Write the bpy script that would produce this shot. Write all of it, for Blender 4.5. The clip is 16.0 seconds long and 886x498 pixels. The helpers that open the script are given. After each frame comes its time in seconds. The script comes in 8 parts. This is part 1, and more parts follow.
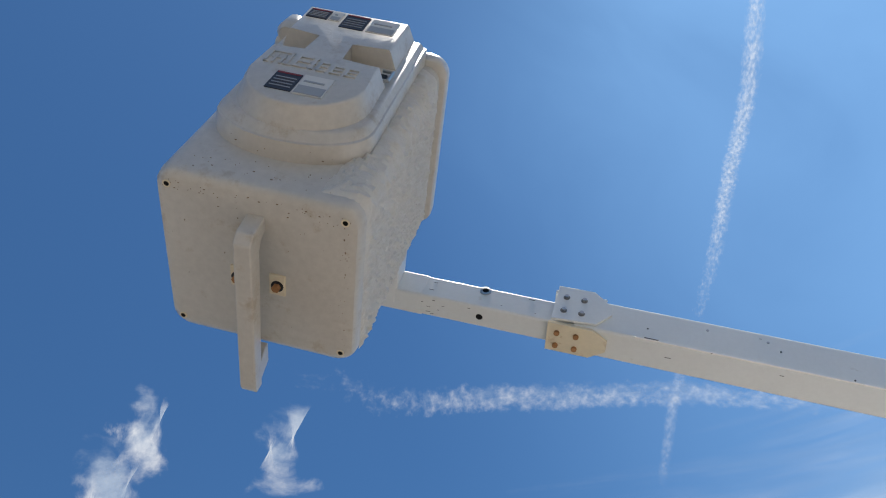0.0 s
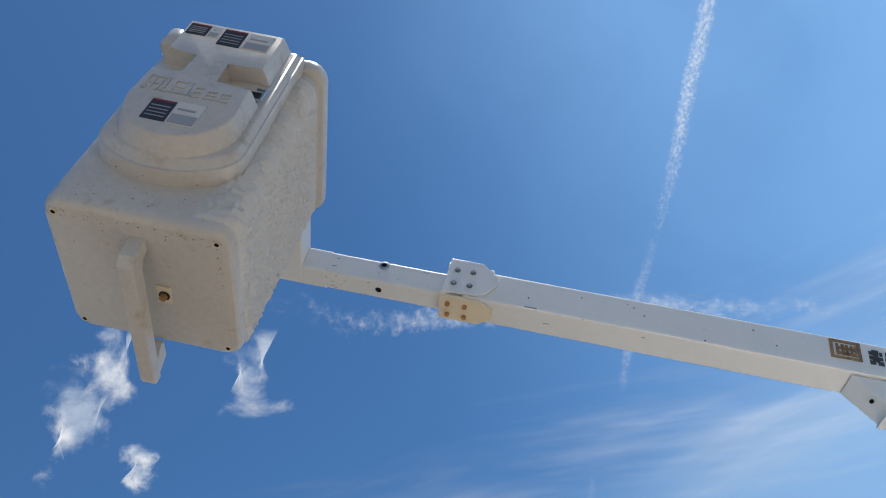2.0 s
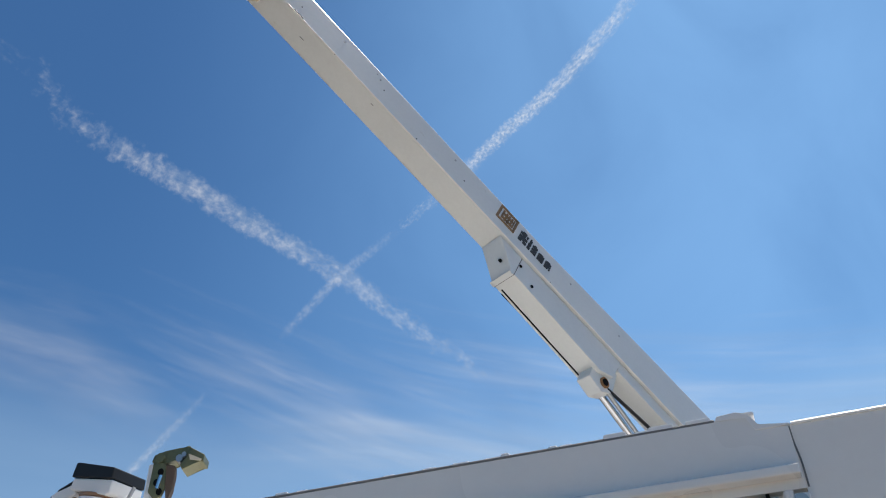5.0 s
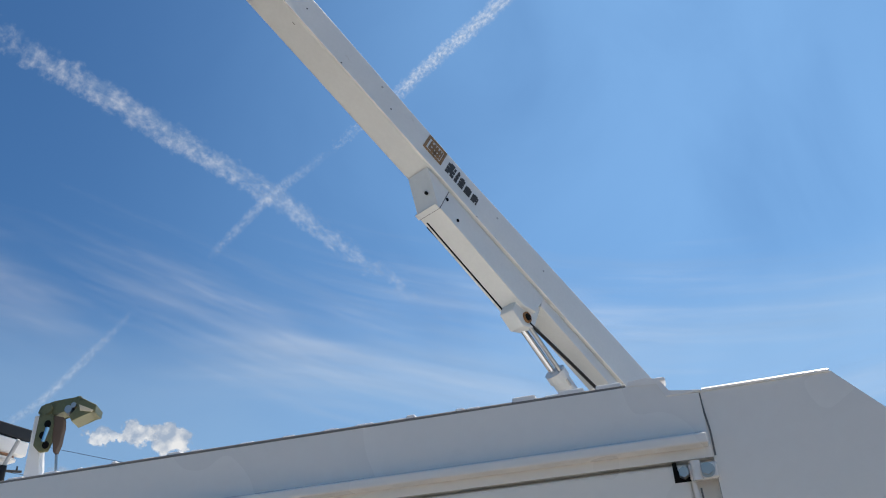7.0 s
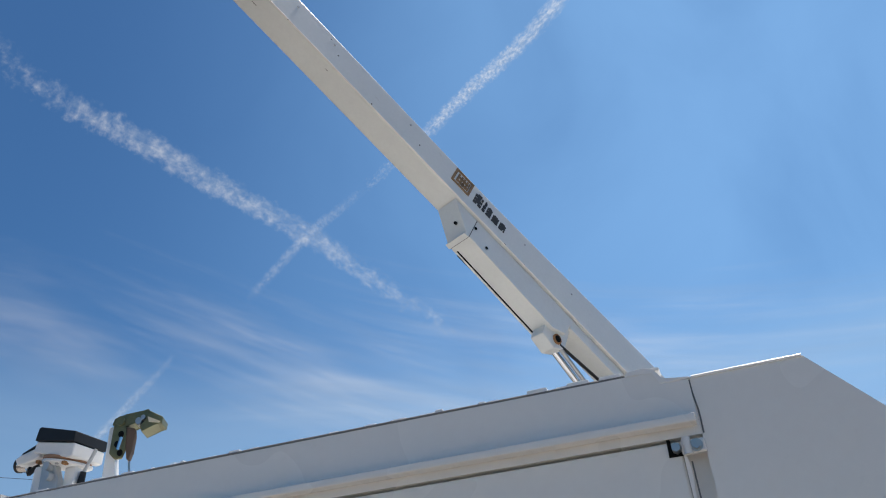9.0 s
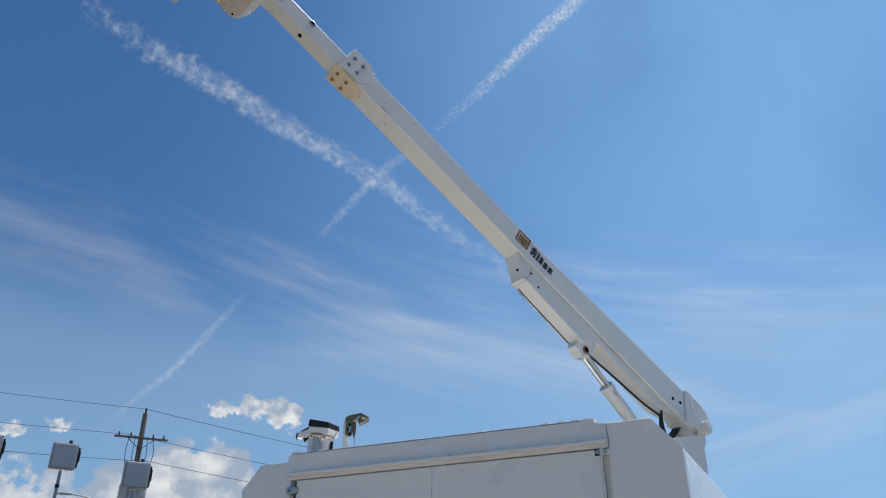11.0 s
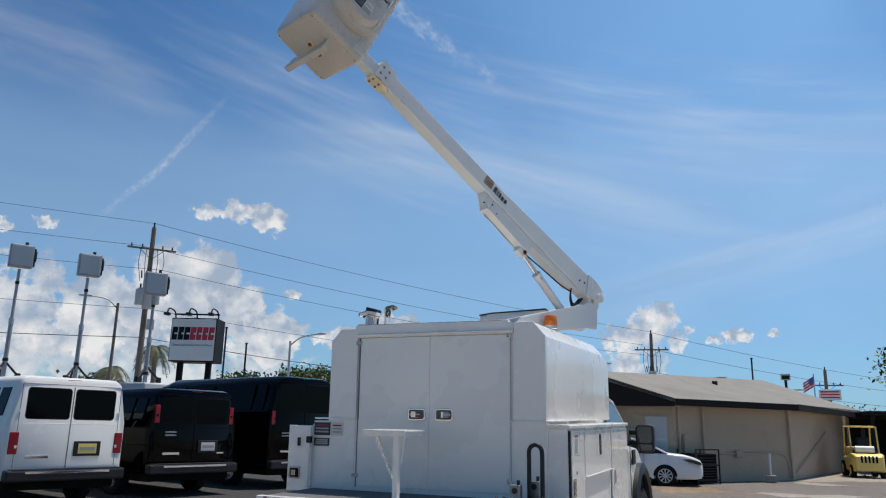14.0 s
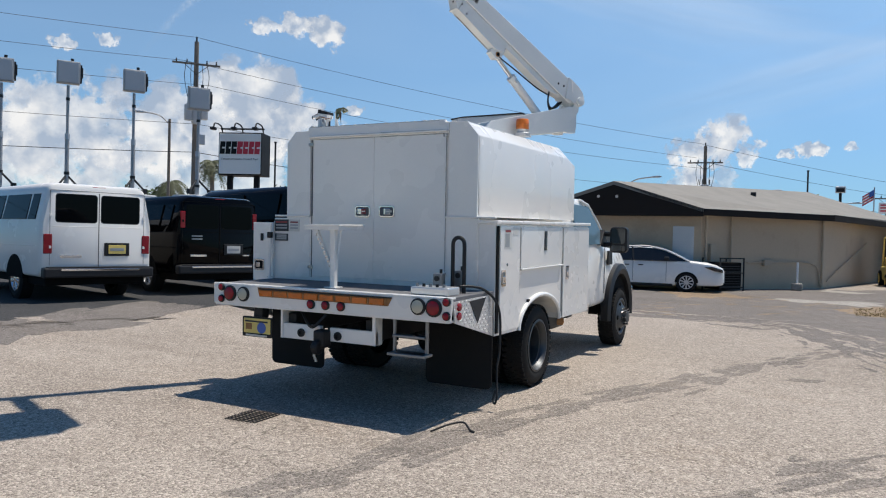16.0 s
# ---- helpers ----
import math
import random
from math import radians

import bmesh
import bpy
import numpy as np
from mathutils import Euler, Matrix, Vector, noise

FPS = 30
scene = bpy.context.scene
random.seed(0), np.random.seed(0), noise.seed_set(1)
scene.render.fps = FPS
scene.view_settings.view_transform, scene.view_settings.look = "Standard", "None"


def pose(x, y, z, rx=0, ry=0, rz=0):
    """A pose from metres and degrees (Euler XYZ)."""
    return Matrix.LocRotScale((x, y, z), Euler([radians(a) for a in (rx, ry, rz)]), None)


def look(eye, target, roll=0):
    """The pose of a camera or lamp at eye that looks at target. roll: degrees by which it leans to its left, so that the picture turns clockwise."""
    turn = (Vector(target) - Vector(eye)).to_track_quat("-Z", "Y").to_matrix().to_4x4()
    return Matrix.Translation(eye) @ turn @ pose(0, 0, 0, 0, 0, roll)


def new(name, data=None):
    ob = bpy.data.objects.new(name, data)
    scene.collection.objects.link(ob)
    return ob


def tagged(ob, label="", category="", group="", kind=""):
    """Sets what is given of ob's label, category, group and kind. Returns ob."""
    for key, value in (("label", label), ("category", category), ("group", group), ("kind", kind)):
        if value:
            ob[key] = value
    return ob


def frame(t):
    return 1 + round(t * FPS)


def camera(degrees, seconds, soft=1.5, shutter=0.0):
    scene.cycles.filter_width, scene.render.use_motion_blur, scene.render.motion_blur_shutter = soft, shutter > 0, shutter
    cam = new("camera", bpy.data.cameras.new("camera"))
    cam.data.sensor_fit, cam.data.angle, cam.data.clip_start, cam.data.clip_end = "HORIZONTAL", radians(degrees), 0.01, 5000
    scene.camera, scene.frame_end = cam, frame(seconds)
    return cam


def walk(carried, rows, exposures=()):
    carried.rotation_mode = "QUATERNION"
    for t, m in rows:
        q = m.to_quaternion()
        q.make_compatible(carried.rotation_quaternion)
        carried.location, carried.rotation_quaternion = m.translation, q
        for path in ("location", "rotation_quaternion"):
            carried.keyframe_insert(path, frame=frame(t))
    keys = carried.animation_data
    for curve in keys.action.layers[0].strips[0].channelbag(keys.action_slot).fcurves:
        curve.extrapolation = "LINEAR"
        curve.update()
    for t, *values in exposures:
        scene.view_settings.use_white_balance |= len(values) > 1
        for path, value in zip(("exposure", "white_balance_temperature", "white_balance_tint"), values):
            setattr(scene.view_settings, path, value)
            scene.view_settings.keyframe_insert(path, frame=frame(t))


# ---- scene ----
cam = camera(61.3, 16.0, soft=1.1)
PATH = [
    (0, (0.596, -0.864, 3.007), (-0.316, 0.036, 4.542), -21.32),
    (0.5, (0.749, -0.845, 2.972), (-0.186, 0.056, 4.492), -22.83),
    (1, (0.88, -0.812, 2.935), (-0.095, 0.114, 4.415), -23.26),
    (1.5, (0.965, -0.797, 2.918), (-0.041, 0.187, 4.338), -23.33),
    (2, (1.084, -0.787, 2.888), (0.058, 0.241, 4.263), -23.23),
    (2.5, (1.147, -0.737, 2.868), (0.114, 0.34, 4.2), -22.45),
    (3, (1.106, -0.693, 2.873), (0.105, 0.469, 4.157), -20.89),
    (3.5, (0.906, -0.637, 2.729), (0.033, 0.62, 4.016), -19.95),
    (4, (0.784, -0.618, 2.529), (0.071, 0.744, 3.808), -18.45),
    (4.5, (0.744, -0.522, 2.184), (0.153, 0.942, 3.412), -20.37),
    (5, (0.672, -0.409, 2.053), (0.064, 1.113, 3.204), -2.33),
    (5.2, (0.665, -0.413, 2.074), (0.094, 1.158, 3.173), -2.74),
    (7.3, (0.696, -0.341, 2.14), (0.216, 1.343, 3.107), -4.22),
    (7.5, (0.696, -0.347, 2.138), (0.216, 1.334, 3.11), -4.48),
    (8, (0.706, -0.355, 2.128), (0.218, 1.312, 3.12), -4.84),
    (8.5, (0.711, -0.378, 2.112), (0.201, 1.264, 3.132), -5.0),
    (9, (0.759, -0.47, 2.02), (0.203, 1.138, 3.072), -4.57),
    (9.2, (0.82, -0.547, 1.971), (0.24, 1.045, 3.033), -4.21),
    (11.3, (1.546, -2.526, 1.67), (0.777, -0.912, 2.567), -0.05),
    (11.5, (1.638, -2.724, 1.664), (0.867, -1.098, 2.538), 0.18),
    (12, (1.817, -3.325, 1.654), (1.05, -1.667, 2.468), -0.03),
    (12.5, (2.069, -3.886, 1.62), (1.296, -2.204, 2.379), 0.0),
    (13, (2.274, -4.397, 1.608), (1.494, -2.69, 2.298), 0.26),
    (13.5, (2.466, -4.918, 1.616), (1.684, -3.176, 2.209), 0.67),
    (14, (2.735, -5.335, 1.572), (1.955, -3.553, 2.035), 1.25),
    (14.5, (2.977, -5.691, 1.52), (2.197, -3.874, 1.824), 1.53),
    (15, (3.299, -5.761, 1.471), (2.503, -3.933, 1.62), 1.66),
    (15.5, (3.502, -5.453, 1.428), (2.654, -3.642, 1.463), 1.64),
    (16, (3.786, -5.024, 1.438), (2.846, -3.259, 1.411), 1.46),
]
walk(cam, [(t, look(eye, target, roll)) for t, eye, target, roll in PATH], [(0, 0.07), (2.5, 0.09), (3.5, 0.06), (5, -0.05), (7.3, -0.06), (9, -0.08), (12, -0.13), (12.5, -0.1), (14, -0.1), (14.5, -0.05), (15, 0.06), (16, 0.05)])

# ---- sky, sun, exposure ----
SUN = Vector((0.17, 0.287, 0.961)).normalized()
world = bpy.data.worlds.new("sky")
scene.world = world
world.use_nodes = True
wn = world.node_tree
wn.nodes.clear()
w_out = wn.nodes.new("ShaderNodeOutputWorld")
w_bg = wn.nodes.new("ShaderNodeBackground")
w_sky = wn.nodes.new("ShaderNodeTexSky")
w_sky.sky_type = "NISHITA"
w_sky.sun_disc = False
w_sky.sun_elevation = math.asin(SUN.z)
w_sky.sun_rotation = math.atan2(SUN.x, SUN.y)
w_sky.air_density, w_sky.dust_density, w_sky.ozone_density = 1.0, 0.35, 4.0
w_bg.inputs["Strength"].default_value = 0.102
w_tint = wn.nodes.new("ShaderNodeMix")
w_tint.data_type, w_tint.blend_type = "RGBA", "MULTIPLY"
w_tint.inputs["Factor"].default_value = 1.0
w_tint.inputs["B"].default_value = (0.485, 0.80, 1.0, 1)
wn.links.new(w_sky.outputs[0], w_tint.inputs["A"])
wn.links.new(w_tint.outputs["Result"], w_bg.inputs["Color"])
wn.links.new(w_bg.outputs[0], w_out.inputs["Surface"])
sun_data = bpy.data.lights.new("sun", "SUN")
sun_data.energy, sun_data.angle, sun_data.color = 5.0, radians(0.53), (1.0, 0.93, 0.84)
sun_lamp = new("sun", sun_data)
sun_lamp.matrix_world = look(SUN * 60, (0, 0, 0))


# ---- materials ----
def mat(name, color, rough=0.5, metal=0.0, spots=0.0, spot_color=(0.2, 0.15, 0.1), grain=0.06, scale=6.0, bump=0.0, bump_scale=60.0, coat=0.0, spot_scale=3.0, spot_edge=0.62, spec=0.5):
    """Base colour with broad tone drift, fine grain, stains and relief."""
    m = bpy.data.materials.new(name)
    m.use_nodes = True
    nt = m.node_tree
    b = nt.nodes["Principled BSDF"]
    co = nt.nodes.new("ShaderNodeTexCoord")

    def tex(s, detail=5.0, rough_=0.6):
        n = nt.nodes.new("ShaderNodeTexNoise")
        n.inputs["Scale"].default_value, n.inputs["Detail"].default_value, n.inputs["Roughness"].default_value = s, detail, rough_
        nt.links.new(co.outputs["Object"], n.inputs["Vector"])
        return n.outputs["Fac"]

    def math_(op, a, bb, clamp=False):
        n = nt.nodes.new("ShaderNodeMath")
        n.operation, n.use_clamp = op, clamp
        for k, v in enumerate((a, bb)):
            if isinstance(v, float):
                n.inputs[k].default_value = v
            else:
                nt.links.new(v, n.inputs[k])
        return n.outputs[0]

    broad, fine = tex(scale * 0.25, 3.0), tex(scale * 8.0, 6.0)
    tone = math_("ADD", math_("MULTIPLY", math_("SUBTRACT", broad, 0.5), grain * 2.0), math_("MULTIPLY", math_("SUBTRACT", fine, 0.5), grain * 1.5))
    tone = math_("ADD", tone, 1.0)
    mul = nt.nodes.new("ShaderNodeMix")
    mul.data_type, mul.blend_type = "RGBA", "MULTIPLY"
    mul.inputs["Factor"].default_value = 1.0
    mul.inputs["A"].default_value = (*color, 1)
    nt.links.new(tone, mul.inputs["B"])
    col = mul.outputs["Result"]
    if spots > 0:
        ramp = nt.nodes.new("ShaderNodeMapRange")
        ramp.inputs["From Min"].default_value, ramp.inputs["From Max"].default_value = spot_edge, spot_edge + 0.12
        nt.links.new(tex(spot_scale, 8.0, 0.72), ramp.inputs["Value"])
        mix = nt.nodes.new("ShaderNodeMix")
        mix.data_type = "RGBA"
        nt.links.new(math_("MULTIPLY", ramp.outputs[0], spots), mix.inputs["Factor"])
        nt.links.new(col, mix.inputs["A"])
        mix.inputs["B"].default_value = (*spot_color, 1)
        col = mix.outputs["Result"]
    nt.links.new(col, b.inputs["Base Color"])
    b.inputs["Metallic"].default_value = metal
    nt.links.new(math_("ADD", math_("MULTIPLY", math_("SUBTRACT", broad, 0.5), 0.25), rough, True), b.inputs["Roughness"])
    b.inputs["Coat Weight"].default_value = coat
    b.inputs["Specular IOR Level"].default_value = spec
    if bump > 0:
        bp = nt.nodes.new("ShaderNodeBump")
        bp.inputs["Strength"].default_value, bp.inputs["Distance"].default_value = bump, 0.01
        nt.links.new(tex(bump_scale, 6.0, 0.65), bp.inputs["Height"])
        nt.links.new(bp.outputs[0], b.inputs["Normal"])
    return m


def glass(name, tint, rough=0.03):
    m = mat(name, tint, rough, grain=0.02)
    m.node_tree.nodes["Principled BSDF"].inputs["Specular IOR Level"].default_value = 0.07
    return m


M_PAINT = mat("white_truck_paint", (0.82, 0.79, 0.74), 0.28, grain=0.035, coat=0.4, spots=0.1, spot_color=(0.6, 0.57, 0.52), spot_scale=26.0, spot_edge=0.6)
M_BOOM = mat("white_boom_paint", (0.67, 0.685, 0.67), 0.34, grain=0.08, coat=0.2, spots=0.5, spot_color=(0.36, 0.31, 0.24), spot_scale=9.0, spot_edge=0.64)
M_BUCKET = mat("cream_fibreglass", (0.51, 0.49, 0.445), 0.32, coat=0.25, grain=0.2, scale=5.0, spots=0.55, spot_color=(0.33, 0.25, 0.15), spot_scale=9.0, spot_edge=0.565, bump=0.16, bump_scale=34.0)
# rough bucket wall, coloured paler than the shell to suggest sun on it
M_ROUGHLIT = mat("rough_sunlit_wall", (0.61, 0.59, 0.54), 0.34, grain=0.12, scale=8.0, bump=0.6, bump_scale=110.0, spots=0.45, spot_color=(0.34, 0.29, 0.22), spot_scale=14.0, spot_edge=0.6)
M_RUST = mat("rust", (0.33, 0.16, 0.06), 0.85, grain=0.3, scale=20.0)
M_RUSTY = mat("rust_stained_paint", (0.66, 0.58, 0.42), 0.6, grain=0.12, spots=0.7, spot_color=(0.36, 0.2, 0.08), spot_scale=14.0, spot_edge=0.58)
M_STEEL = mat("bare_steel", (0.45, 0.45, 0.44), 0.35, 0.9, grain=0.1)
M_CHROME = mat("chrome", (0.75, 0.75, 0.76), 0.12, 1.0, grain=0.03)
M_MIRROR = mat("mirror_glass", (0.06, 0.068, 0.075), 0.06, 1.0, grain=0.02)
M_RIM = mat("grey_steel_rim", (0.24, 0.25, 0.26), 0.4, 0.85, grain=0.15, spots=0.4, spot_color=(0.1, 0.09, 0.08), spot_scale=12.0)
M_RIMD = mat("dark_steel_rim", (0.085, 0.09, 0.095), 0.45, 0.8, grain=0.2, spots=0.4, spot_color=(0.04, 0.036, 0.03), spot_scale=12.0)
M_ALU = mat("tread_plate_aluminium", (0.72, 0.72, 0.72), 0.35, 0.85, grain=0.06)
M_BLACK = mat("black_plastic", (0.012, 0.012, 0.013), 0.5, grain=0.15, spec=0.35)
M_RUBBER = mat("tyre_rubber", (0.016, 0.0155, 0.015), 0.82, grain=0.25, scale=8.0, bump=0.2, bump_scale=80.0, spec=0.2)
M_GAP = mat("dark_gap", (0.008, 0.008, 0.008), 0.9, grain=0.05, spec=0.1)
M_SEAL = mat("grey_seal", (0.16, 0.16, 0.16), 0.7, grain=0.1)
M_RED = mat("red_lens", (0.26, 0.007, 0.014), 0.25, grain=0.08, coat=0.1, spec=0.35)
M_AMBER = mat("amber_lens", (0.62, 0.15, 0.012), 0.3, grain=0.15, scale=14.0, coat=0.15, spots=0.4, spot_color=(0.25, 0.09, 0.02), spot_scale=9.0, spot_edge=0.5)
M_CLEAR = mat("clear_lamp_lens", (0.45, 0.43, 0.34), 0.3, grain=0.1, scale=20.0, coat=0.15)
M_YELLOW = mat("yellow_paint", (0.80, 0.60, 0.17), 0.45, grain=0.08, spots=0.4, spot_color=(0.15, 0.1, 0.05))
M_BLUE = mat("plate_blue", (0.05, 0.12, 0.4), 0.4)
M_DECK = mat("dark_grey_deck", (0.11, 0.11, 0.115), 0.75, grain=0.15, scale=10.0, bump=0.3, bump_scale=120.0)
M_STICK = mat("black_label", (0.03, 0.03, 0.035), 0.45, grain=0.1)
M_STICKW = mat("cream_label", (0.62, 0.6, 0.55), 0.5, grain=0.06)
M_STICKG = mat("grey_label", (0.33, 0.34, 0.34), 0.5, grain=0.06)
M_STICKR = mat("dark_red_label", (0.25, 0.03, 0.03), 0.5, grain=0.06)
M_LOGO = mat("worn_black_vinyl", (0.035, 0.035, 0.035), 0.6, grain=0.2)
M_LOGOB = mat("faded_orange_vinyl", (0.26, 0.155, 0.07), 0.7, grain=0.4, scale=40.0, spots=0.7, spot_color=(0.05, 0.035, 0.025), spot_scale=45.0, spot_edge=0.5)
M_GLASS = glass("dark_tinted_glass", (0.003, 0.0034, 0.004))
M_GLASSB = glass("bluish_cab_glass", (0.09, 0.15, 0.19))
M_VANW = mat("white_van_paint", (0.78, 0.76, 0.72), 0.25, grain=0.03, coat=0.15)
M_VANB = mat("black_van_paint", (0.002, 0.002, 0.0024), 0.07, grain=0.05, spec=0.1)
M_BUMP = mat("dark_grey_bumper", (0.02, 0.02, 0.022), 0.5, grain=0.1, spec=0.3)
M_STUCCO = mat("tan_stucco", (0.46, 0.365, 0.265), 0.9, grain=0.1, scale=2.0, bump=0.3, bump_scale=40.0, spots=0.35, spot_color=(0.33, 0.25, 0.18), spot_scale=0.8, spot_edge=0.55)
M_FASCIA = mat("dark_brown_fascia", (0.016, 0.013, 0.012), 0.8, grain=0.2, spec=0.2)
M_SHINGLE = mat("grey_shingle", (0.22, 0.205, 0.18), 0.92, grain=0.3, scale=4.0, bump=0.4, bump_scale=25.0, spots=0.3, spot_color=(0.1, 0.1, 0.09), spot_scale=0.7, spot_edge=0.55)
M_WOODPOLE = mat("weathered_pole_wood", (0.19, 0.16, 0.13), 0.9, grain=0.2, scale=3.0, bump=0.3, bump_scale=30.0)
M_GALV = mat("galvanised_metal", (0.5, 0.51, 0.52), 0.5, 0.6, grain=0.1)
M_GREYBOX = mat("grey_painted_box", (0.48, 0.49, 0.5), 0.5, grain=0.08)
M_SIGN = mat("white_sign_face", (0.82, 0.80, 0.77), 0.4, grain=0.03)
M_MAST = mat("weathered_grey_mast", (0.36, 0.365, 0.37), 0.55, 0.2, grain=0.15, scale=5.0, spots=0.4, spot_color=(0.16, 0.15, 0.14), spot_scale=4.0, spot_edge=0.55)
M_SIGNRED = mat("sign_red", (0.55, 0.03, 0.05), 0.45)
M_SIGNBLACK = mat("sign_black", (0.01, 0.01, 0.011), 0.6, spec=0.15)
M_WIRE = mat("black_cable", (0.015, 0.015, 0.015), 0.7)
M_BARK = mat("palm_bark", (0.2, 0.17, 0.14), 0.95, grain=0.2, bump=0.4, bump_scale=20.0)
M_LEAF = mat("green_leaf", (0.06, 0.1, 0.03), 0.6, grain=0.35, scale=2.0)
M_PALM = mat("palm_frond", (0.075, 0.085, 0.035), 0.65, grain=0.3, scale=2.0)


def ground_material(name, base, light, dark, dirt, cracks=0.6):
    """Worn asphalt: broad tone drift, long stains, dirt, pale patches, exposed stones and thin cracks."""
    m = bpy.data.materials.new(name)
    m.use_nodes = True
    nt = m.node_tree
    b = nt.nodes["Principled BSDF"]
    co = nt.nodes.new("ShaderNodeTexCoord")

    def turned(angle, stretch):
        mp = nt.nodes.new("ShaderNodeMapping")
        mp.inputs["Rotation"].default_value = (0, 0, radians(angle))
        mp.inputs["Scale"].default_value = stretch
        nt.links.new(co.outputs["Object"], mp.inputs[0])
        return mp.outputs[0]

    def noise_(s, d=6.0, r=0.6, vec=None):
        n = nt.nodes.new("ShaderNodeTexNoise")
        n.inputs["Scale"].default_value, n.inputs["Detail"].default_value, n.inputs["Roughness"].default_value = s, d, r
        nt.links.new(vec or co.outputs["Object"], n.inputs["Vector"])
        return n.outputs["Fac"]

    def rng(v, a, bb, top=1.0):
        n = nt.nodes.new("ShaderNodeMapRange")
        n.inputs["From Min"].default_value, n.inputs["From Max"].default_value, n.inputs["To Max"].default_value = a, bb, top
        nt.links.new(v, n.inputs["Value"])
        return n.outputs[0]

    def times(a, c):
        n = nt.nodes.new("ShaderNodeMath")
        n.operation = "MULTIPLY"
        nt.links.new(a, n.inputs[0])
        nt.links.new(c, n.inputs[1])
        return n.outputs[0]

    def mix(f, a, c, kind="MIX"):
        n = nt.nodes.new("ShaderNodeMix")
        n.data_type, n.blend_type = "RGBA", kind
        nt.links.new(f, n.inputs["Factor"])
        for key, v in (("A", a), ("B", c)):
            if isinstance(v, tuple):
                n.inputs[key].default_value = (*v, 1)
            else:
                nt.links.new(v, n.inputs[key])
        return n.outputs["Result"]

    def stones(s):
        v = nt.nodes.new("ShaderNodeTexVoronoi")
        v.inputs["Scale"].default_value = s
        nt.links.new(co.outputs["Object"], v.inputs["Vector"])
        sep = nt.nodes.new("ShaderNodeSeparateColor")
        nt.links.new(v.outputs["Color"], sep.inputs[0])
        return v.outputs["Distance"], sep.outputs[0], sep.outputs[1]

    col = mix(rng(noise_(0.3, 5.0, 0.62), 0.36, 0.66), base, light)
    col = mix(rng(noise_(0.22, 6.0, 0.7, turned(38, (0.5, 2.6, 1))), 0.50, 0.66, 0.7), col, dark)
    col = mix(rng(noise_(0.5, 8.0, 0.75, turned(-20, (1, 1.5, 1))), 0.54, 0.68, 0.65), col, dirt)
    col = mix(rng(noise_(1.8, 8.0, 0.75), 0.60, 0.74, 0.6), col, dark)
    col = mix(rng(noise_(0.42, 9.0, 0.8), 0.63, 0.70, 0.45), col, tuple(min(1, c * 1.3) for c in light))
    col = mix(rng(noise_(5.2, 9.0, 0.85), 0.53, 0.64, 0.6), col, tuple(c * 0.85 for c in dark))
    col = mix(rng(noise_(3.4, 9.0, 0.85, turned(12, (1, 1.7, 1))), 0.54, 0.66, 0.6), col, tuple(min(1, c * 1.35) for c in light))
    d1, r1, q1 = stones(64.0)
    d2, r2, q2 = stones(150.0)
    col = mix(rng(r1, 0.62, 0.92, 0.6), col, tuple(min(1, c * 1.85) for c in light))
    col = mix(rng(q1, 0.66, 0.92, 0.65), col, tuple(c * 0.5 for c in dark))
    col = mix(rng(r2, 0.62, 1.0, 0.7), col, tuple(min(1, c * 1.6) for c in light))
    col = mix(rng(q2, 0.62, 1.0, 0.75), col, tuple(c * 0.7 for c in dark))
    col = mix(rng(noise_(11.0, 8.0, 0.8), 0.55, 0.72, 0.5), col, tuple(c * 0.8 for c in dark))
    nz = nt.nodes.new("ShaderNodeTexNoise")
    nz.inputs["Scale"].default_value, nz.inputs["Detail"].default_value = 0.9, 7.0
    nt.links.new(co.outputs["Object"], nz.inputs["Vector"])
    add = nt.nodes.new("ShaderNodeVectorMath")
    add.operation = "MULTIPLY_ADD"
    add.inputs[1].default_value = (1.6, 1.6, 1.6)
    nt.links.new(nz.outputs["Color"], add.inputs[0])
    nt.links.new(co.outputs["Object"], add.inputs[2])
    wv = nt.nodes.new("ShaderNodeTexVoronoi")
    wv.feature = "DISTANCE_TO_EDGE"
    wv.inputs["Scale"].default_value = 0.24
    nt.links.new(add.outputs[0], wv.inputs["Vector"])
    line = times(rng(wv.outputs["Distance"], 0.0035, 0.0, cracks), rng(noise_(0.45, 3.0), 0.5, 0.62))
    col = mix(line, col, tuple(c * 0.4 for c in dark))
    nt.links.new(col, b.inputs["Base Color"])
    b.inputs["Roughness"].default_value = 0.92
    b.inputs["Specular IOR Level"].default_value = 0.25
    bp = nt.nodes.new("ShaderNodeBump")
    bp.inputs["Strength"].default_value, bp.inputs["Distance"].default_value = 0.9, 0.008
    nt.links.new(d1, bp.inputs["Height"])
    bp.invert = True
    nt.links.new(bp.outputs[0], b.inputs["Normal"])
    return m


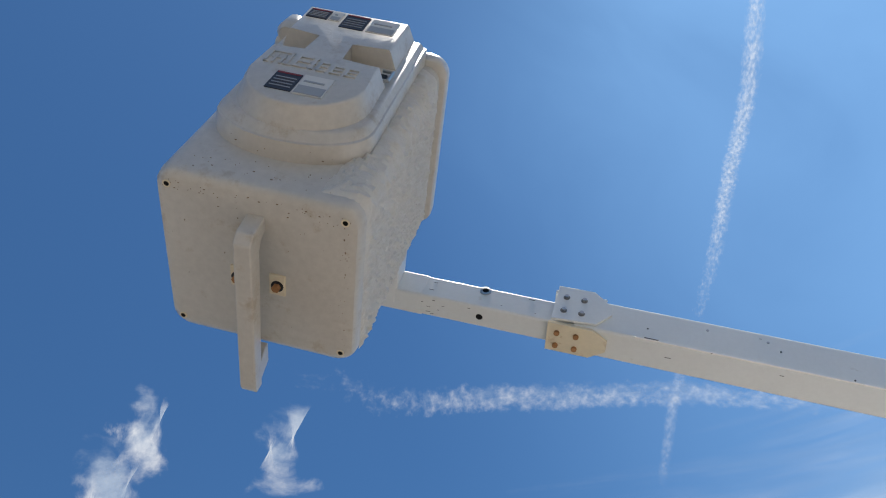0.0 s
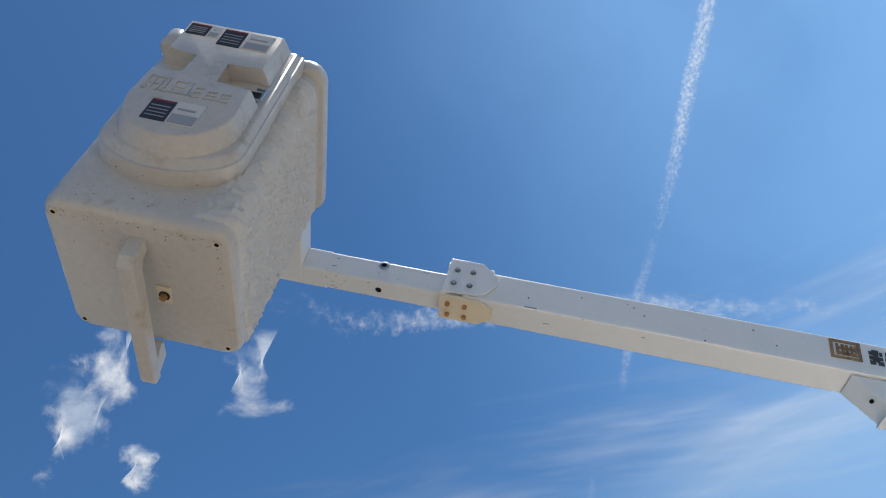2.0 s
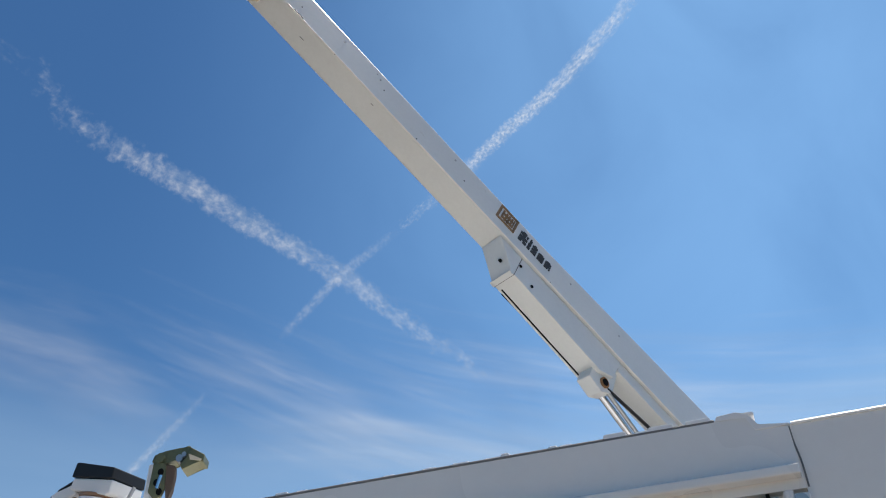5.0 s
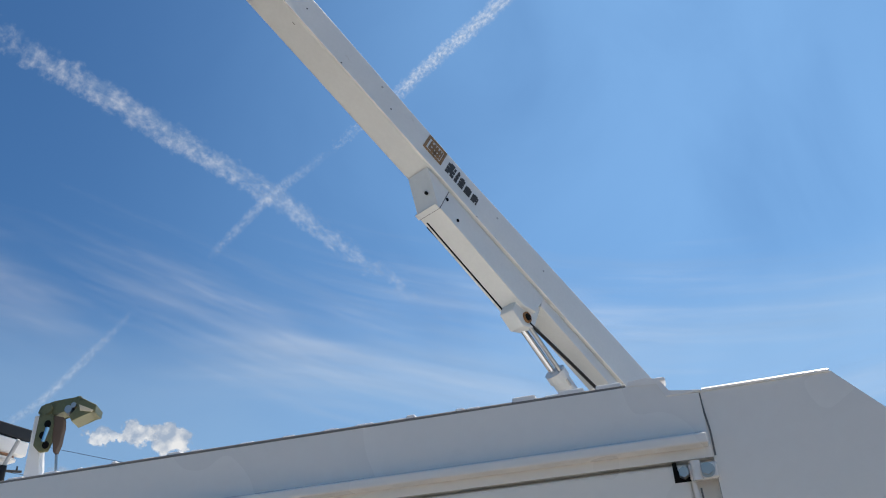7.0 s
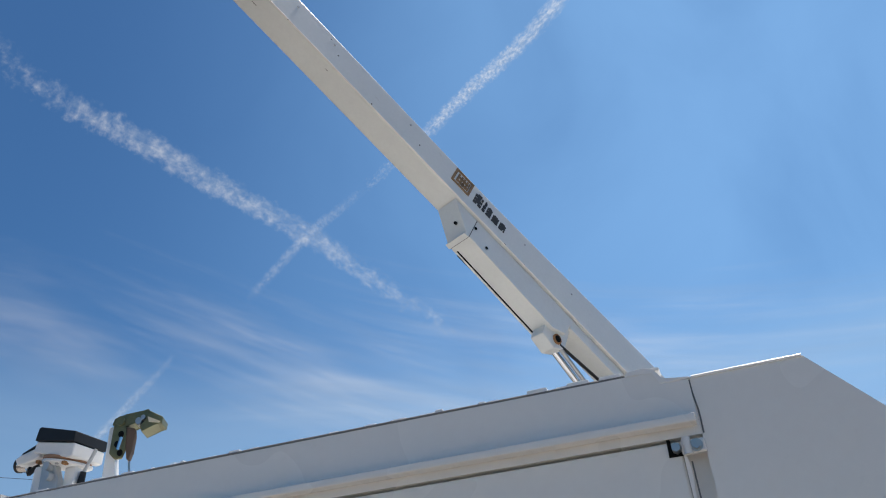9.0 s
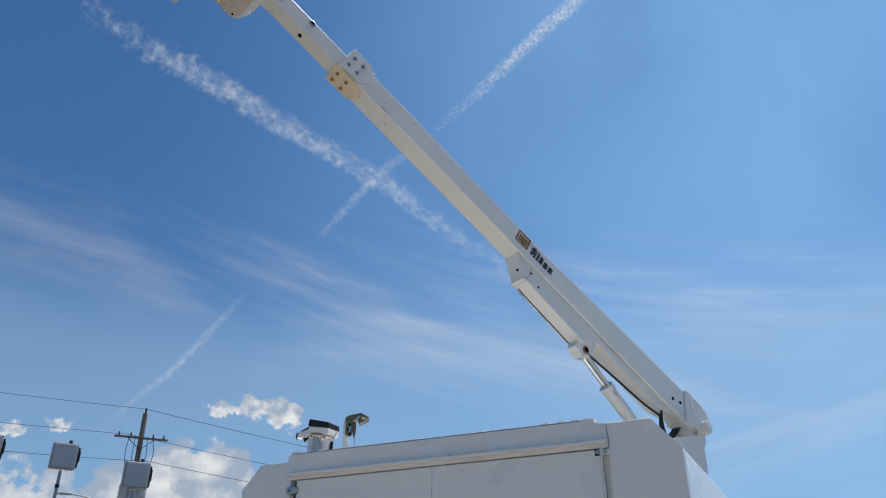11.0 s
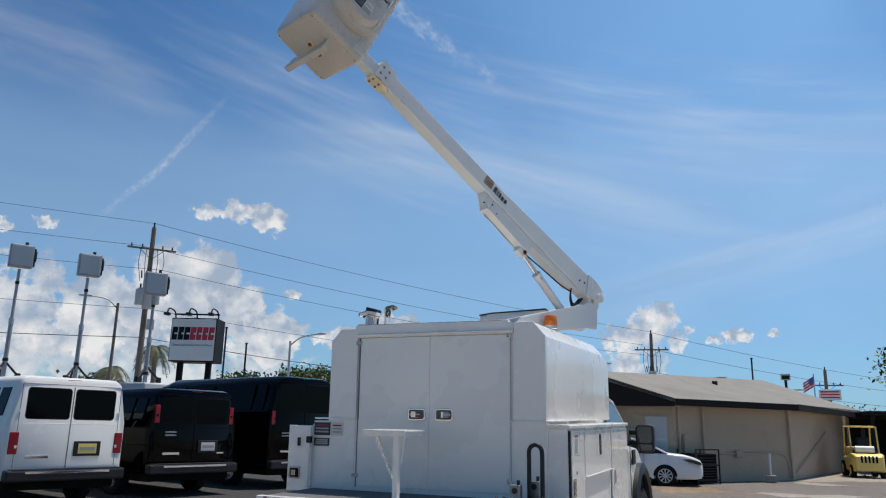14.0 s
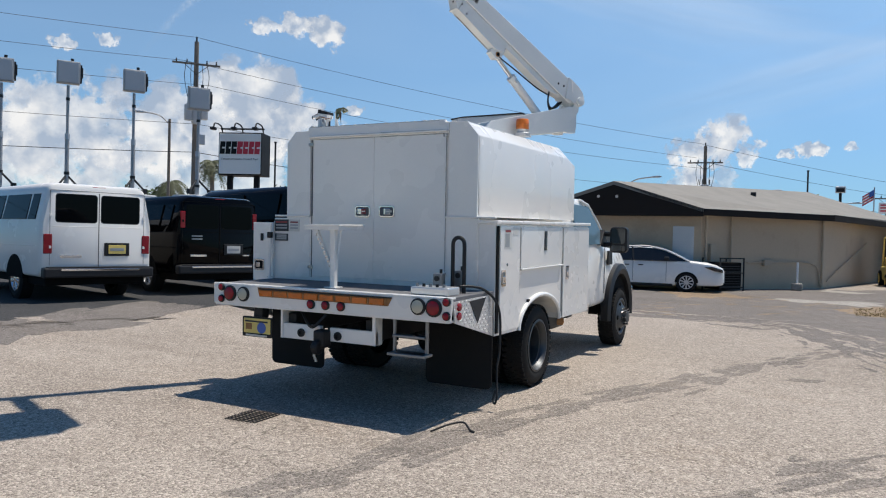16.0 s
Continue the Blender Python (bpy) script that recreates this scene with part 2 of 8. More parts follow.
M_GROUND = ground_material("worn_pale_asphalt", (0.276, 0.235, 0.193), (0.353, 0.306, 0.257), (0.157, 0.130, 0.105), (0.284, 0.226, 0.170))
M_BAND = ground_material("rough_darker_asphalt", (0.180, 0.155, 0.131), (0.243, 0.212, 0.182), (0.088, 0.075, 0.062), (0.216, 0.173, 0.131))
M_CARGLASS = mat("dark_car_glass", (0.012, 0.013, 0.015), 0.06, 0.0, grain=0.02)
M_WORN = ground_material("worn_grey_asphalt", (0.142, 0.126, 0.111), (0.194, 0.172, 0.154), (0.073, 0.064, 0.055), (0.181, 0.146, 0.114))
M_ASPHALT = ground_material("newer_dark_asphalt", (0.04, 0.04, 0.041), (0.056, 0.055, 0.054), (0.026, 0.026, 0.027), (0.06, 0.054, 0.047), 0.3)
M_DARKBIT = ground_material("crumbled_dark_edge", (0.09, 0.078, 0.066), (0.15, 0.13, 0.11), (0.04, 0.034, 0.028), (0.13, 0.105, 0.08), 0.0)
M_DIRT = ground_material("dry_brown_dirt", (0.235, 0.165, 0.10), (0.285, 0.215, 0.145), (0.14, 0.09, 0.05), (0.19, 0.15, 0.065), 0.0)
M_CONC = ground_material("pale_concrete_patch", (0.285, 0.26, 0.225), (0.335, 0.31, 0.272), (0.21, 0.195, 0.17), (0.29, 0.25, 0.20), 0.4)


# ---- mesh helpers ----
def link(name, bm, material, parent=None, label="", smooth=False):
    me = bpy.data.meshes.new(name)
    bmesh.ops.recalc_face_normals(bm, faces=bm.faces)
    bm.to_mesh(me)
    bm.free()
    for m in material if isinstance(material, (list, tuple)) else (material,):
        me.materials.append(m)
    if smooth:
        for p in me.polygons:
            p.use_smooth = True
        me.set_sharp_from_angle(angle=radians(38))
    ob = new(name, me)
    if parent is not None:
        ob.parent = parent
    if label:
        ob["label"] = label
    return ob


def part(name, bm, material, parent, label="", smooth=False):
    return link(name, bm, material, parent, label, smooth)


def thing(name, m, label, category, group="", kind=""):
    ob = new(name)
    ob.empty_display_size = 0.1
    ob.matrix_world = m
    return tagged(ob, label, category, group, kind)


def add_box(bm, lo, hi, bevel=0.0, m=None, segs=2):
    """A box between two corners, its edges rounded."""
    lo, hi = Vector(lo), Vector(hi)
    r = bmesh.ops.create_cube(bm, size=1.0)
    mid, size = (lo + hi) / 2, hi - lo
    vs = r["verts"]
    for v in vs:
        v.co = Vector((v.co.x * size.x, v.co.y * size.y, v.co.z * size.z)) + mid
    if bevel > 0:
        es = list({e for v in vs for e in v.link_edges})
        g = bmesh.ops.bevel(bm, geom=es, offset=min(bevel, min(abs(c) for c in size) * 0.45), segments=segs, profile=0.5, affect="EDGES")
        vs = list({v for v in g["verts"]} | {v for v in vs if v.is_valid})
    if m is not None:
        for v in vs:
            v.co = m @ v.co
    return vs


def box(lo, hi, bevel=0.004, m=None):
    bm = bmesh.new()
    add_box(bm, lo, hi, bevel, m)
    return bm


def add_prism(bm, outline, axis, a, b, bevel=0.0):
    """An outline of (u, v) pushed along an axis from a to b."""
    def at(u, v, w):
        return {"x": (w, u, v), "y": (u, w, v), "z": (u, v, w)}[axis]
    low = [bm.verts.new(at(u, v, a)) for u, v in outline]
    top = [bm.verts.new(at(u, v, b)) for u, v in outline]
    fs = [bm.faces.new(low), bm.faces.new(top[::-1])]
    n = len(outline)
    for k in range(n):
        fs.append(bm.faces.new((low[k], low[(k + 1) % n], top[(k + 1) % n], top[k])))
    if bevel > 0:
        es = list({e for f in fs for e in f.edges})
        bmesh.ops.bevel(bm, geom=es, offset=bevel, segments=2, profile=0.5, affect="EDGES")


def prism(outline, axis, a, b, bevel=0.0):
    bm = bmesh.new()
    add_prism(bm, outline, axis, a, b, bevel)
    return bm


def add_rod(bm, a, b, r, n=12, r2=None):
    a, b = Vector(a), Vector(b)
    m = Matrix.Translation((a + b) / 2) @ (b - a).to_track_quat("Z", "Y").to_matrix().to_4x4()
    bmesh.ops.create_cone(bm, cap_ends=True, segments=n, radius1=r, radius2=r if r2 is None else r2, depth=(b - a).length, matrix=m)


def rod(a, b, r, n=12, r2=None):
    bm = bmesh.new()
    add_rod(bm, a, b, r, n, r2)
    return bm


def add_tube(bm, pts, r, n=8):
    """A bent tube along points."""
    pts = [Vector(p) for p in pts]
    rings = []
    side = None
    for k, p in enumerate(pts):
        t = (pts[min(k + 1, len(pts) - 1)] - pts[max(k - 1, 0)]).normalized()
        if side is None:
            side = t.orthogonal().normalized()
        side = (side - t * side.dot(t)).normalized()
        up = t.cross(side)
        rings.append([bm.verts.new(p + r * (math.cos(2 * math.pi * j / n) * side + math.sin(2 * math.pi * j / n) * up)) for j in range(n)])
    for a, b in zip(rings, rings[1:]):
        for j in range(n):
            bm.faces.new((a[j], a[(j + 1) % n], b[(j + 1) % n], b[j]))
    bm.faces.new(rings[0][::-1])
    bm.faces.new(rings[-1])


def tube(pts, r, n=8):
    bm = bmesh.new()
    add_tube(bm, pts, r, n)
    return bm


def curve_pts(ctrl, steps=8):
    """A smooth line through control points."""
    c = [Vector(p) for p in ctrl]
    c = [c[0] * 2 - c[1]] + c + [c[-1] * 2 - c[-2]]
    out = []
    for k in range(1, len(c) - 2):
        for s in range(steps):
            t = s / steps
            a, b, d, e = c[k - 1 : k + 3]
            out.append(0.5 * (2 * b + (d - a) * t + (2 * a - 5 * b + 4 * d - e) * t * t + (3 * b - 3 * d + e - a) * t**3))
    return out + [c[-2]]


def lathe(profile, n=36, axis="x", caps=(True, True)):
    """Rings of (along, radius) turned round an axis; the ends are closed."""
    bm = bmesh.new()
    rings = []
    for w, r in profile:
        ring = []
        for k in range(n):
            a = 2 * math.pi * k / n
            c, s = r * math.cos(a), r * math.sin(a)
            ring.append(bm.verts.new({"x": (w, c, s), "y": (c, w, s), "z": (c, s, w)}[axis]))
        rings.append(ring)
    for a, b in zip(rings, rings[1:]):
        for k in range(n):
            bm.faces.new((a[k], a[(k + 1) % n], b[(k + 1) % n], b[k]))
    for end, ring in zip(caps, (rings[0], rings[-1])):
        if end:
            bm.faces.new(ring)
    return bm


def section(hw, zb, zt, rb, rt, lean=0.0, n=5):
    """A rounded cross-section of a vehicle: half width, bottom, top, corner radii, tumblehome of the upper half."""
    pts = []
    for sx, sz, r in ((1, -1, rb), (1, 1, rt), (-1, 1, rt), (-1, -1, rb)):
        w = hw - (lean if sz > 0 else 0)
        cx, cz = sx * (w - r), (zt - r) if sz > 0 else (zb + r)
        start = {(1, -1): -90, (1, 1): 0, (-1, 1): 90, (-1, -1): 180}[(sx, sz)]
        for k in range(n):
            a = radians(start + 90 * k / (n - 1))
            pts.append((cx + r * math.cos(a), cz + r * math.sin(a)))
        if (sx, sz) == (1, -1):
            pts.append((hw, zb + (zt - zb) * 0.55))
        if (sx, sz) == (-1, 1):
            pts.append((-hw, zb + (zt - zb) * 0.55))
    return pts


def loft(stations):
    """Sections along y joined into one skin: (y, outline)."""
    bm = bmesh.new()
    rings = [[bm.verts.new((x, y, z)) for x, z in outline] for y, outline in stations]
    n = len(rings[0])
    for a, b in zip(rings, rings[1:]):
        for k in range(n):
            bm.faces.new((a[k], a[(k + 1) % n], b[(k + 1) % n], b[k]))
    bm.faces.new(rings[0][::-1])
    bm.faces.new(rings[-1])
    return bm


def panel(corners, depth):
    """A flat panel with thickness on four or more corners, standing out along its normal."""
    bm = bmesh.new()
    c = [Vector(p) for p in corners]
    nrm = (c[1] - c[0]).cross(c[2] - c[1]).normalized() * depth
    a = [bm.verts.new(p) for p in c]
    b = [bm.verts.new(p + nrm) for p in c]
    bm.faces.new(a[::-1])
    bm.faces.new(b)
    for k in range(len(c)):
        bm.faces.new((a[k], a[(k + 1) % len(c)], b[(k + 1) % len(c)], b[k]))
    return bm


def rounded(w, h, r, n=4, cx=0.0, cy=0.0):
    out = []
    for sx, sy, st in ((1, -1, -90), (1, 1, 0), (-1, 1, 90), (-1, -1, 180)):
        for k in range(n):
            a = radians(st + 90 * k / (n - 1))
            out.append((cx + sx * (w / 2 - r) + r * math.cos(a), cy + sy * (h / 2 - r) + r * math.sin(a)))
    return out


# ---- ground ----
def ground_z(x, y):
    """The lot rises a little towards the parked vans."""
    t = max(0.0, min(1.0, (-2.0 - x) / 6.0))
    return 0.15 * t * t * (3 - 2 * t)


def spread(lo, hi, near, step):
    out, v, s = [near], near, step
    while v < hi:
        v += s
        s *= 1.12
        out.append(v)
    v, s = near, step
    while v > lo:
        v -= s
        s *= 1.12
        out.insert(0, v)
    return out


gb = bmesh.new()
xs, ys = spread(-2600, 2600, -4.0, 0.5), spread(-2600, 2600, 4.0, 0.5)
grid = [[gb.verts.new((x, y, ground_z(x, y))) for x in xs] for y in ys]
for r0, r1 in zip(grid, grid[1:]):
    for k in range(len(xs) - 1):
        gb.faces.new((r0[k], r0[k + 1], r1[k + 1], r1[k]))
tagged(link("ground", gb, M_GROUND, smooth=True), "worn pale asphalt lot with stains and exposed stones", "ground", kind="structure")

ab = bmesh.new()
rows = []
for k in range(71):
    y = -12 + 0.5 * k
    edge = -5.6 + 0.35 * noise.noise((0, y * 0.5, 3)) - 0.12 * max(0, min(6, y)) + 0.12 * noise.noise((0, y * 2.1, 8))
    rows.append([ab.verts.new((edge + 0.05, y, ground_z(edge + 0.05, y) - 0.006))] + [ab.verts.new((x, y, ground_z(x, y) + 0.006)) for x in [edge] + [edge - 0.5 * j for j in range(1, 16)] + [-30.0]])
for r0, r1 in zip(rows, rows[1:]):
    for k in range(len(r0) - 1):
        ab.faces.new((r0[k], r0[k + 1], r1[k + 1], r1[k]))
tagged(link("pavement", ab, M_ASPHALT), "newer dark asphalt under the parked vans", "pavement", kind="structure")


def ground_patch(name, pts, material, label, lift_=0.004, rag=0.12, seed=1):
    """A thin ragged sheet lying on the lot, from a few corners."""
    rnd = random.Random(seed)
    bm = bmesh.new()
    c = Vector((sum(p[0] for p in pts) / len(pts), sum(p[1] for p in pts) / len(pts)))
    ring = []
    for k in range(len(pts)):
        a, b = Vector(pts[k]), Vector(pts[(k + 1) % len(pts)])
        for j in range(9):
            p = a.lerp(b, j / 9)
            p = p + (p - c).normalized() * rnd.uniform(-rag, rag) * min(3.0, (b - a).length) * 0.4
            ring.append(bm.verts.new((p.x, p.y, ground_z(p.x, p.y) + lift_)))
    skirt = []
    for v in ring:
        d = (Vector((v.co.x, v.co.y)) - c).normalized() * 0.04
        skirt.append(bm.verts.new((v.co.x + d.x, v.co.y + d.y, ground_z(v.co.x + d.x, v.co.y + d.y) - 0.006)))
    inner = [bm.verts.new((v.co.x * 0.5 + c.x * 0.5, v.co.y * 0.5 + c.y * 0.5, ground_z(v.co.x * 0.5 + c.x * 0.5, v.co.y * 0.5 + c.y * 0.5) + lift_)) for v in ring]
    for k in range(len(ring)):
        q = (k + 1) % len(ring)
        bm.faces.new((inner[k], ring[k], ring[q], inner[q]))
        bm.faces.new((ring[k], skirt[k], skirt[q], ring[q]))
    bm.faces.new(inner)
    return tagged(link(name, bm, material), label, "ground", kind="structure")


ground_patch("dirt_patch", [(-1.9, 17.2), (-0.9, 18.6), (0.9, 19.2), (1.5, 17.4), (0.1, 16.3)], M_DIRT, "thin drift of brown dirt near the building", 0.0034, 0.5, 2)
ground_patch("dirt_verge", [(3.9, 15.4), (5.2, 17.6), (7.8, 21), (12, 20), (9, 13.5), (4.3, 13.2)], M_DIRT, "dry brown dirt with sparse dead grass", 0.004, 0.4, 3)
ground_patch("concrete_patch", [(2.1, 17.4), (2.3, 18.1), (4.8, 18.3), (4.4, 16.4)], M_CONC, "pale worn concrete patch", 0.005, 0.4, 4)
ground_patch("concrete_patch", [(3.3, 23.0), (3.4, 24.0), (4.7, 23.3), (4.3, 22.4)], M_CONC, "pale worn concrete patch", 0.005, 0.4, 5)
ground_patch("oil_stain", [(3.3, 3.85), (3.36, 4.05), (3.66, 4.1), (3.6, 3.9)], M_BAND, "small dark oval stain", 0.003, 0.08, 6)
def broken_band(path, width, count, seed, material=M_BAND, lift_=0.0012):
    """Crumbled patches of darker asphalt strewn along a line, as one sheet of bits."""
    rnd = random.Random(seed)
    line = curve_pts([(x, y, 0) for x, y in path], 6)
    bm = bmesh.new()
    for k in range(count):
        t = rnd.random() * (len(line) - 1.001)
        a, b = line[int(t)], line[int(t) + 1]
        d = (b - a).normalized()
        side = Vector((-d.y, d.x, 0))
        c = a.lerp(b, t % 1) + side * rnd.gauss(0, width * 0.35)
        ln, wd, ph = rnd.uniform(0.05, 0.34), rnd.uniform(0.02, 0.075), rnd.uniform(0, 6)
        z = ground_z(c.x, c.y) + lift_ + 0.001 * rnd.random()
        vs = []
        for m_ in range(12):
            an = 2 * math.pi * m_ / 12
            r_ = 1 + 0.28 * math.sin(3 * an + ph) + rnd.uniform(-0.16, 0.16)
            p = c + d * ln * r_ * math.cos(an) + side * wd * r_ * math.sin(an)
            vs.append(bm.verts.new((p.x, p.y, z)))
        bm.faces.new(vs)
    return tagged(link("broken_asphalt", bm, material), "crumbled darker streak across the asphalt", "ground", kind="structure")


broken_band([(0.95, -2.4), (1.2, -0.9), (1.4, 0.1), (1.8, 1.6), (2.3, 3.0)], 0.30, 90, 8)
broken_band([(2.3, 2.6), (2.9, 4.6), (3.8, 6.8), (5.2, 9.3), (7.5, 11.5)], 0.40, 110, 9)
broken_band([(3.0, -1.0), (4.2, 0.8), (5.6, 2.2), (8.0, 4.0)], 0.5, 60, 12)
broken_band([(2.2, 9.0), (4.0, 12.0), (6.0, 14.5), (9.0, 17.0)], 0.8, 60, 13)
ground_patch("worn_margin", [(-6.4, -2.0), (-6.8, 1.0), (-7.4, 4.6), (-6.3, 4.9), (-5.4, 2.4), (-4.9, 0.2), (-4.8, -2.0)], M_WORN, "older worn asphalt beside the dark paving", 0.0072, 0.4, 11)
broken_band([(-3.4, 16.6), (-1.4, 17.2), (0.6, 17.6), (3.0, 17.2)], 2.2, 110, 21, M_DIRT, 0.004)
broken_band([(-1.0, 11.5), (2.0, 14.0), (5.0, 17.0)], 3.0, 70, 22, M_DIRT, 0.0026)
broken_band([(-1.0, 10.6), (2.8, 9.6), (4.2, 6.2), (5.6, 3.6), (7.4, 4.6)], 0.9, 150, 23, M_WORN, 0.002)
broken_band([(-1.0, 11.2), (3.0, 10.2), (4.6, 6.6), (5.8, 4.2), (7.4, 5.4)], 0.9, 150, 24, M_GROUND, 0.0034)
broken_band([(6.0, 8.0), (4.0, 12.0), (3.0, 15.0), (6.0, 18.0)], 3.5, 90, 25, M_BAND, 0.0034)
broken_band([(-6.6, 0.6), (-6.0, 1.6), (-5.6, 3.2)], 0.5, 24, 10, M_DARKBIT, 0.0085)
ground_patch("worn_lot", [(-4.6, 10.5), (-3.4, 15.5), (-3.0, 19.2), (2.4, 23.4), (6.5, 26.5), (9.6, 21.0), (9.4, 13.5), (8.6, 6.0), (5.6, 3.6), (4.2, 6.2), (2.8, 9.6)], M_WORN, "greyer worn asphalt towards the building", 0.0016, 0.4, 15)
ground_patch("pale_patch", [(-6.75, 1.6), (-6.6, 1.9), (-6.1, 1.8), (-6.2, 1.55)], M_GROUND, "small pale patch in the old asphalt", 0.0088, 0.5, 12)


# ---- utility truck (its own axes: x right, y ahead, z up; rear axle at y 1.97) ----
TILT = pose(0, 1.97, 0.4, 1.2) @ pose(0, -1.97, -0.4)
truck = thing("utility_truck", TILT, "white single-cab utility truck with tall enclosed service body", "truck")


def latch(parent, x, y, z, face, w=0.09, h=0.145, name="latch"):
    """A recessed paddle latch in a bright frame; face: 'x' on the side, 'y' on the rear."""
    s = 1 if x > 0 or face == "y" else -1
    if face == "x":
        ob = part(name, prism(rounded(w, h, 0.015, cx=y, cy=z), "x", x, x + s * 0.008), M_CHROME, parent, "chrome paddle latch")
        part("recess", prism(rounded(w * 0.68, h * 0.72, 0.01, cx=y, cy=z), "x", x + s * 0.006, x + s * 0.0095), M_RIM, ob)
        part("paddle", box((x + s * 0.006, y - w * 0.22, z - h * 0.28), (x + s * 0.016, y + w * 0.22, z + h * 0.1), 0.004), M_CHROME, ob)
    else:
        ob = part(name, prism(rounded(w, h, 0.015, cx=x, cy=z), "y", y, y - 0.008), M_CHROME, parent, "chrome paddle latch")
        part("recess", prism(rounded(w * 0.72, h * 0.72, 0.01, cx=x, cy=z), "y", y - 0.006, y - 0.0095), M_GAP, ob)
        part("paddle", box((x - w * 0.25, y - 0.016, z - h * 0.22), (x + w * 0.1, y - 0.006, z + h * 0.22), 0.004), M_CHROME, ob)
    return ob


# tall cap: shell with chamfered roof edges
cap = [(-1.06, 1.66), (-1.06, 2.365), (-0.957, 2.474), (0.915, 2.482), (1.02, 2.362), (1.02, 1.66)]
cb = bmesh.new()
low = [cb.verts.new((x, 0.82, z)) for x, z in cap]
mid = [cb.verts.new((x, 3.14, z)) for x, z in cap]
drop = [(0.0, 0.0), (0.0, -0.07), (0.03, -0.085), (-0.03, -0.085), (0.0, -0.07), (0.0, 0.0)]
fro = [cb.verts.new((x + dx, 3.42, z + dz)) for (x, z), (dx, dz) in zip(cap, drop)]
for a, b in ((low, mid), (mid, fro)):
    for k in range(6):
        cb.faces.new((a[k], a[(k + 1) % 6], b[(k + 1) % 6], b[k]))
cb.faces.new(low[::-1])
cb.faces.new(fro)
bmesh.ops.bevel(cb, geom=[e for e in cb.edges if abs(e.verts[0].co.y - e.verts[1].co.y) > 0.2], offset=0.012, segments=3, profile=0.5, affect="EDGES")
cap_shell = part("cap_shell", cb, M_PAINT, truck, smooth=True)

# rear wall: two side posts, header and double doors
part("rear_post", prism([(-1.06, 1.05), (-1.06, 2.365), (-0.957, 2.474), (-0.775, 2.474), (-0.775, 1.05)], "y", 0.80, 0.83, 0.004), M_PAINT, truck)
part("rear_post", prism([(1.02, 1.05), (1.02, 2.362), (0.915, 2.482), (0.739, 2.482), (0.739, 1.05)], "y", 0.80, 0.83), M_PAINT, truck)
part("door_header", prism([(-0.773, 2.388), (-0.773, 2.506), (0.688, 2.502), (0.693, 2.481), (0.739, 2.478), (0.739, 2.388)], "y", 0.795, 0.90), M_PAINT, truck)
part("drip_rail", prism([(0.772, 2.404), (0.786, 2.400), (0.796, 2.404), (0.796, 2.424), (0.772, 2.417)], "x", -0.775, 0.736, 0.002), M_PAINT, truck, "folded white drip rail over the doors")
part("roof_edge_seal", tube([(-0.77, 0.797, 2.507), (-0.3, 0.796, 2.506), (0.2, 0.796, 2.5045), (0.64, 0.797, 2.503)], 0.0028, 6), M_SEAL, truck)
random.seed(4)
for k in range(30):
    x = -0.74 + 1.41 * k / 29 + random.uniform(-0.03, 0.03)
    w_ = random.uniform(0.004, 0.02)
    part("sealant_lump", box((x - w_, 0.7945, 2.502), (x + w_, 0.83, 2.507 + random.uniform(0.001, 0.006)), 0.003), M_SIGN, truck)
part("sealant_lump", prism([(0.640, 2.5015), (0.645, 2.509), (0.672, 2.511), (0.688, 2.506), (0.699, 2.486), (0.742, 2.482), (0.742, 2.479), (0.694, 2.479), (0.685, 2.5005)], "y", 0.7935, 0.83, 0.001), M_SIGN, truck)
# white tube added as the sunlit highlight on the roof edge
part("edge_bead", tube([(0.744, 0.8, 2.482), (0.913, 0.8, 2.483)], 0.003, 6), M_SIGN, truck)
part("header_seam", tube(curve_pts([(0.7395, 0.7995, 2.478), (0.7400, 0.7995, 2.455), (0.7425, 0.7995, 2.425), (0.742, 0.7995, 2.39)], 5), 0.0014, 5), M_SEAL, truck)
for x0, x1 in ((-0.742, -0.0402), (-0.0385, 0.703)):
    d = part("rear_door", box((x0, 0.80, 1.07), (x1, 0.826, 2.384), 0.004), M_PAINT, truck)
    hx = -0.154 if x0 < -0.5 else 0.11
    lt = part("paddle_latch", prism(rounded(0.165, 0.104, 0.022, cx=hx, cy=1.70), "y", 0.799, 0.786, 0.002), M_CHROME, d, "chrome paddle latch with sticker")
    part("recess", prism(rounded(0.143, 0.08, 0.014, cx=hx, cy=1.70), "y", 0.788, 0.7842), M_DECK, lt)
    o_ = 0.012 if hx < 0 else -0.012
    part("paddle", box((hx - o_ - 0.038, 0.776, 1.672), (hx - o_ + 0.034, 0.785, 1.728), 0.005), M_CHROME, lt)
    part("latch_pin", rod((hx - o_ * 4.4, 0.774, 1.70), (hx - o_ * 4.4, 0.786, 1.70), 0.011, 12), M_STEEL, lt)
    part("sticker", box((hx - 0.004, 0.7735, 1.676), (hx + 0.046, 0.7765, 1.724), 0.001), M_STICKR if hx < 0 else M_STICKG, lt)
    part("sticker_bar", box((hx + 0.002, 0.7725, 1.694), (hx + 0.04, 0.774, 1.706), 0.0005), M_STICKW, lt)
part("door_seal", box((-0.757, 0.7975, 1.06), (-0.7495, 0.812, 2.386), 0.002), M_SEAL, truck)
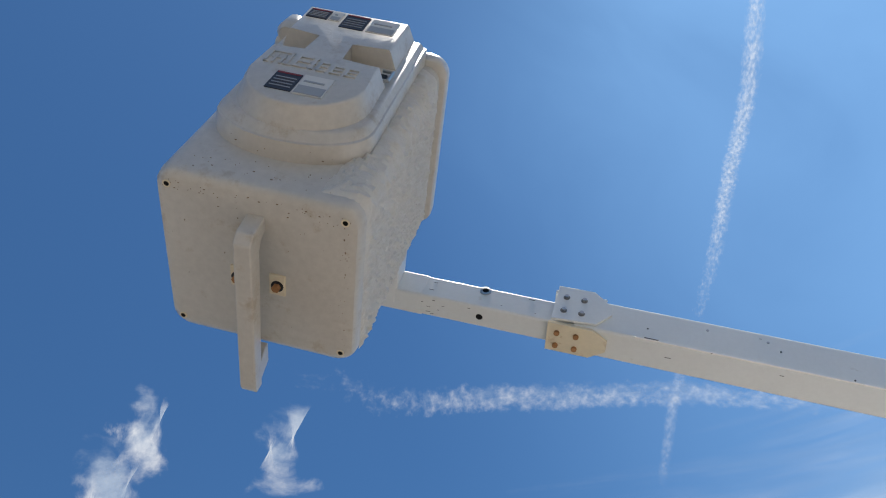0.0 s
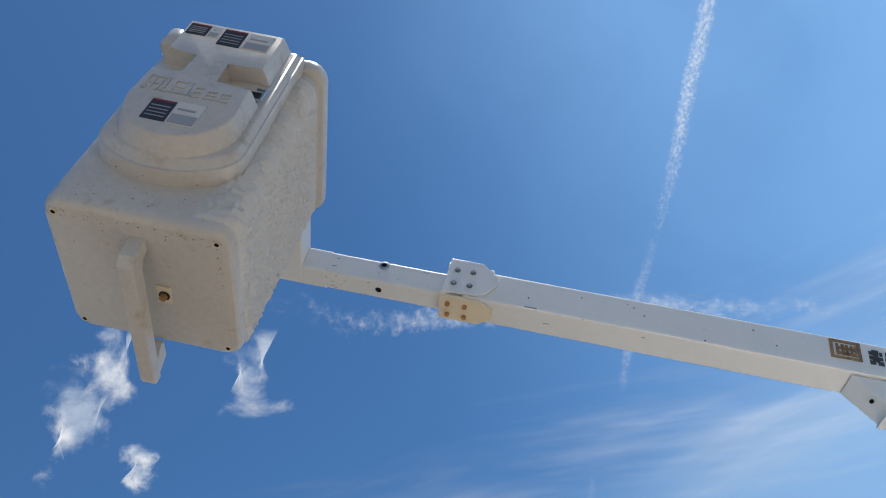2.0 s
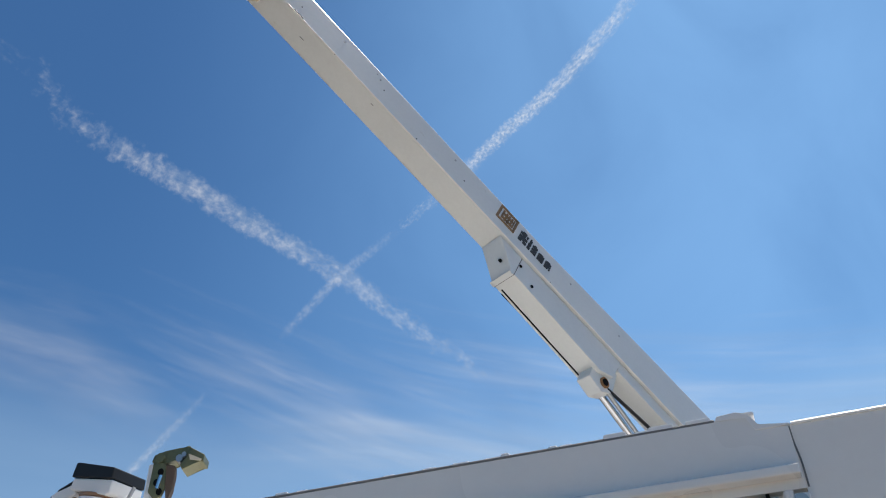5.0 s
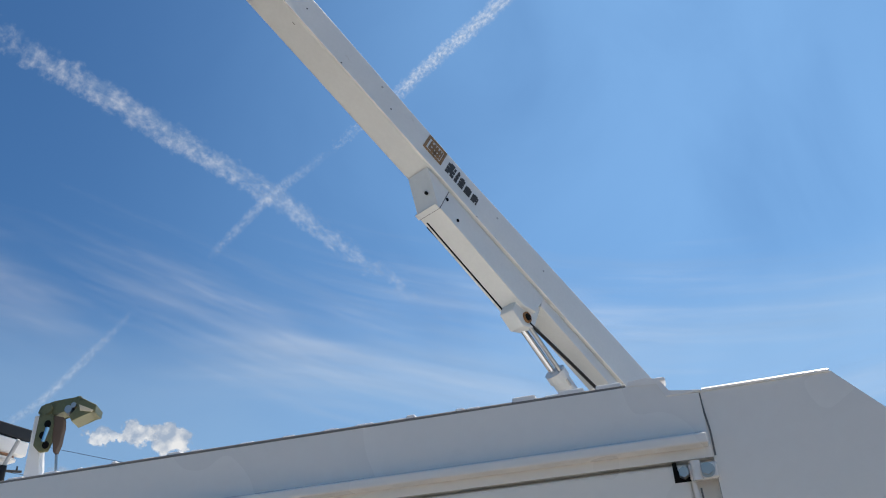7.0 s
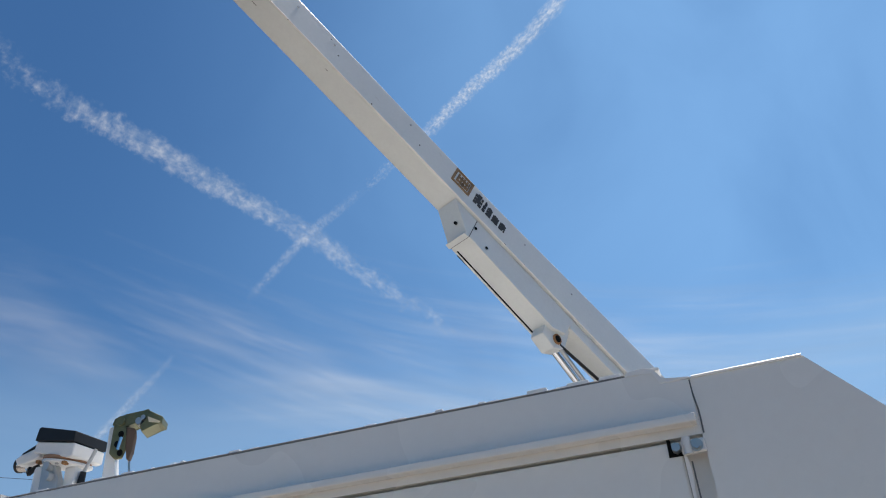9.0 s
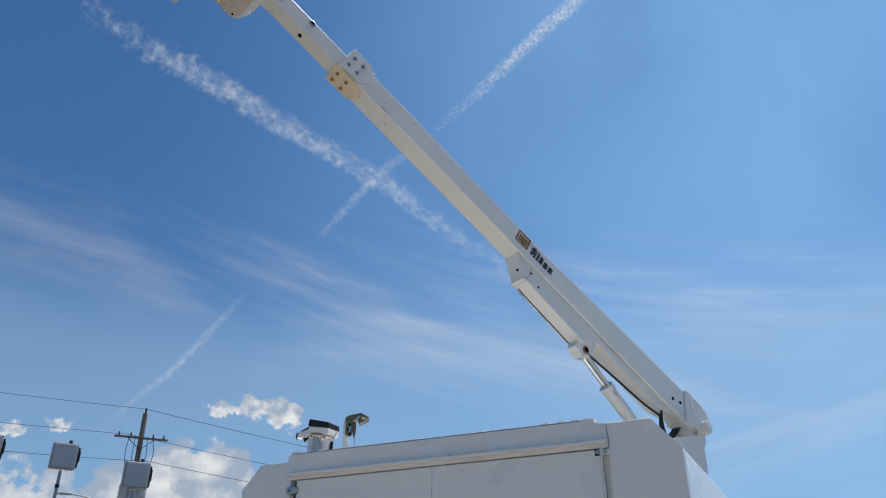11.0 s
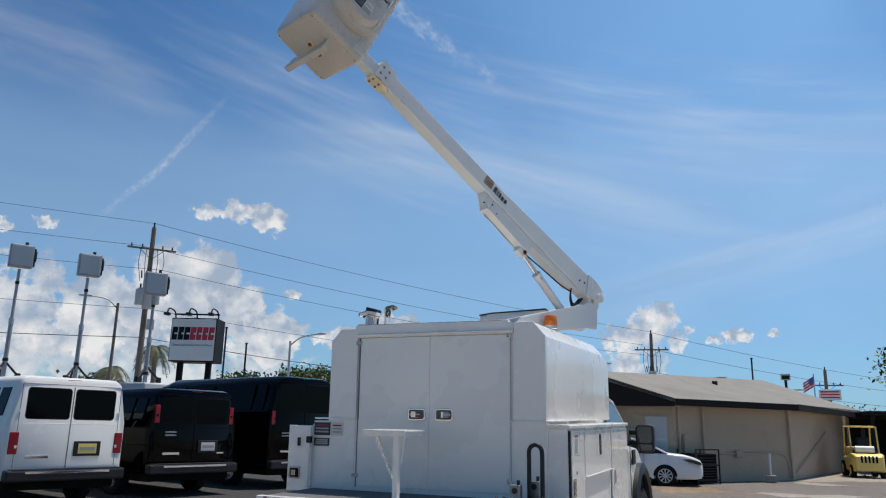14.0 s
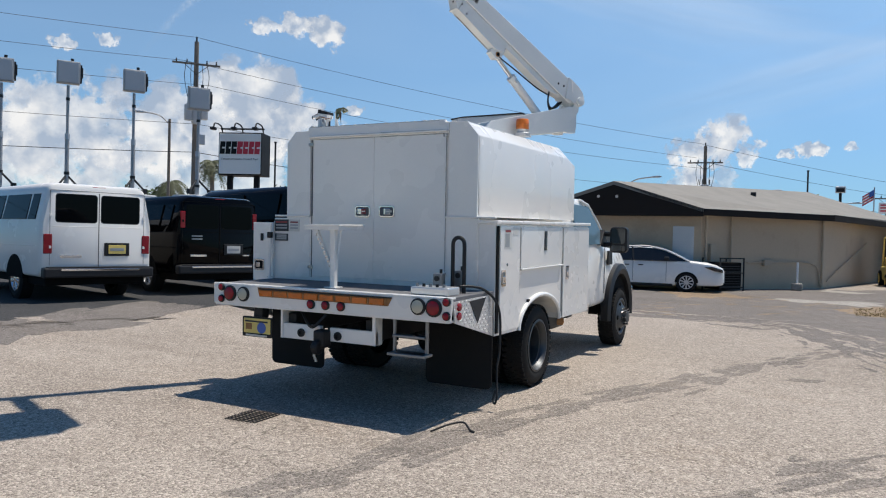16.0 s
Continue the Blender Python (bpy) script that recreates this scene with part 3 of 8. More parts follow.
# ragged white sealant down the door's free edge
rs_ = bmesh.new()
random.seed(9)
zz = [1.06 + 1.30 * k / 52 for k in range(53)]
lft = [rs_.verts.new((0.7045, 0.799, z)) for z in zz]
rgt = [rs_.verts.new((0.7105 + random.uniform(-0.002, 0.004), 0.7985, z)) for z in zz]
for k in range(52):
    rs_.faces.new((lft[k], rgt[k], rgt[k + 1], lft[k + 1]))
ex = bmesh.ops.extrude_face_region(rs_, geom=list(rs_.faces))
for v in ex["geom"]:
    if isinstance(v, bmesh.types.BMVert):
        v.co.y -= 0.004
part("edge_sealant", rs_, M_SIGN, truck)
part("door_gap", box((0.713, 0.7985, 1.06), (0.7155, 0.8005, 2.35), 0.0005), M_SEAL, truck)
for z in (1.16, 2.371):
    h = part("hinge", box((0.703, 0.786, z - 0.012), (0.741, 0.799, z + 0.010), 0.003), M_PAINT, truck, "small white bolted strap hinge")
    part("knuckle", rod((0.713, 0.787, z - 0.013), (0.713, 0.787, z + 0.013), 0.007, 12), M_PAINT, h, smooth=True)
    part("notch", prism([(0.683, z + 0.03), (0.687, z + 0.03), (0.689, z + 0.004), (0.706, z - 0.001), (0.706, z - 0.011), (0.682, z - 0.011)], "y", 0.7985, 0.8005), M_GAP, h)
    for x in (0.696, 0.727):
        b_ = part("bolt", rod((x, 0.778, z - 0.001), (x, 0.7995, z - 0.001), 0.0072, 6), M_STEEL, h)
    part("washer", rod((0.727, 0.784, z - 0.001), (0.727, 0.7865, z - 0.001), 0.010, 14), M_STEEL, h)
for z in (1.16, 2.34):
    h = part("hinge", box((-0.79, 0.786, z - 0.016), (-0.73, 0.80, z + 0.016), 0.004), M_STEEL, truck, "small bolted steel hinge")
    part("bolt", rod((-0.775, 0.776, z), (-0.775, 0.787, z), 0.008, 6), M_STEEL, h)

# lower body between the cabinets
part("lower_rear_wall", box((-1.03, 0.805, 0.98), (1.03, 0.83, 1.655), 0.004), M_PAINT, truck)
part("ledge", box((0.71, 0.785, 1.645), (1.2, 0.82, 1.662), 0.004), M_PAINT, truck)
part("corner_panel", box((-1.226, 0.803, 0.98), (-1.02, 0.819, 1.60), 0.003), M_PAINT, truck)
part("ledge", box((-1.2, 0.785, 1.645), (-0.77, 0.82, 1.662), 0.004), M_PAINT, truck)


def cabinet(side):
    """A bank of side cabinets with a wheel arch, its doors, lip and latches."""
    arch = [(1.913 - 0.557 * math.cos(radians(a)), 0.63 + 0.29 * math.sin(radians(a))) for a in range(0, 181, 12)]
    outline = [(0.82, 0.64)] + arch + [(3.45, 0.61), (3.45, 1.59), (0.82, 1.60)]
    x1, x0 = side * 1.188, side * 0.70
    part("cabinet_body", prism(outline, "x", x0, x1), M_PAINT, truck)
    part("cabinet_top", box((side * 1.0, 0.80, 1.60) if side > 0 else (-1.215, 0.80, 1.60), (1.215, 3.47, 1.632) if side > 0 else (-1.0, 3.47, 1.632), 0.008), M_PAINT, truck)
    part("fender_lip", tube([(side * 1.195, y, z) for y, z in arch], 0.022, 8), M_PAINT, truck, "white rolled wheel-arch lip", smooth=True)
    s = side * 1.189

    def door(y0, y1, z0, z1, name="cabinet_door"):
        return part(name, box((min(s, s + side * 0.014), y0, z0), (max(s, s + side * 0.014), y1, z1), 0.005), M_PAINT, truck)

    if side > 0:
        d1 = door(0.90, 1.345, 0.66, 1.585)
        d2 = door(1.375, 2.515, 1.20, 1.575)
        d3 = door(2.56, 3.44, 0.625, 1.575)
        latch(d1, s + 0.014, 0.962, 1.132, "x")
        latch(d3, s + 0.014, 2.667, 1.10, "x")
        part("strip", box((s + 0.012, 1.97, 1.35), (s + 0.02, 2.04, 1.54), 0.003), M_BLACK, d2, "black vertical latch plate")
        for k in range(4):
            part("slot", rod((s + 0.018, 2.005, 1.375 + 0.045 * k), (s + 0.024, 2.005, 1.375 + 0.045 * k), 0.014, 10), M_CHROME, d2)
        part("sticker", box((s + 0.0125, 0.985, 1.385), (s + 0.0155, 1.15, 1.56), 0.001), M_STICKW, d1, "faded warning label with red bar")
        part("sticker_bar", box((s + 0.0135, 1.0, 1.53), (s + 0.0165, 1.115, 1.55), 0.001), M_STICKR, d1)
        part("sticker_bar", box((s + 0.0135, 1.0, 1.40), (s + 0.0165, 1.09, 1.52), 0.001), M_STICKG, d1)
        part("sticker", box((s + 0.0125, 1.18, 1.50), (s + 0.0155, 1.30, 1.575), 0.001), M_STICKW, d1, "bleached white label")
        part("shelf_lip", box((s, 1.365, 1.18), (s + 0.03, 2.525, 1.196), 0.004), M_PAINT, truck)
        part("keyhole", rod((s + 0.013, 1.05, 1.245), (s + 0.018, 1.05, 1.245), 0.012, 10), M_BLACK, d1)
        part("edge_gap", box((s, 0.835, 0.66), (s + 0.008, 0.888, 1.585), 0.002), M_GAP, truck)
        for y in (1.36, 2.54):
            part("door_gap", box((s, y - 0.012, 0.97 if y < 2 else 0.64), (s + 0.003, y + 0.012, 1.58), 0.001), M_SEAL, truck)
        part("lamp_bracket", box((s, 1.555, 0.83), (s + 0.02, 1.60, 0.90), 0.003), M_BLACK, truck)
    else:
        for y0, y1, z0 in ((1.36, 2.5, 1.0), (2.55, 3.44, 0.64)):
            door(y0, y1, z0, 1.58)
        part("open_door", box((-1.47, 0.775, 1.0), (-1.215, 0.80, 1.585), 0.006), M_PAINT, truck, "white cabinet door standing open")
        part("catch", box((-1.365, 0.762, 1.40), (-1.335, 0.776, 1.475), 0.003), M_BLACK, truck)
        latch(truck, -1.385, 0.775, 1.16, "y", 0.13, 0.11, "door_latch")


cabinet(1)
cabinet(-1)
for k, (x0, x1, z0, z1, m) in enumerate(((-1.205, -1.035, 1.50, 1.615, M_STICK), (-1.2, -1.04, 1.405, 1.475, M_STICK), (-1.022, -0.90, 1.50, 1.615, M_STICKW))):
    st = part("warning_label", box((x0, 0.792, z0), (x1, 0.799, z1), 0.001), m, truck, ("dark warning label with red header", "small black label", "cream label")[k])
    for j in range(3):
        zz = z1 - (z1 - z0) * (0.22 + 0.25 * j)
        part("text_bar", box((x0 + 0.015, 0.7905, zz - 0.007), (x1 - 0.015, 0.7935, zz + 0.007), 0.0005), M_STICKR if j == 0 and k != 1 else M_STICKG, st)
rod_ = part("door_stay", rod((-1.225, 0.74, 1.035), (-1.215, 0.74, 1.575), 0.014, 10), M_PAINT, truck, "slim white stay rod", smooth=True)
part("stay_clip", box((-1.245, 0.722, 1.43), (-1.195, 0.756, 1.49), 0.005), M_BLACK, rod_)
part("stay_foot", rod((-1.225, 0.74, 1.03), (-1.225, 0.74, 1.045), 0.035, 14), M_PAINT, rod_)

# tail shelf
part("deck", box((-1.19, 0.0, 0.995), (1.19, 0.80, 1.03), 0.004), M_DECK, truck)
part("deck_edge", box((-1.21, -0.02, 1.02), (1.215, 0.05, 1.036), 0.005), M_PAINT, truck)
part("bumper_panel", prism([(-1.205, 0.852), (1.2, 0.85), (1.215, 1.02), (-1.21, 1.025)], "y", -0.02, 0.012, 0.006), M_PAINT, truck)
part("bumper_foot", box((-1.19, -0.015, 0.838), (1.19, 0.08, 0.856), 0.005), M_PAINT, truck)
# tray colour is darkened for the shade of a recess
tray = part("light_tray", prism([(-0.69, 1.018), (0.69, 1.012), (0.65, 0.938), (-0.67, 0.938)], "y", -0.026, -0.018, 0.002), M_RUST, truck, "rust-stained recess for the amber bar, its shade darkened into the colour")
# black strip paints the shadow cast by the deck edge
part("tray_shadow_lip", box((-0.675, -0.032, 1.000), (0.685, -0.018, 1.012), 0.002), M_BLACK, tray)
for k in range(8):
    x = -0.665 + 0.163 * k
    part("lamp_divider", box((x + 0.145, -0.034, 0.944), (x + 0.159, -0.024, 0.997), 0.003), M_RUST, tray)
    part("amber_lamp", box((x, -0.038, 0.946), (x + 0.142, -0.024, 0.995), 0.006), M_AMBER, tray, "amber marker lamp")


def round_lamp(x, z, r, lens, y=-0.02):
    ob = part("tail_lamp", lathe([(0.0, r * 1.22), (-0.012, r * 1.22), (-0.02, r * 1.0)], 28, "y"), M_BLACK, truck, "round lamp in black rubber ring", smooth=True)
    ob.location = (x, y, z)
    part("lens", lathe([(-0.012, r * 0.96), (-0.022, r * 0.93), (-0.03, r * 0.6), (-0.033, r * 0.1)], 28, "y"), lens, ob, smooth=True)


for x, z, r, lens in ((-1.007, 0.949, 0.058, M_RED), (1.063, 0.952, 0.058, M_RED), (-0.851, 0.950, 0.054, M_CLEAR), (0.925, 0.954, 0.054, M_CLEAR), (-1.110, 1.0, 0.028, M_RED), (-1.110, 0.897, 0.028, M_RED), (1.172, 1.003, 0.028, M_RED), (1.172, 0.896, 0.028, M_RED)):
    round_lamp(x, z, r, lens)
for x in (-0.107, 0.043, 0.198):
    round_lamp(x, 0.907, 0.033, M_RED)

# tread-plate end panels
for s in (-1, 1):
    plate = part("tread_plate", prism([(0.02, 1.0), (0.735, 1.005), (0.755, 0.655), (0.06, 0.835)], "x", s * 1.193, s * 1.206), M_ALU, truck, "bright tread-plate end panel")
    tb = bmesh.new()
    for i in range(22):
        for j in range(12):
            y, z = 0.05 + 0.033 * i, 0.67 + 0.029 * j
            if z > 0.995 or z < 0.845 - 0.262 * (y - 0.04) or y > 0.73:
                continue
            a = 0.011
            q = ((a, a * 0.9), (-a, -a * 0.9)) if (i + j) % 2 else ((a, -a * 0.9), (-a, a * 0.9))
            n = (-q[0][1] * 0.25, q[0][0] * 0.25)
            xs4 = [(q[0][0], q[0][1]), (n[0], n[1]), (q[1][0], q[1][1]), (-n[0], -n[1])]
            add_prism(tb, [(y + u, z + v) for u, v in xs4], "x", s * 1.205, s * 1.2085)
    part("tread", tb, M_ALU, plate)
    part("triangle_reflector", prism([(0.30, 0.985), (0.60, 0.995), (0.45, 0.80)], "x", s * 1.206, s * 1.211), M_BUMP, truck, "worn dark triangular plate")
    for z in (0.955, 0.885):
        ob = part("side_marker", lathe([(0.0, 0.032), (s * 0.012, 0.03), (s * 0.018, 0.012)], 20, "x"), M_RED, truck, "red side marker", smooth=True)
        ob.location = (s * 1.206, 0.115, z)

# work stand on the shelf
STAND = -0.03
part("stand_post", box((STAND - 0.037, 0.175, 1.03), (STAND + 0.012, 0.225, 1.53), 0.006), M_PAINT, truck)
top_ = part("stand_top", box((STAND - 0.29, 0.15, 1.527), (STAND + 0.075, 0.52, 1.567), 0.004), M_PAINT, truck, "flat white work plate")
part("plate_lip", box((STAND - 0.296, 0.144, 1.560), (STAND + 0.081, 0.526, 1.576), 0.003), M_PAINT, top_)
part("stand_strut", rod((STAND + 0.022, 0.21, 1.32), (STAND + 0.034, 0.24, 1.53), 0.009, 8), M_PAINT, truck, smooth=True)
part("stand_foot", box((STAND - 0.075, 0.145, 1.03), (STAND + 0.045, 0.26, 1.042), 0.003), M_PAINT, truck)
brace = part("stand_brace", prism([(STAND - 0.215, 1.528), (STAND - 0.182, 1.528), (STAND - 0.022, 1.20), (STAND - 0.042, 1.185)], "y", 0.19, 0.215), M_PAINT, truck)
for k in range(8):
    x = STAND - 0.185 + 0.021 * k
    part("slot", box((x - 0.006, 0.179, 1.475 - 0.038 * k), (x + 0.006, 0.1865, 1.498 - 0.038 * k), 0.001), M_CHROME, brace)

# grab loop, control box and cable on the shelf
loop = [(0.975, 0.45, 1.03), (0.975, 0.45, 1.40)] + [(1.027 - 0.052 * math.cos(radians(a)), 0.45, 1.43 + 0.055 * math.sin(radians(a))) for a in range(0, 181, 20)] + [(1.08, 0.45, 1.40), (1.08, 0.45, 1.03)]
part("grab_handle", tube(loop, 0.017, 10), M_BLACK, truck, "black looped grab handle", smooth=True)
part("control_box", box((0.78, 0.1, 1.03), (1.12, 0.3, 1.095), 0.01), M_ALU, truck, "dull aluminium control box")
for k in range(5):
    part("bolt", rod((0.81 + 0.06 * k, 0.16, 1.09), (0.81 + 0.06 * k, 0.16, 1.118), 0.013, 8), M_BLACK if k % 2 else M_RIM, truck)
for x, y, z in ((0.90, 0.32, 1.22), (1.0, 0.5, 1.24)):
    vb = part("valve_box", box((x - 0.04, y, 1.04), (x + 0.04, y + 0.07, z - 0.03), 0.008), M_RIM, truck, "dull metal valve block")
    part("valve_knob", rod((x, y - 0.012, z - 0.07), (x, y + 0.002, z - 0.07), 0.022, 12), M_BLACK, vb)
    part("valve_knob", rod((x + 0.02, y + 0.03, z - 0.03), (x + 0.02, y + 0.03, z + 0.005), 0.012, 10), M_BLACK, vb)
cable = curve_pts([(0.95, 0.35, 1.045), (1.08, 0.42, 1.09), (1.19, 0.62, 1.05), (1.25, 0.78, 0.88), (1.255, 0.8, 0.55), (1.25, 0.76, 0.40)], 8)
part("cable", tube(cable, 0.011, 6), M_WIRE, truck, "black trailer cable hanging down", smooth=True)
cable = curve_pts([(1.25, 0.76, 0.40), (1.26, 0.74, 0.28), (1.28, 0.70, 0.16), (1.27, 0.69, 0.1), (1.24, 0.71, 0.12), (1.25, 0.74, 0.2)], 6)
part("cable_end", tube(cable, 0.009, 6), M_WIRE, truck, smooth=True)

# hitch frame, step and plate under the bumper
hitch = part("hitch_frame", box((-0.46, 0.04, 0.59), (-0.05, 0.075, 0.72), 0.005), M_PAINT, truck, "white receiver hitch plates")
part("hitch_plate", box((0.04, 0.04, 0.60), (0.50, 0.075, 0.715), 0.005), M_PAINT, hitch)
part("hitch_arm", box((-0.475, 0.03, 0.59), (-0.452, 0.40, 0.86), 0.004), M_PAINT, hitch)
part("hitch_arm", box((0.468, 0.03, 0.60), (0.50, 0.14, 0.86), 0.006), M_PAINT, hitch)
for x in (-0.252, 0.129):
    bm = lathe([(0.0, 0.036), (-0.014, 0.036), (-0.016, 0.020), (0.002, 0.020)], 18, "y")
    o = part("hook_ring", bm, M_BLACK, hitch, "black safety-chain ring", smooth=True)
    o.location = (x, 0.038, 0.65)
pin = part("pintle_hook", box((-0.06, -0.06, 0.55), (0.05, 0.06, 0.70), 0.02), M_BLACK, hitch, "black pintle hook")
part("pintle_jaw", lathe([(-0.03, 0.05), (-0.02, 0.062), (0.02, 0.062), (0.03, 0.05)], 16, "x"), M_BLACK, hitch).location = (-0.01, -0.06, 0.56)
part("air_hose", tube(curve_pts([(-0.35, 0.15, 0.84), (-0.2, 0.05, 0.74), (-0.08, -0.02, 0.72), (0.02, 0.02, 0.82)], 6), 0.014, 6), M_BLACK, hitch)
part("hitch_pin", tube([(-0.06, -0.02, 0.55), (-0.065, -0.03, 0.48), (-0.05, -0.02, 0.43)], 0.012, 6), M_STEEL, hitch)
step = part("folding_step", box((0.64, -0.02, 0.55), (0.98, 0.12, 0.575), 0.006), M_RIM, truck, "grey steel folding step")
for x in (0.66, 0.955):
    part("step_arm", box((x - 0.012, 0.06, 0.56), (x + 0.012, 0.085, 0.85), 0.004), M_RIM, step)
part("step_tread", box((0.66, 0.03, 0.69), (0.95, 0.11, 0.712), 0.005), M_RIM, step)
lic = part("licence_plate", box((-0.898, 0.03, 0.602), (-0.592, 0.042, 0.735), 0.006), M_YELLOW, truck, "yellow dealer plate in dark frame")
part("plate_frame", prism(rounded(0.335, 0.178, 0.012, cx=-0.745, cy=0.66), "y", 0.034, 0.046), M_BLACK, lic)
part("plate_patch", lathe([(0.03, 0.05), (0.026, 0.048)], 18, "y"), M_BLUE, lic).location = (-0.69, 0.0, 0.655)
part("text_bar", box((-0.88, 0.027, 0.70), (-0.62, 0.0295, 0.715), 0.0005), M_STICK, lic)
part("text_bar", box((-0.87, 0.0275, 0.578), (-0.63, 0.035, 0.592), 0.0005), M_STICKW, lic)
part("text_bar", box((-0.87, 0.027, 0.635), (-0.80, 0.0295, 0.69), 0.0005), M_RUST, lic)
part("plate_bracket", box((-0.80, 0.05, 0.735), (-0.70, 0.14, 0.86), 0.01), M_BLACK, truck)

# chassis, flaps, wheels
part("frame_rail", box((-0.45, 0.1, 0.62), (-0.36, 5.9, 0.80), 0.01), M_BLACK, truck)
part("frame_rail", box((0.36, 0.1, 0.62), (0.45, 5.9, 0.80), 0.01), M_BLACK, truck)
part("rear_axle", lathe([(-0.75, 0.06), (-0.2, 0.07), (-0.12, 0.17), (0.12, 0.17), (0.2, 0.07), (0.75, 0.06)], 18, "x"), M_BLACK, truck, smooth=True).location = (0, 1.97, 0.41)
part("fuel_tank", box((0.5, 2.75, 0.42), (0.95, 3.4, 0.66), 0.05), M_BLACK, truck)
part("underbody_floor", box((-1.0, 0.3, 0.88), (1.0, 3.4, 0.98), 0.01), M_BLACK, truck)
part("exhaust", tube([(0.75, 1.2, 0.55), (0.75, 2.9, 0.5), (0.98, 3.2, 0.5)], 0.04, 10), M_RUST, truck)
for x0, x1, y in ((-1.2, -0.56, 0.76), (0.56, 1.2, 0.76)):
    part("mud_flap", prism(rounded(x1 - x0, 0.67, 0.05, cx=(x0 + x1) / 2, cy=0.525), "y", y, y + 0.014, 0.003), M_RUBBER, truck, "black rubber mud flap")


def tyre_mesh(w, r, rim_r):
    prof = [(-w / 2 + 0.02, rim_r), (-w / 2, rim_r + 0.03), (-w / 2 - 0.008, (r + rim_r) / 2), (-w / 2 + 0.012, r - 0.03), (-w / 2 + 0.035, r - 0.006), (-w / 2 + 0.055, r)]
    prof += [(-a, b) for a, b in reversed(prof)]
    bm = lathe(prof, 48, "x", (False, False))
    n = 44
    for k in range(n):
        for row, x in enumerate((-w * 0.36, -w * 0.12, w * 0.12, w * 0.36)):
            a = 2 * math.pi * (k + 0.5 * (row % 2)) / n
            m = Matrix.Rotation(a, 4, "X")
            add_box(bm, (x - w * 0.095, -0.019, r - 0.012), (x + w * 0.095, 0.019, r + 0.006), 0.0, m)
    return bm


def wheel(parent, x, y, z, r, w, rim_r, side, style="dish", rim=M_CHROME, name="wheel"):
    ob = part(name, tyre_mesh(w, r, rim_r), M_RUBBER, parent, "black treaded tyre", smooth=True)
    ob.location = (x, y, z)
    s = side
    h = w / 2
    if style == "dish":
        prof = [(s * h, rim_r + 0.012), (s * (h + 0.004), rim_r - 0.008), (s * (h - 0.03), rim_r - 0.03), (s * (h - 0.06), rim_r - 0.036), (s * (h - 0.065), rim_r - 0.048), (s * (h - 0.16), rim_r - 0.06), (s * (h - 0.185), rim_r * 0.6), (s * (h - 0.175), 0.09), (s * (h - 0.12), 0.08), (s * (h - 0.115), 0.02)]
    elif style == "bulge":
        prof = [(s * h, rim_r + 0.012), (s * (h + 0.004), rim_r - 0.01), (s * (h - 0.02), rim_r - 0.03), (s * (h + 0.005), rim_r * 0.72), (s * (h + 0.035), 0.14), (s * (h + 0.035), 0.09), (s * (h + 0.10), 0.085), (s * (h + 0.11), 0.02)]
    else:
        prof = [(s * h, rim_r + 0.01), (s * (h + 0.002), rim_r - 0.012), (s * (h - 0.02), rim_r - 0.03), (s * (h - 0.01), rim_r * 0.5), (s * (h + 0.005), 0.06), (s * (h + 0.008), 0.01)]
    part("rim", lathe(prof, 40, "x", (False, True)), rim, ob, "bright metal rim", smooth=True)
    hb = bmesh.new()
    if style in ("dish", "bulge"):
        off = h - 0.18 if style == "dish" else h + 0.03
        for k in range(10):
            c_, n_ = 0.115 * math.cos(2 * math.pi * k / 10), 0.115 * math.sin(2 * math.pi * k / 10)
            part("lug_nut", rod((s * off, c_, n_), (s * (off + (0.03 if style == "dish" else 0.07)), c_, n_), 0.014, 6), M_CHROME, ob)
        for k in range(5):
            hh = bmesh.new()
            a = 2 * math.pi * (k + 0.5) / 5
            rr, off2 = rim_r * 0.72, (h - 0.181 if style == "dish" else h + 0.008)
            add_rod(hh, (s * (off2 - 0.01), rr * math.cos(a), rr * math.sin(a)), (s * (off2 + 0.006), rr * math.cos(a), rr * math.sin(a)), 0.03, 12)
            part("vent_hole", hh, M_GAP, ob)
    else:
        for k in range(7):
            a = 2 * math.pi * k / 7
            m = Matrix.Rotation(a, 4, "X")
            add_box(hb, (min(s * (h - 0.012), s * (h + 0.006)), -0.022, 0.05), (max(s * (h - 0.012), s * (h + 0.006)), 0.022, rim_r * 0.93), 0.006, m)
        part("spokes", hb, rim, ob)
    return ob


for s in (-1, 1):
    wheel(truck, s * 1.045, 1.97, 0.405, 0.4, 0.22, 0.25, s, "dish", M_RIMD)
    wheel(truck, s * 0.79, 1.97, 0.405, 0.4, 0.22, 0.25, s, "dish", M_RIMD)
    wheel(truck, s * 0.93, 5.55, 0.328, 0.4, 0.23, 0.25, s, "bulge", M_RIMD)

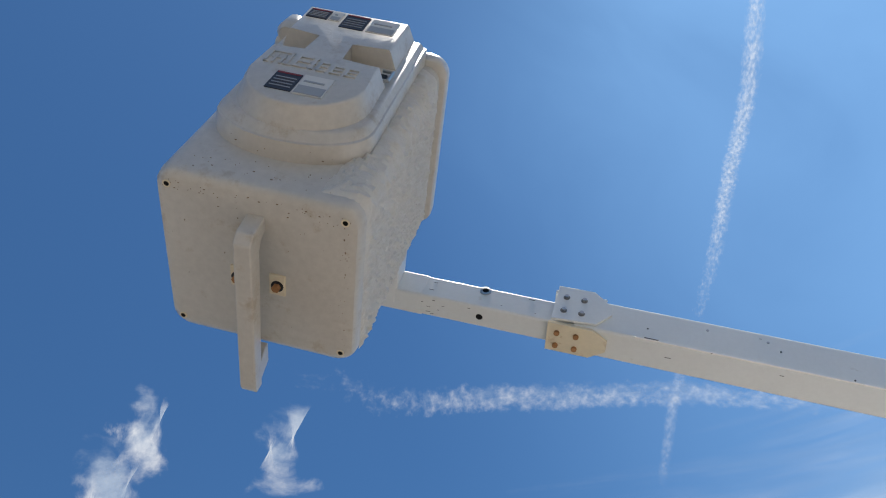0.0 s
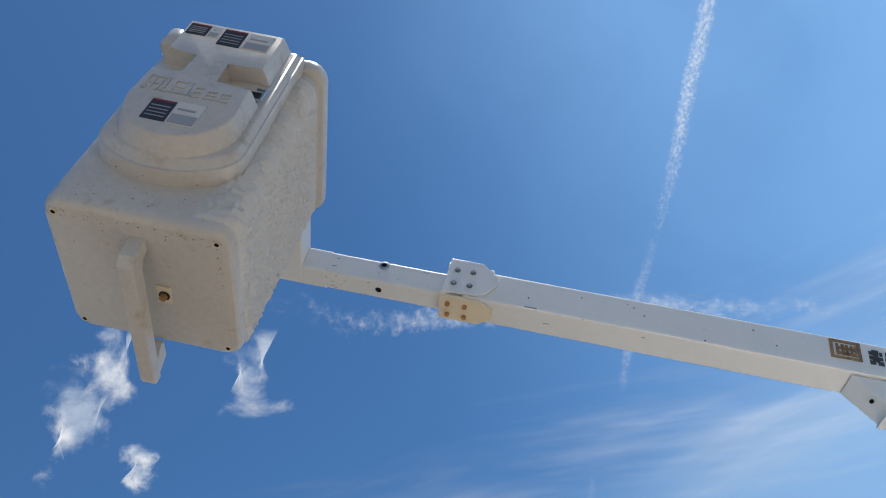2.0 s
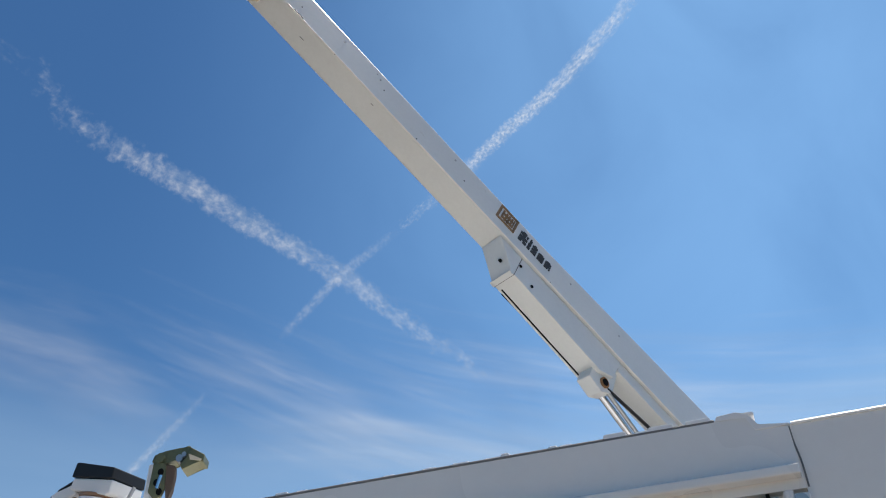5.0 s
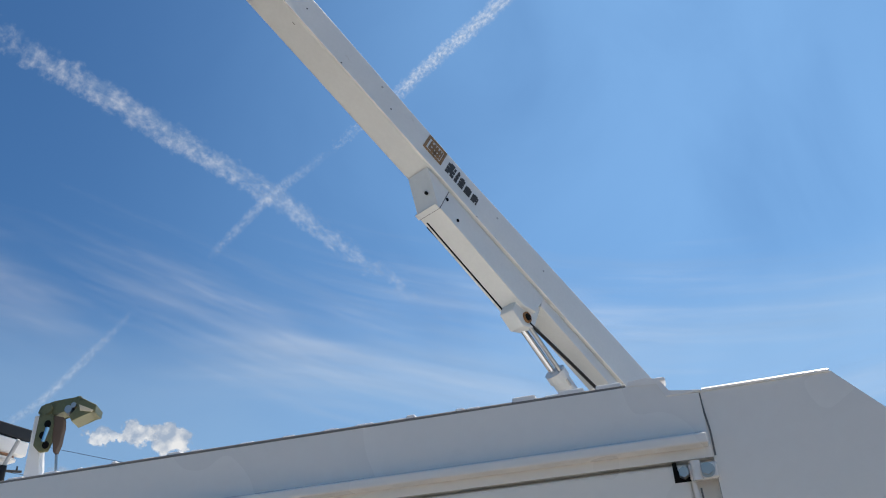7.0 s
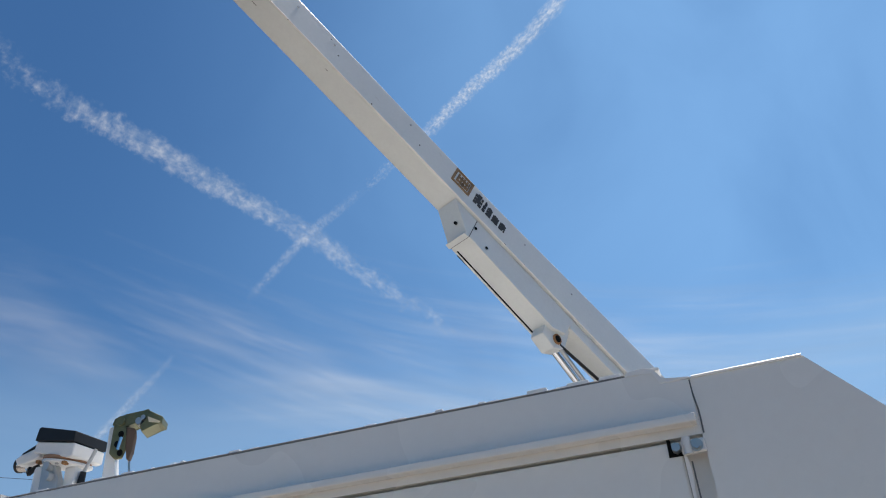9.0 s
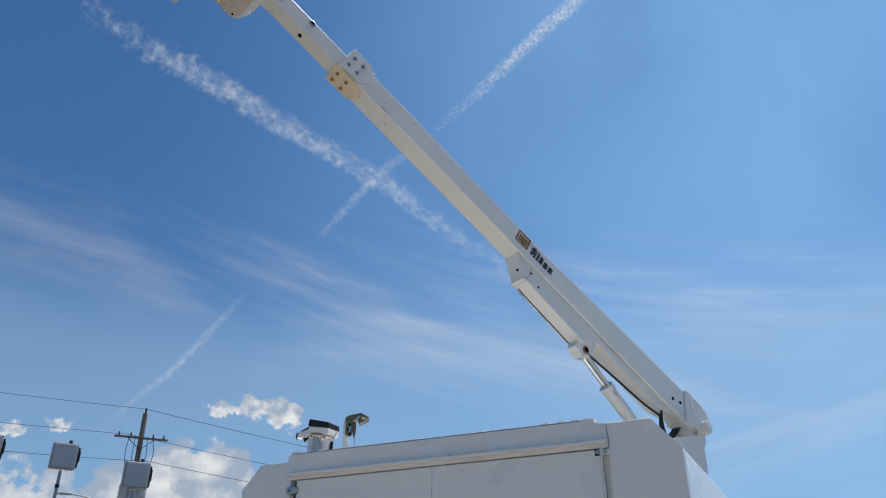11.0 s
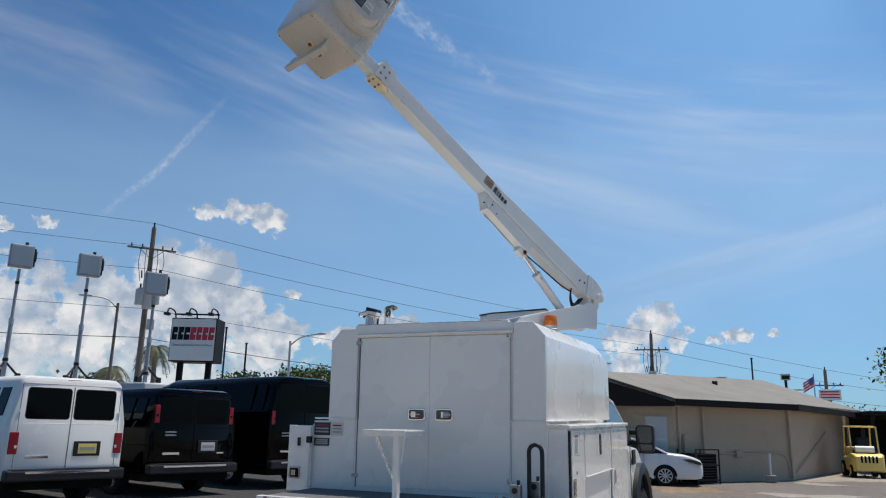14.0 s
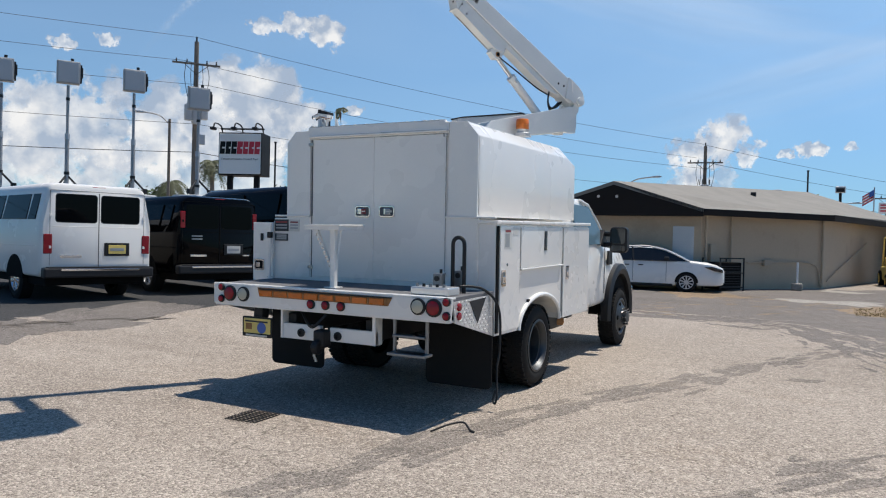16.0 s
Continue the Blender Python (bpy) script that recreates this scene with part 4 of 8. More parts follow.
# cab
ST = [(3.6, 0.93, 0.62, 1.88, 0.16), (3.66, 0.975, 0.56, 1.93, 0.17), (4.4, 0.985, 0.55, 1.95, 0.18), (4.55, 0.985, 0.55, 1.88, 0.17), (4.98, 0.985, 0.56, 1.38, 0.06), (5.1, 0.985, 0.72, 1.33, 0.05), (5.9, 0.975, 0.74, 1.26, 0.05), (6.25, 0.94, 0.70, 1.18, 0.07), (6.38, 0.88, 0.72, 1.05, 0.08)]
part("cab_shell", loft([(y, section(hw, zb, zt, 0.08, 0.07, lean)) for y, hw, zb, zt, lean in ST]), M_PAINT, truck, smooth=True)
for s in (-1, 1):
    pts = [(s * 0.968, 3.78, 1.36), (s * 0.972, 4.93, 1.36), (s * 0.845, 4.5, 1.84), (s * 0.83, 3.8, 1.87)]
    part("side_window", panel(pts if s > 0 else pts[::-1], 0.02), M_GLASSB, truck, "bluish side window")
    fl = bmesh.new()
    for rr, xx in ((0.0, 0),):
        n = 16
        rings = []
        for k in range(n + 1):
            a = radians(-8 + 196 * k / n)
            c, d = math.cos(a), math.sin(a)
            y, z = 5.5 - c * 0.64, 0.42 + d * 0.66
            yi, zi = 5.5 - c * 0.52, 0.40 + d * 0.54
            rings.append([fl.verts.new(p) for p in ((s * 0.95, y, z), (s * 1.045, y, z), (s * 1.075, (y + yi) / 2, (z + zi) / 2), (s * 1.05, yi, zi), (s * 0.9, yi, zi))])
        for a, b in zip(rings, rings[1:]):
            for k in range(5):
                fl.faces.new((a[k], a[(k + 1) % 5], b[(k + 1) % 5], b[k]))
        fl.faces.new(rings[0])
        fl.faces.new(rings[-1])
    part("fender_flare", fl, M_BLACK, truck, "black plastic fender flare", smooth=True)
    part("wheel_well", prism([(5.5 - 0.55 * math.cos(radians(a)), 0.4 + 0.56 * math.sin(radians(a))) for a in range(0, 181, 15)], "x", s * 0.75, s * 0.992), M_GAP, truck)
    mir = part("mirror", prism(rounded(0.23, 0.34, 0.05, cx=s * 1.2, cy=1.425), "y", 4.74, 4.86, 0.015), M_BLACK, truck, "black towing mirror")
    part("mirror_glass", prism(rounded(0.18, 0.2, 0.03, cx=s * 1.2, cy=1.475), "y", 4.736, 4.742), M_MIRROR, mir)
    part("mirror_glass", prism(rounded(0.18, 0.075, 0.02, cx=s * 1.2, cy=1.315), "y", 4.736, 4.742), M_MIRROR, mir)
    for z in (1.50, 1.36):
        part("mirror_arm", tube([(s * 0.96, 4.82, z), (s * 1.12, 4.80, z)], 0.034, 8), M_BLACK, mir)
    part("windscreen_pillar", tube([(s * 0.965, 5.02, 1.37), (s * 0.90, 4.78, 1.65), (s * 0.835, 4.55, 1.87), (s * 0.80, 4.3, 1.93)], 0.022, 8), M_PAINT, truck, smooth=True)
    part("sail_panel", prism([(4.62, 1.35), (4.98, 1.35), (4.80, 1.56)], "x", s * 0.93, s * 1.0, 0.01), M_BLACK, truck)
    part("door_gap", tube([(s * 0.989, 4.86, 0.7), (s * 0.99, 4.86, 1.33)], 0.006, 6), M_SEAL, truck)
    part("door_gap", tube([(s * 0.986, 3.75, 0.7), (s * 0.988, 3.75, 1.3)], 0.006, 6), M_SEAL, truck)
    part("fender_vent", box((min(s * 0.98, s * 0.994), 5.0, 1.08), (max(s * 0.98, s * 1.004), 5.2, 1.27), 0.008), M_BLACK, truck)
    part("door_handle", box((min(s * 0.98, s * 1.01), 3.85, 1.2), (max(s * 0.98, s * 1.01), 4.02, 1.235), 0.01), M_PAINT, truck)
    part("step_bracket", box((min(s * 0.62, s * 0.86), 3.75, 0.47), (max(s * 0.62, s * 0.86), 3.95, 0.58), 0.02), M_BLACK, truck)
part("windscreen", panel([(-0.78, 4.58, 1.86), (0.78, 4.58, 1.86), (0.88, 4.985, 1.42), (-0.88, 4.985, 1.42)][::-1], 0.015), M_GLASS, truck)
part("front_bumper", box((-0.98, 6.3, 0.45), (0.98, 6.5, 0.72), 0.05), M_CHROME, truck)

# roof fittings
M_OLIVE = mat("olive_plated_steel", (0.19, 0.18, 0.09), 0.4, 0.6, grain=0.3, scale=20.0, spots=0.5, spot_color=(0.05, 0.045, 0.03), spot_scale=30.0, spot_edge=0.55)
M_COPPER = mat("copper_coloured_ring", (0.42, 0.22, 0.12), 0.45, 0.5, grain=0.15)
M_STRAP = mat("brown_ribbed_strap", (0.11, 0.075, 0.055), 0.8, grain=0.25, scale=30.0)
sp = part("roof_lamp", prism([(-0.862, 2.676), (-0.852, 2.706), (-0.701, 2.682), (-0.704, 2.646), (-0.72, 2.643)], "y", 0.99, 1.12, 0.004), M_SIGN, truck, "white roof searchlight with black visor")
part("lamp_visor", prism([(-0.858, 2.708), (-0.850, 2.745), (-0.842, 2.747), (-0.70, 2.715), (-0.70, 2.684)], "y", 0.985, 1.125, 0.003), M_BLACK, sp)
part("lamp_neck", prism([(-0.94, 2.652), (-0.955, 2.674), (-0.935, 2.679), (-0.862, 2.70), (-0.85, 2.668), (-0.875, 2.660)], "y", 1.01, 1.10, 0.006), M_SIGN, sp)
part("neck_cover", prism([(-0.932, 2.681), (-0.862, 2.703), (-0.855, 2.711), (-0.866, 2.711), (-0.93, 2.688)], "y", 1.012, 1.098, 0.002), M_BLACK, sp)
nos = part("lamp_nose", rod((-0.975, 1.055, 2.668), (-0.935, 1.055, 2.664), 0.021, 18), M_CHROME, sp, "chrome cylinder", smooth=True)
part("nose_cap", rod((-0.981, 1.055, 2.669), (-0.972, 1.055, 2.668), 0.0225, 18), M_BLACK, nos)
ring_ = part("turntable", lathe([(-0.010, 0.066), (-0.004, 0.072), (0.003, 0.072), (0.006, 0.064)], 26, "z"), M_COPPER, sp, "copper-coloured turntable ring", smooth=True)
ring_.matrix_local = pose(-0.782, 1.055, 2.655, 0, 8.5, 0)
low_ = part("turntable_base", lathe([(-0.020, 0.058), (-0.012, 0.075), (-0.006, 0.075)], 26, "z"), M_SIGN, sp, smooth=True)
low_.matrix_local = pose(-0.778, 1.055, 2.652, 0, 8.5, 0)
part("lamp_foot", prism([(-0.886, 2.46), (-0.880, 2.648), (-0.835, 2.640), (-0.83, 2.46)], "y", 1.02, 1.10, 0.012), M_SIGN, sp)
br_ = part("foot_bracket", prism([(-0.828, 2.46), (-0.830, 2.645), (-0.782, 2.638), (-0.758, 2.59), (-0.757, 2.46)], "y", 1.005, 1.03, 0.003), M_GALV, sp, "grey bolted bracket")
for z in (2.629, 2.600):
    part("bolt", rod((-0.794 + (2.629 - z) * 0.25, 0.985, z), (-0.794 + (2.629 - z) * 0.25, 1.006, z), 0.0125, 12), M_GALV, br_, smooth=True)
part("foot_plate", box((-0.762, 1.03, 2.46), (-0.72, 1.07, 2.628), 0.004), M_SIGN, sp)
part("dark_cable", tube(curve_pts([(-0.915, 1.04, 2.648), (-0.905, 1.03, 2.63), (-0.895, 1.035, 2.642), (-0.88, 1.04, 2.65)], 5), 0.008, 6), M_BLACK, sp)
for k in range(5):
    part("fixing", box((-0.845 + 0.026 * k, 0.99, 2.642 - 0.004 * k), (-0.832 + 0.026 * k, 1.01, 2.652 - 0.004 * k), 0.003), M_STEEL if k % 2 else M_RUST, sp)
an = part("aerial", rod((-0.711, 1.05, 2.60), (-0.670, 1.05, 2.672), 0.0055, 10), M_GALV, truck, "short slanted rod aerial", smooth=True)
part("aerial_foot", rod((-0.715, 1.05, 2.55), (-0.706, 1.05, 2.612), 0.014, 12, 0.009), M_BLACK, an)
hk = part("roof_hook", prism([(-0.645, 2.46), (-0.642, 2.696), (-0.628, 2.698), (-0.585, 2.46)], "y", 1.03, 1.08, 0.003), M_SIGN, truck, "folded roof hook with olive arm")
part("hook_arm", prism([(-0.633, 2.700), (-0.627, 2.718), (-0.593, 2.730), (-0.556, 2.732), (-0.528, 2.742), (-0.520, 2.741), (-0.520, 2.716), (-0.545, 2.706), (-0.567, 2.704), (-0.600, 2.69)], "y", 1.02, 1.085, 0.003), M_OLIVE, hk)
tip_ = part("hook_tip", prism([(-0.530, 2.741), (-0.472, 2.716), (-0.474, 2.697), (-0.490, 2.699), (-0.535, 2.676), (-0.545, 2.692), (-0.52, 2.712)], "y", 1.012, 1.09, 0.003), M_OLIVE, hk)
part("tip_pad", prism([(-0.520, 2.717), (-0.479, 2.703), (-0.482, 2.699), (-0.515, 2.702)], "y", 1.008, 1.013), M_RUSTY, tip_)
for x, z, r_ in ((-0.605, 2.708, 0.013), (-0.548, 2.706, 0.010), (-0.535, 2.716, 0.007)):
    part("pivot", rod((x, 1.008, z), (x, 1.09, z), r_, 12), M_OLIVE if r_ > 0.012 else M_STEEL, hk, smooth=True)
hb_ = part("hook_bracket", prism([(-0.625, 2.70), (-0.605, 2.708), (-0.585, 2.69), (-0.580, 2.63), (-0.588, 2.608), (-0.610, 2.606), (-0.628, 2.622)], "y", 1.015, 1.03, 0.003), M_OLIVE, hk, "dark plated bracket with holes")
for x, z in ((-0.598, 2.672), (-0.606, 2.645), (-0.594, 2.622)):
    part("hole", rod((x, 1.012, z), (x, 1.016, z), 0.009, 12), M_GAP, hb_)
part("latch_rod", rod((-0.594, 1.008, 2.662), (-0.600, 1.008, 2.628), 0.006, 8), M_CHROME, hb_)
part("hook_strap", prism([(-0.592, 2.694), (-0.560, 2.690), (-0.556, 2.665), (-0.560, 2.625), (-0.566, 2.602), (-0.574, 2.605), (-0.584, 2.65)], "y", 1.02, 1.05, 0.004), M_STRAP, hk, "brown ribbed strap")
part("strap_pin", rod((-0.570, 1.04, 2.61), (-0.562, 1.04, 2.56), 0.004, 8), M_STEEL, hk)
roof_ = Vector((-0.80, 1.055, 2.474))
for ob_ in (sp, an):
    ob_.matrix_local = Matrix.Translation(roof_ + Vector((0.097, -0.138, -0.011))) @ pose(0, 0, 0, 0, 0, 3) @ Matrix.Diagonal((0.73, 0.78, 0.82, 1.0)) @ Matrix.Translation(-roof_)
roof_ = Vector((-0.60, 1.055, 2.474))
hk.matrix_local = Matrix.Translation(roof_ + Vector((0.052, -0.118, 0.0))) @ pose(0, 0, 0, 0, 0, 27) @ Matrix.Diagonal((0.72, 0.72, 0.87, 1.0)) @ Matrix.Translation(-roof_)
part("header_end", prism([(-0.80, 2.47), (-0.80, 2.495), (-0.77, 2.52), (-0.74, 2.52), (-0.74, 2.47)], "y", 0.80, 1.9), M_PAINT, truck)


# ---- aerial lift: boom frame with x along the boom to the bucket, y to its near side, z up across it ----
B0 = Vector((-0.1623, 2.5846, 4.3984))
bx = Vector((-0.3980, -0.7646, 0.5070)).normalized()
by = Vector((0.8877, -0.4604, 0.0026))
bz = bx.cross(by).normalized()
by = bz.cross(bx)
BM = Matrix.Translation(B0) @ Matrix((bx, by, bz)).transposed().to_4x4()
lift = thing("aerial_lift", BM, "white telescopic boom lift raised over the truck body", "boom lift")
ob_ = bmesh.new()
rings_ = []
for x, top in ((-2.15, 0.150), (-1.2, 0.118), (-0.25, 0.0775), (1.76, 0.0775)):
    rings_.append([ob_.verts.new((x, y, z)) for y, z in rounded(0.165, top + 0.1175, 0.014, cx=-0.0825, cy=(top - 0.1175) / 2)])
for a, b in zip(rings_, rings_[1:]):
    for k in range(len(a)):
        ob_.faces.new((a[k], a[(k + 1) % len(a)], b[(k + 1) % len(a)], b[k]))
ob_.faces.new(rings_[0][::-1])
ob_.faces.new(rings_[-1])
part("outer_boom", ob_, M_BOOM, lift)
part("inner_boom", prism(rounded(0.125, 0.14, 0.012, cx=-0.0785, cy=-0.04), "x", 1.7, 2.52), M_BOOM, lift)
part("boom_tip", prism(rounded(0.131, 0.146, 0.012, cx=-0.0785, cy=-0.04), "x", 2.47, 2.80), M_BOOM, lift)
# scuffs, scratches and bolt heads along the boom
random.seed(33)
sc_ = bmesh.new()
for k in range(34):
    x = random.choice((random.uniform(1.9, 2.5), random.uniform(2.40, 2.6), random.uniform(-1.6, 1.7)))
    inner = x > 1.86
    ln, th_ = random.uniform(0.004, 0.03), random.uniform(0.001, 0.0025)
    if random.random() < 0.45:
        z = random.uniform(-0.105, 0.02) if inner else random.choice((-0.112, random.uniform(-0.11, 0.07)))
        y = -0.0158 if inner else 0.0002
        add_box(sc_, (x, y - 0.001, z), (x + ln, y + 0.0012, z + th_), 0.0)
    else:
        y = random.uniform(-0.13, -0.025)
        z = -0.1102 if inner else -0.1177
        add_box(sc_, (x, y, z - 0.0012), (x + ln, y + th_, z + 0.001), 0.0)
scf = part("scuffs", sc_, M_STICK, lift, "small dark scuffs and scratches")
scf["kind"] = "stuff"
for x in (1.45, 1.18, 0.9, 0.62, 0.3):
    part("rivet", rod((x, -0.001, -0.07 + 0.05 * math.sin(x * 9)), (x, 0.002, -0.07 + 0.05 * math.sin(x * 9)), 0.004, 8), M_BLACK, lift)
part("seam_dark", box((1.40, -0.002, -0.108), (1.46, 0.0025, -0.1045), 0.001), M_STICK, lift)
part("weld_seam", box((-2.1, -0.004, -0.119), (1.5, 0.003, -0.112), 0.002), M_PAINT, lift)
# collar plates with bolts
col = part("collar_plate", prism([(1.865, -0.115), (1.865, 0.11), (1.70, 0.112), (1.61, 0.03), (1.61, -0.02), (1.67, -0.10)], "y", 0.002, 0.014, 0.002), M_BOOM, lift, "bolted white wear-pad plate")
part("collar_plate", prism([(1.865, -0.115), (1.865, 0.11), (1.70, 0.112), (1.61, 0.03), (1.61, -0.02), (1.67, -0.10)], "y", -0.179, -0.167, 0.002), M_BOOM, lift)
for x in (1.74, 1.82):
    for z in (-0.055, 0.035):
        b_ = part("bolt", rod((x, 0.012, z), (x, 0.028, z), 0.0095, 6), M_STEEL, col)
        part("washer", rod((x, 0.0135, z), (x, 0.0165, z), 0.015, 16), M_SEAL, col)
bot = part("collar_base", prism([(1.875, -0.165), (1.875, 0.0), (1.68, 0.0), (1.61, -0.05), (1.61, -0.11), (1.68, -0.165)], "z", -0.134, -0.119, 0.002), M_RUSTY, lift, "rust-stained lower collar plate")
for x in (1.745, 1.83):
    for y in (-0.05, -0.125):
        part("bolt", rod((x, y, -0.132), (x, y, -0.147), 0.0125, 8), M_RUST, bot)
part("collar_top", prism([(1.875, -0.165), (1.875, 0.0), (1.64, 0.0), (1.64, -0.165)], "z", 0.079, 0.094, 0.002), M_BOOM, lift)
# holes and scuffs on the inner boom
ringb = lathe([(0.0, 0.026), (0.006, 0.026), (0.008, 0.016), (0.001, 0.014)], 20, "y")
o = part("pin_hole", ringb, M_STEEL, lift, "round pin hole", smooth=True)
o.location = (2.19, -0.016, 0.0)
part("pin_core", rod((2.19, -0.018, 0.0), (2.19, -0.012, 0.0), 0.015, 14), M_GAP, lift)
part("drain_hole", rod((2.19, -0.078, -0.108), (2.19, -0.078, -0.113), 0.016, 14), M_GAP, lift)
for x in (1.2, 0.95, 0.4, -0.5, -0.9):
    part("rivet", rod((x, -0.001, 0.02), (x, 0.003, 0.02), 0.006, 8), M_STEEL, lift)
# worn lettering drawn as plain shapes
lg = bmesh.new()
for u0, u1, v0, v1 in ((0.075, 0.060, -0.05, 0.06), (0.06, -0.055, 0.045, 0.06), (0.06, -0.055, -0.05, -0.038), (-0.045, -0.06, -0.05, 0.06), (0.04, -0.03, 0.005, 0.02), (0.025, 0.012, -0.03, 0.035), (-0.015, -0.026, -0.03, 0.035), (0.048, 0.036, -0.028, 0.036), (-0.032, -0.04, -0.028, 0.036), (0.04, -0.03, -0.026, -0.012), (0.006, -0.006, -0.03, 0.035)):
    add_box(lg, (min(u0, u1) - 0.012, 0.0, v0), (max(u0, u1) - 0.012, 0.004, v1), 0.0)
part("emblem", lg, M_LOGOB, lift, "faded orange square emblem")
lb = bmesh.new()
random.seed(12)


def stroke(u0, v0, u1, v1, w_):
    """A worn stroke in broken bits on the boom's side; u runs down the boom."""
    for k in range(5):
        if random.random() < 0.12:
            continue
        a, b = k / 5, (k + 1.08) / 5
        p, q = Vector((u0 + (u1 - u0) * a, v0 + (v1 - v0) * a)), Vector((u0 + (u1 - u0) * b, v0 + (v1 - v0) * b))
        t = (q - p).normalized()
        nn = Vector((-t.y, t.x)) * w_ * random.uniform(0.4, 0.55)
        add_prism(lb, [(c.x, c.y) for c in (p + nn, q + nn, q - nn, p - nn)], "y", 0.0, 0.003)


U0 = -0.105
for k, (w_, h_) in enumerate(((0.058, 0.085), (0.020, 0.085), (0.036, 0.07), (0.044, 0.056), (0.044, 0.056))):
    u_ = U0 - (0.0, 0.068, 0.098, 0.146, 0.202)[k]
    for r_ in (0.12, 0.45, 0.78):
        stroke(u_, -0.05 + h_ * r_, u_ - w_, -0.05 + h_ * r_, h_ * 0.26)
    stroke(u_ - w_ * 0.5, -0.05, u_ - w_ * 0.5, -0.05 + h_, w_ * 0.5)
part("worn_letters", lb, M_LOGO, lift, "worn black letter-sized shapes")
# cylinder cover under the boom
cov = part("cylinder_cover", prism([(-0.02, -0.122), (-0.17, -0.27), (-0.86, -0.30), (-0.95, -0.26), (-0.97, -0.122)], "y", -0.155, -0.012, 0.004), M_BOOM, lift, "white folded cylinder cover")
part("cover_slot", box((-0.84, -0.1565, -0.275), (-0.24, -0.150, -0.267), 0.001), M_GAP, cov)
part("cover_slot", prism([(-0.22, -0.2745), (-0.84, -0.3015), (-0.84, -0.297), (-0.22, -0.270)], "y", -0.138, -0.129), M_GAP, cov)
part("cover_seam", prism([(-0.186, -0.2735), (-0.190, -0.2738), (-0.190, -0.13), (-0.186, -0.13)], "y", -0.1562, -0.0105), M_SEAL, cov)
part("cover_joint", prism([(-0.155, -0.27), (-0.185, -0.272), (-0.185, -0.281), (-0.155, -0.279)], "y", -0.156, -0.011), M_BOOM, cov)
for x, z in ((-0.2, -0.185), (-0.305, -0.235)):
    part("cover_hole", rod((x, -0.014, z), (x, -0.008, z), 0.009, 12), M_GAP, cov)
part("cover_hole", rod((-0.11, -0.06, -0.21), (-0.1, -0.05, -0.225), 0.009, 10), M_GAP, cov)
lugp = part("cylinder_lug", prism([(-0.82, -0.25), (-0.82, -0.36), (-0.92, -0.385), (-0.99, -0.33), (-0.99, -0.122)], "y", -0.125, -0.035, 0.006), M_BOOM, lift)
part("pin", rod((-0.92, -0.14, -0.32), (-0.92, -0.026, -0.32), 0.03, 14), M_RUST, lugp)
part("pin_bore", rod((-0.92, -0.141, -0.32), (-0.92, -0.022, -0.32), 0.02, 14), M_GAP, lugp)
part("lower_flange", prism([(-0.95, -0.122), (-0.97, -0.19), (-1.75, -0.20), (-2.0, -0.122)], "y", -0.15, -0.015, 0.004), M_BOOM, lift)
# lift cylinder
part("cylinder_rod", rod((-0.93, -0.10, -0.315), (-1.30, -0.10, -0.392), 0.02, 16), M_CHROME, lift, "bright chrome piston rod", smooth=True)
part("hydraulic_line", tube(curve_pts([(-0.95, -0.04, -0.33), (-1.25, -0.04, -0.30), (-1.6, -0.04, -0.27), (-1.82, -0.05, -0.22)], 6), 0.009, 6), M_BLACK, lift, "black hose along the boom")
part("guide_rod", rod((-0.95, -0.05, -0.33), (-1.34, -0.05, -0.415), 0.012, 10), M_STEEL, lift, smooth=True)
part("cylinder_barrel", rod((-1.26, -0.09, -0.385), (-1.97, -0.09, -0.525), 0.05, 20), M_BOOM, lift, smooth=True)
part("cylinder_gland", rod((-1.25, -0.09, -0.383), (-1.30, -0.09, -0.393), 0.057, 20), M_BOOM, lift)
# knuckle at the foot
part("foot_block", prism([(-2.05, -0.115), (-1.95, 0.15), (-2.15, 0.155), (-2.25, 0.13), (-2.31, 0.085), (-2.335, 0.03), (-2.325, -0.03), (-2.28, -0.065), (-2.15, -0.075)], "y", -0.185, 0.02, 0.006), M_BOOM, lift)
part("foot_stripe", prism([(-2.09, 0.02), (-2.112, 0.02), (-2.022, 0.15), (-2.0, 0.15)], "y", 0.018, 0.026), M_SIGN, lift)
for x, z in ((-1.86, -0.02), (-1.95, 0.01)):
    part("bolt_hole", rod((x, -0.001, z), (x, 0.004, z), 0.014, 12), M_GAP, lift)
part("pivot_pin", lathe([(-0.22, 0.055), (0.05, 0.055), (0.055, 0.04)], 20, "y"), M_BOOM, lift, smooth=True).location = (-2.265, 0, 0.0)
# hoses in the knuckle
for k in range(3):
    part("hose_loop", tube(curve_pts([(-1.80 - 0.03 * k, -0.04 - 0.03 * k, -0.135), (-1.84 - 0.03 * k, -0.03 - 0.03 * k, -0.27), (-1.93 - 0.03 * k, -0.04 - 0.03 * k, -0.33), (-2.02, -0.05 - 0.03 * k, -0.27), (-2.06, -0.05 - 0.03 * k, -0.15)], 6), 0.010, 6), M_BLACK, lift, "black hydraulic hose", smooth=True)

INV = BM.inverted()


def in_lift(p):
    return INV @ Vector(p)


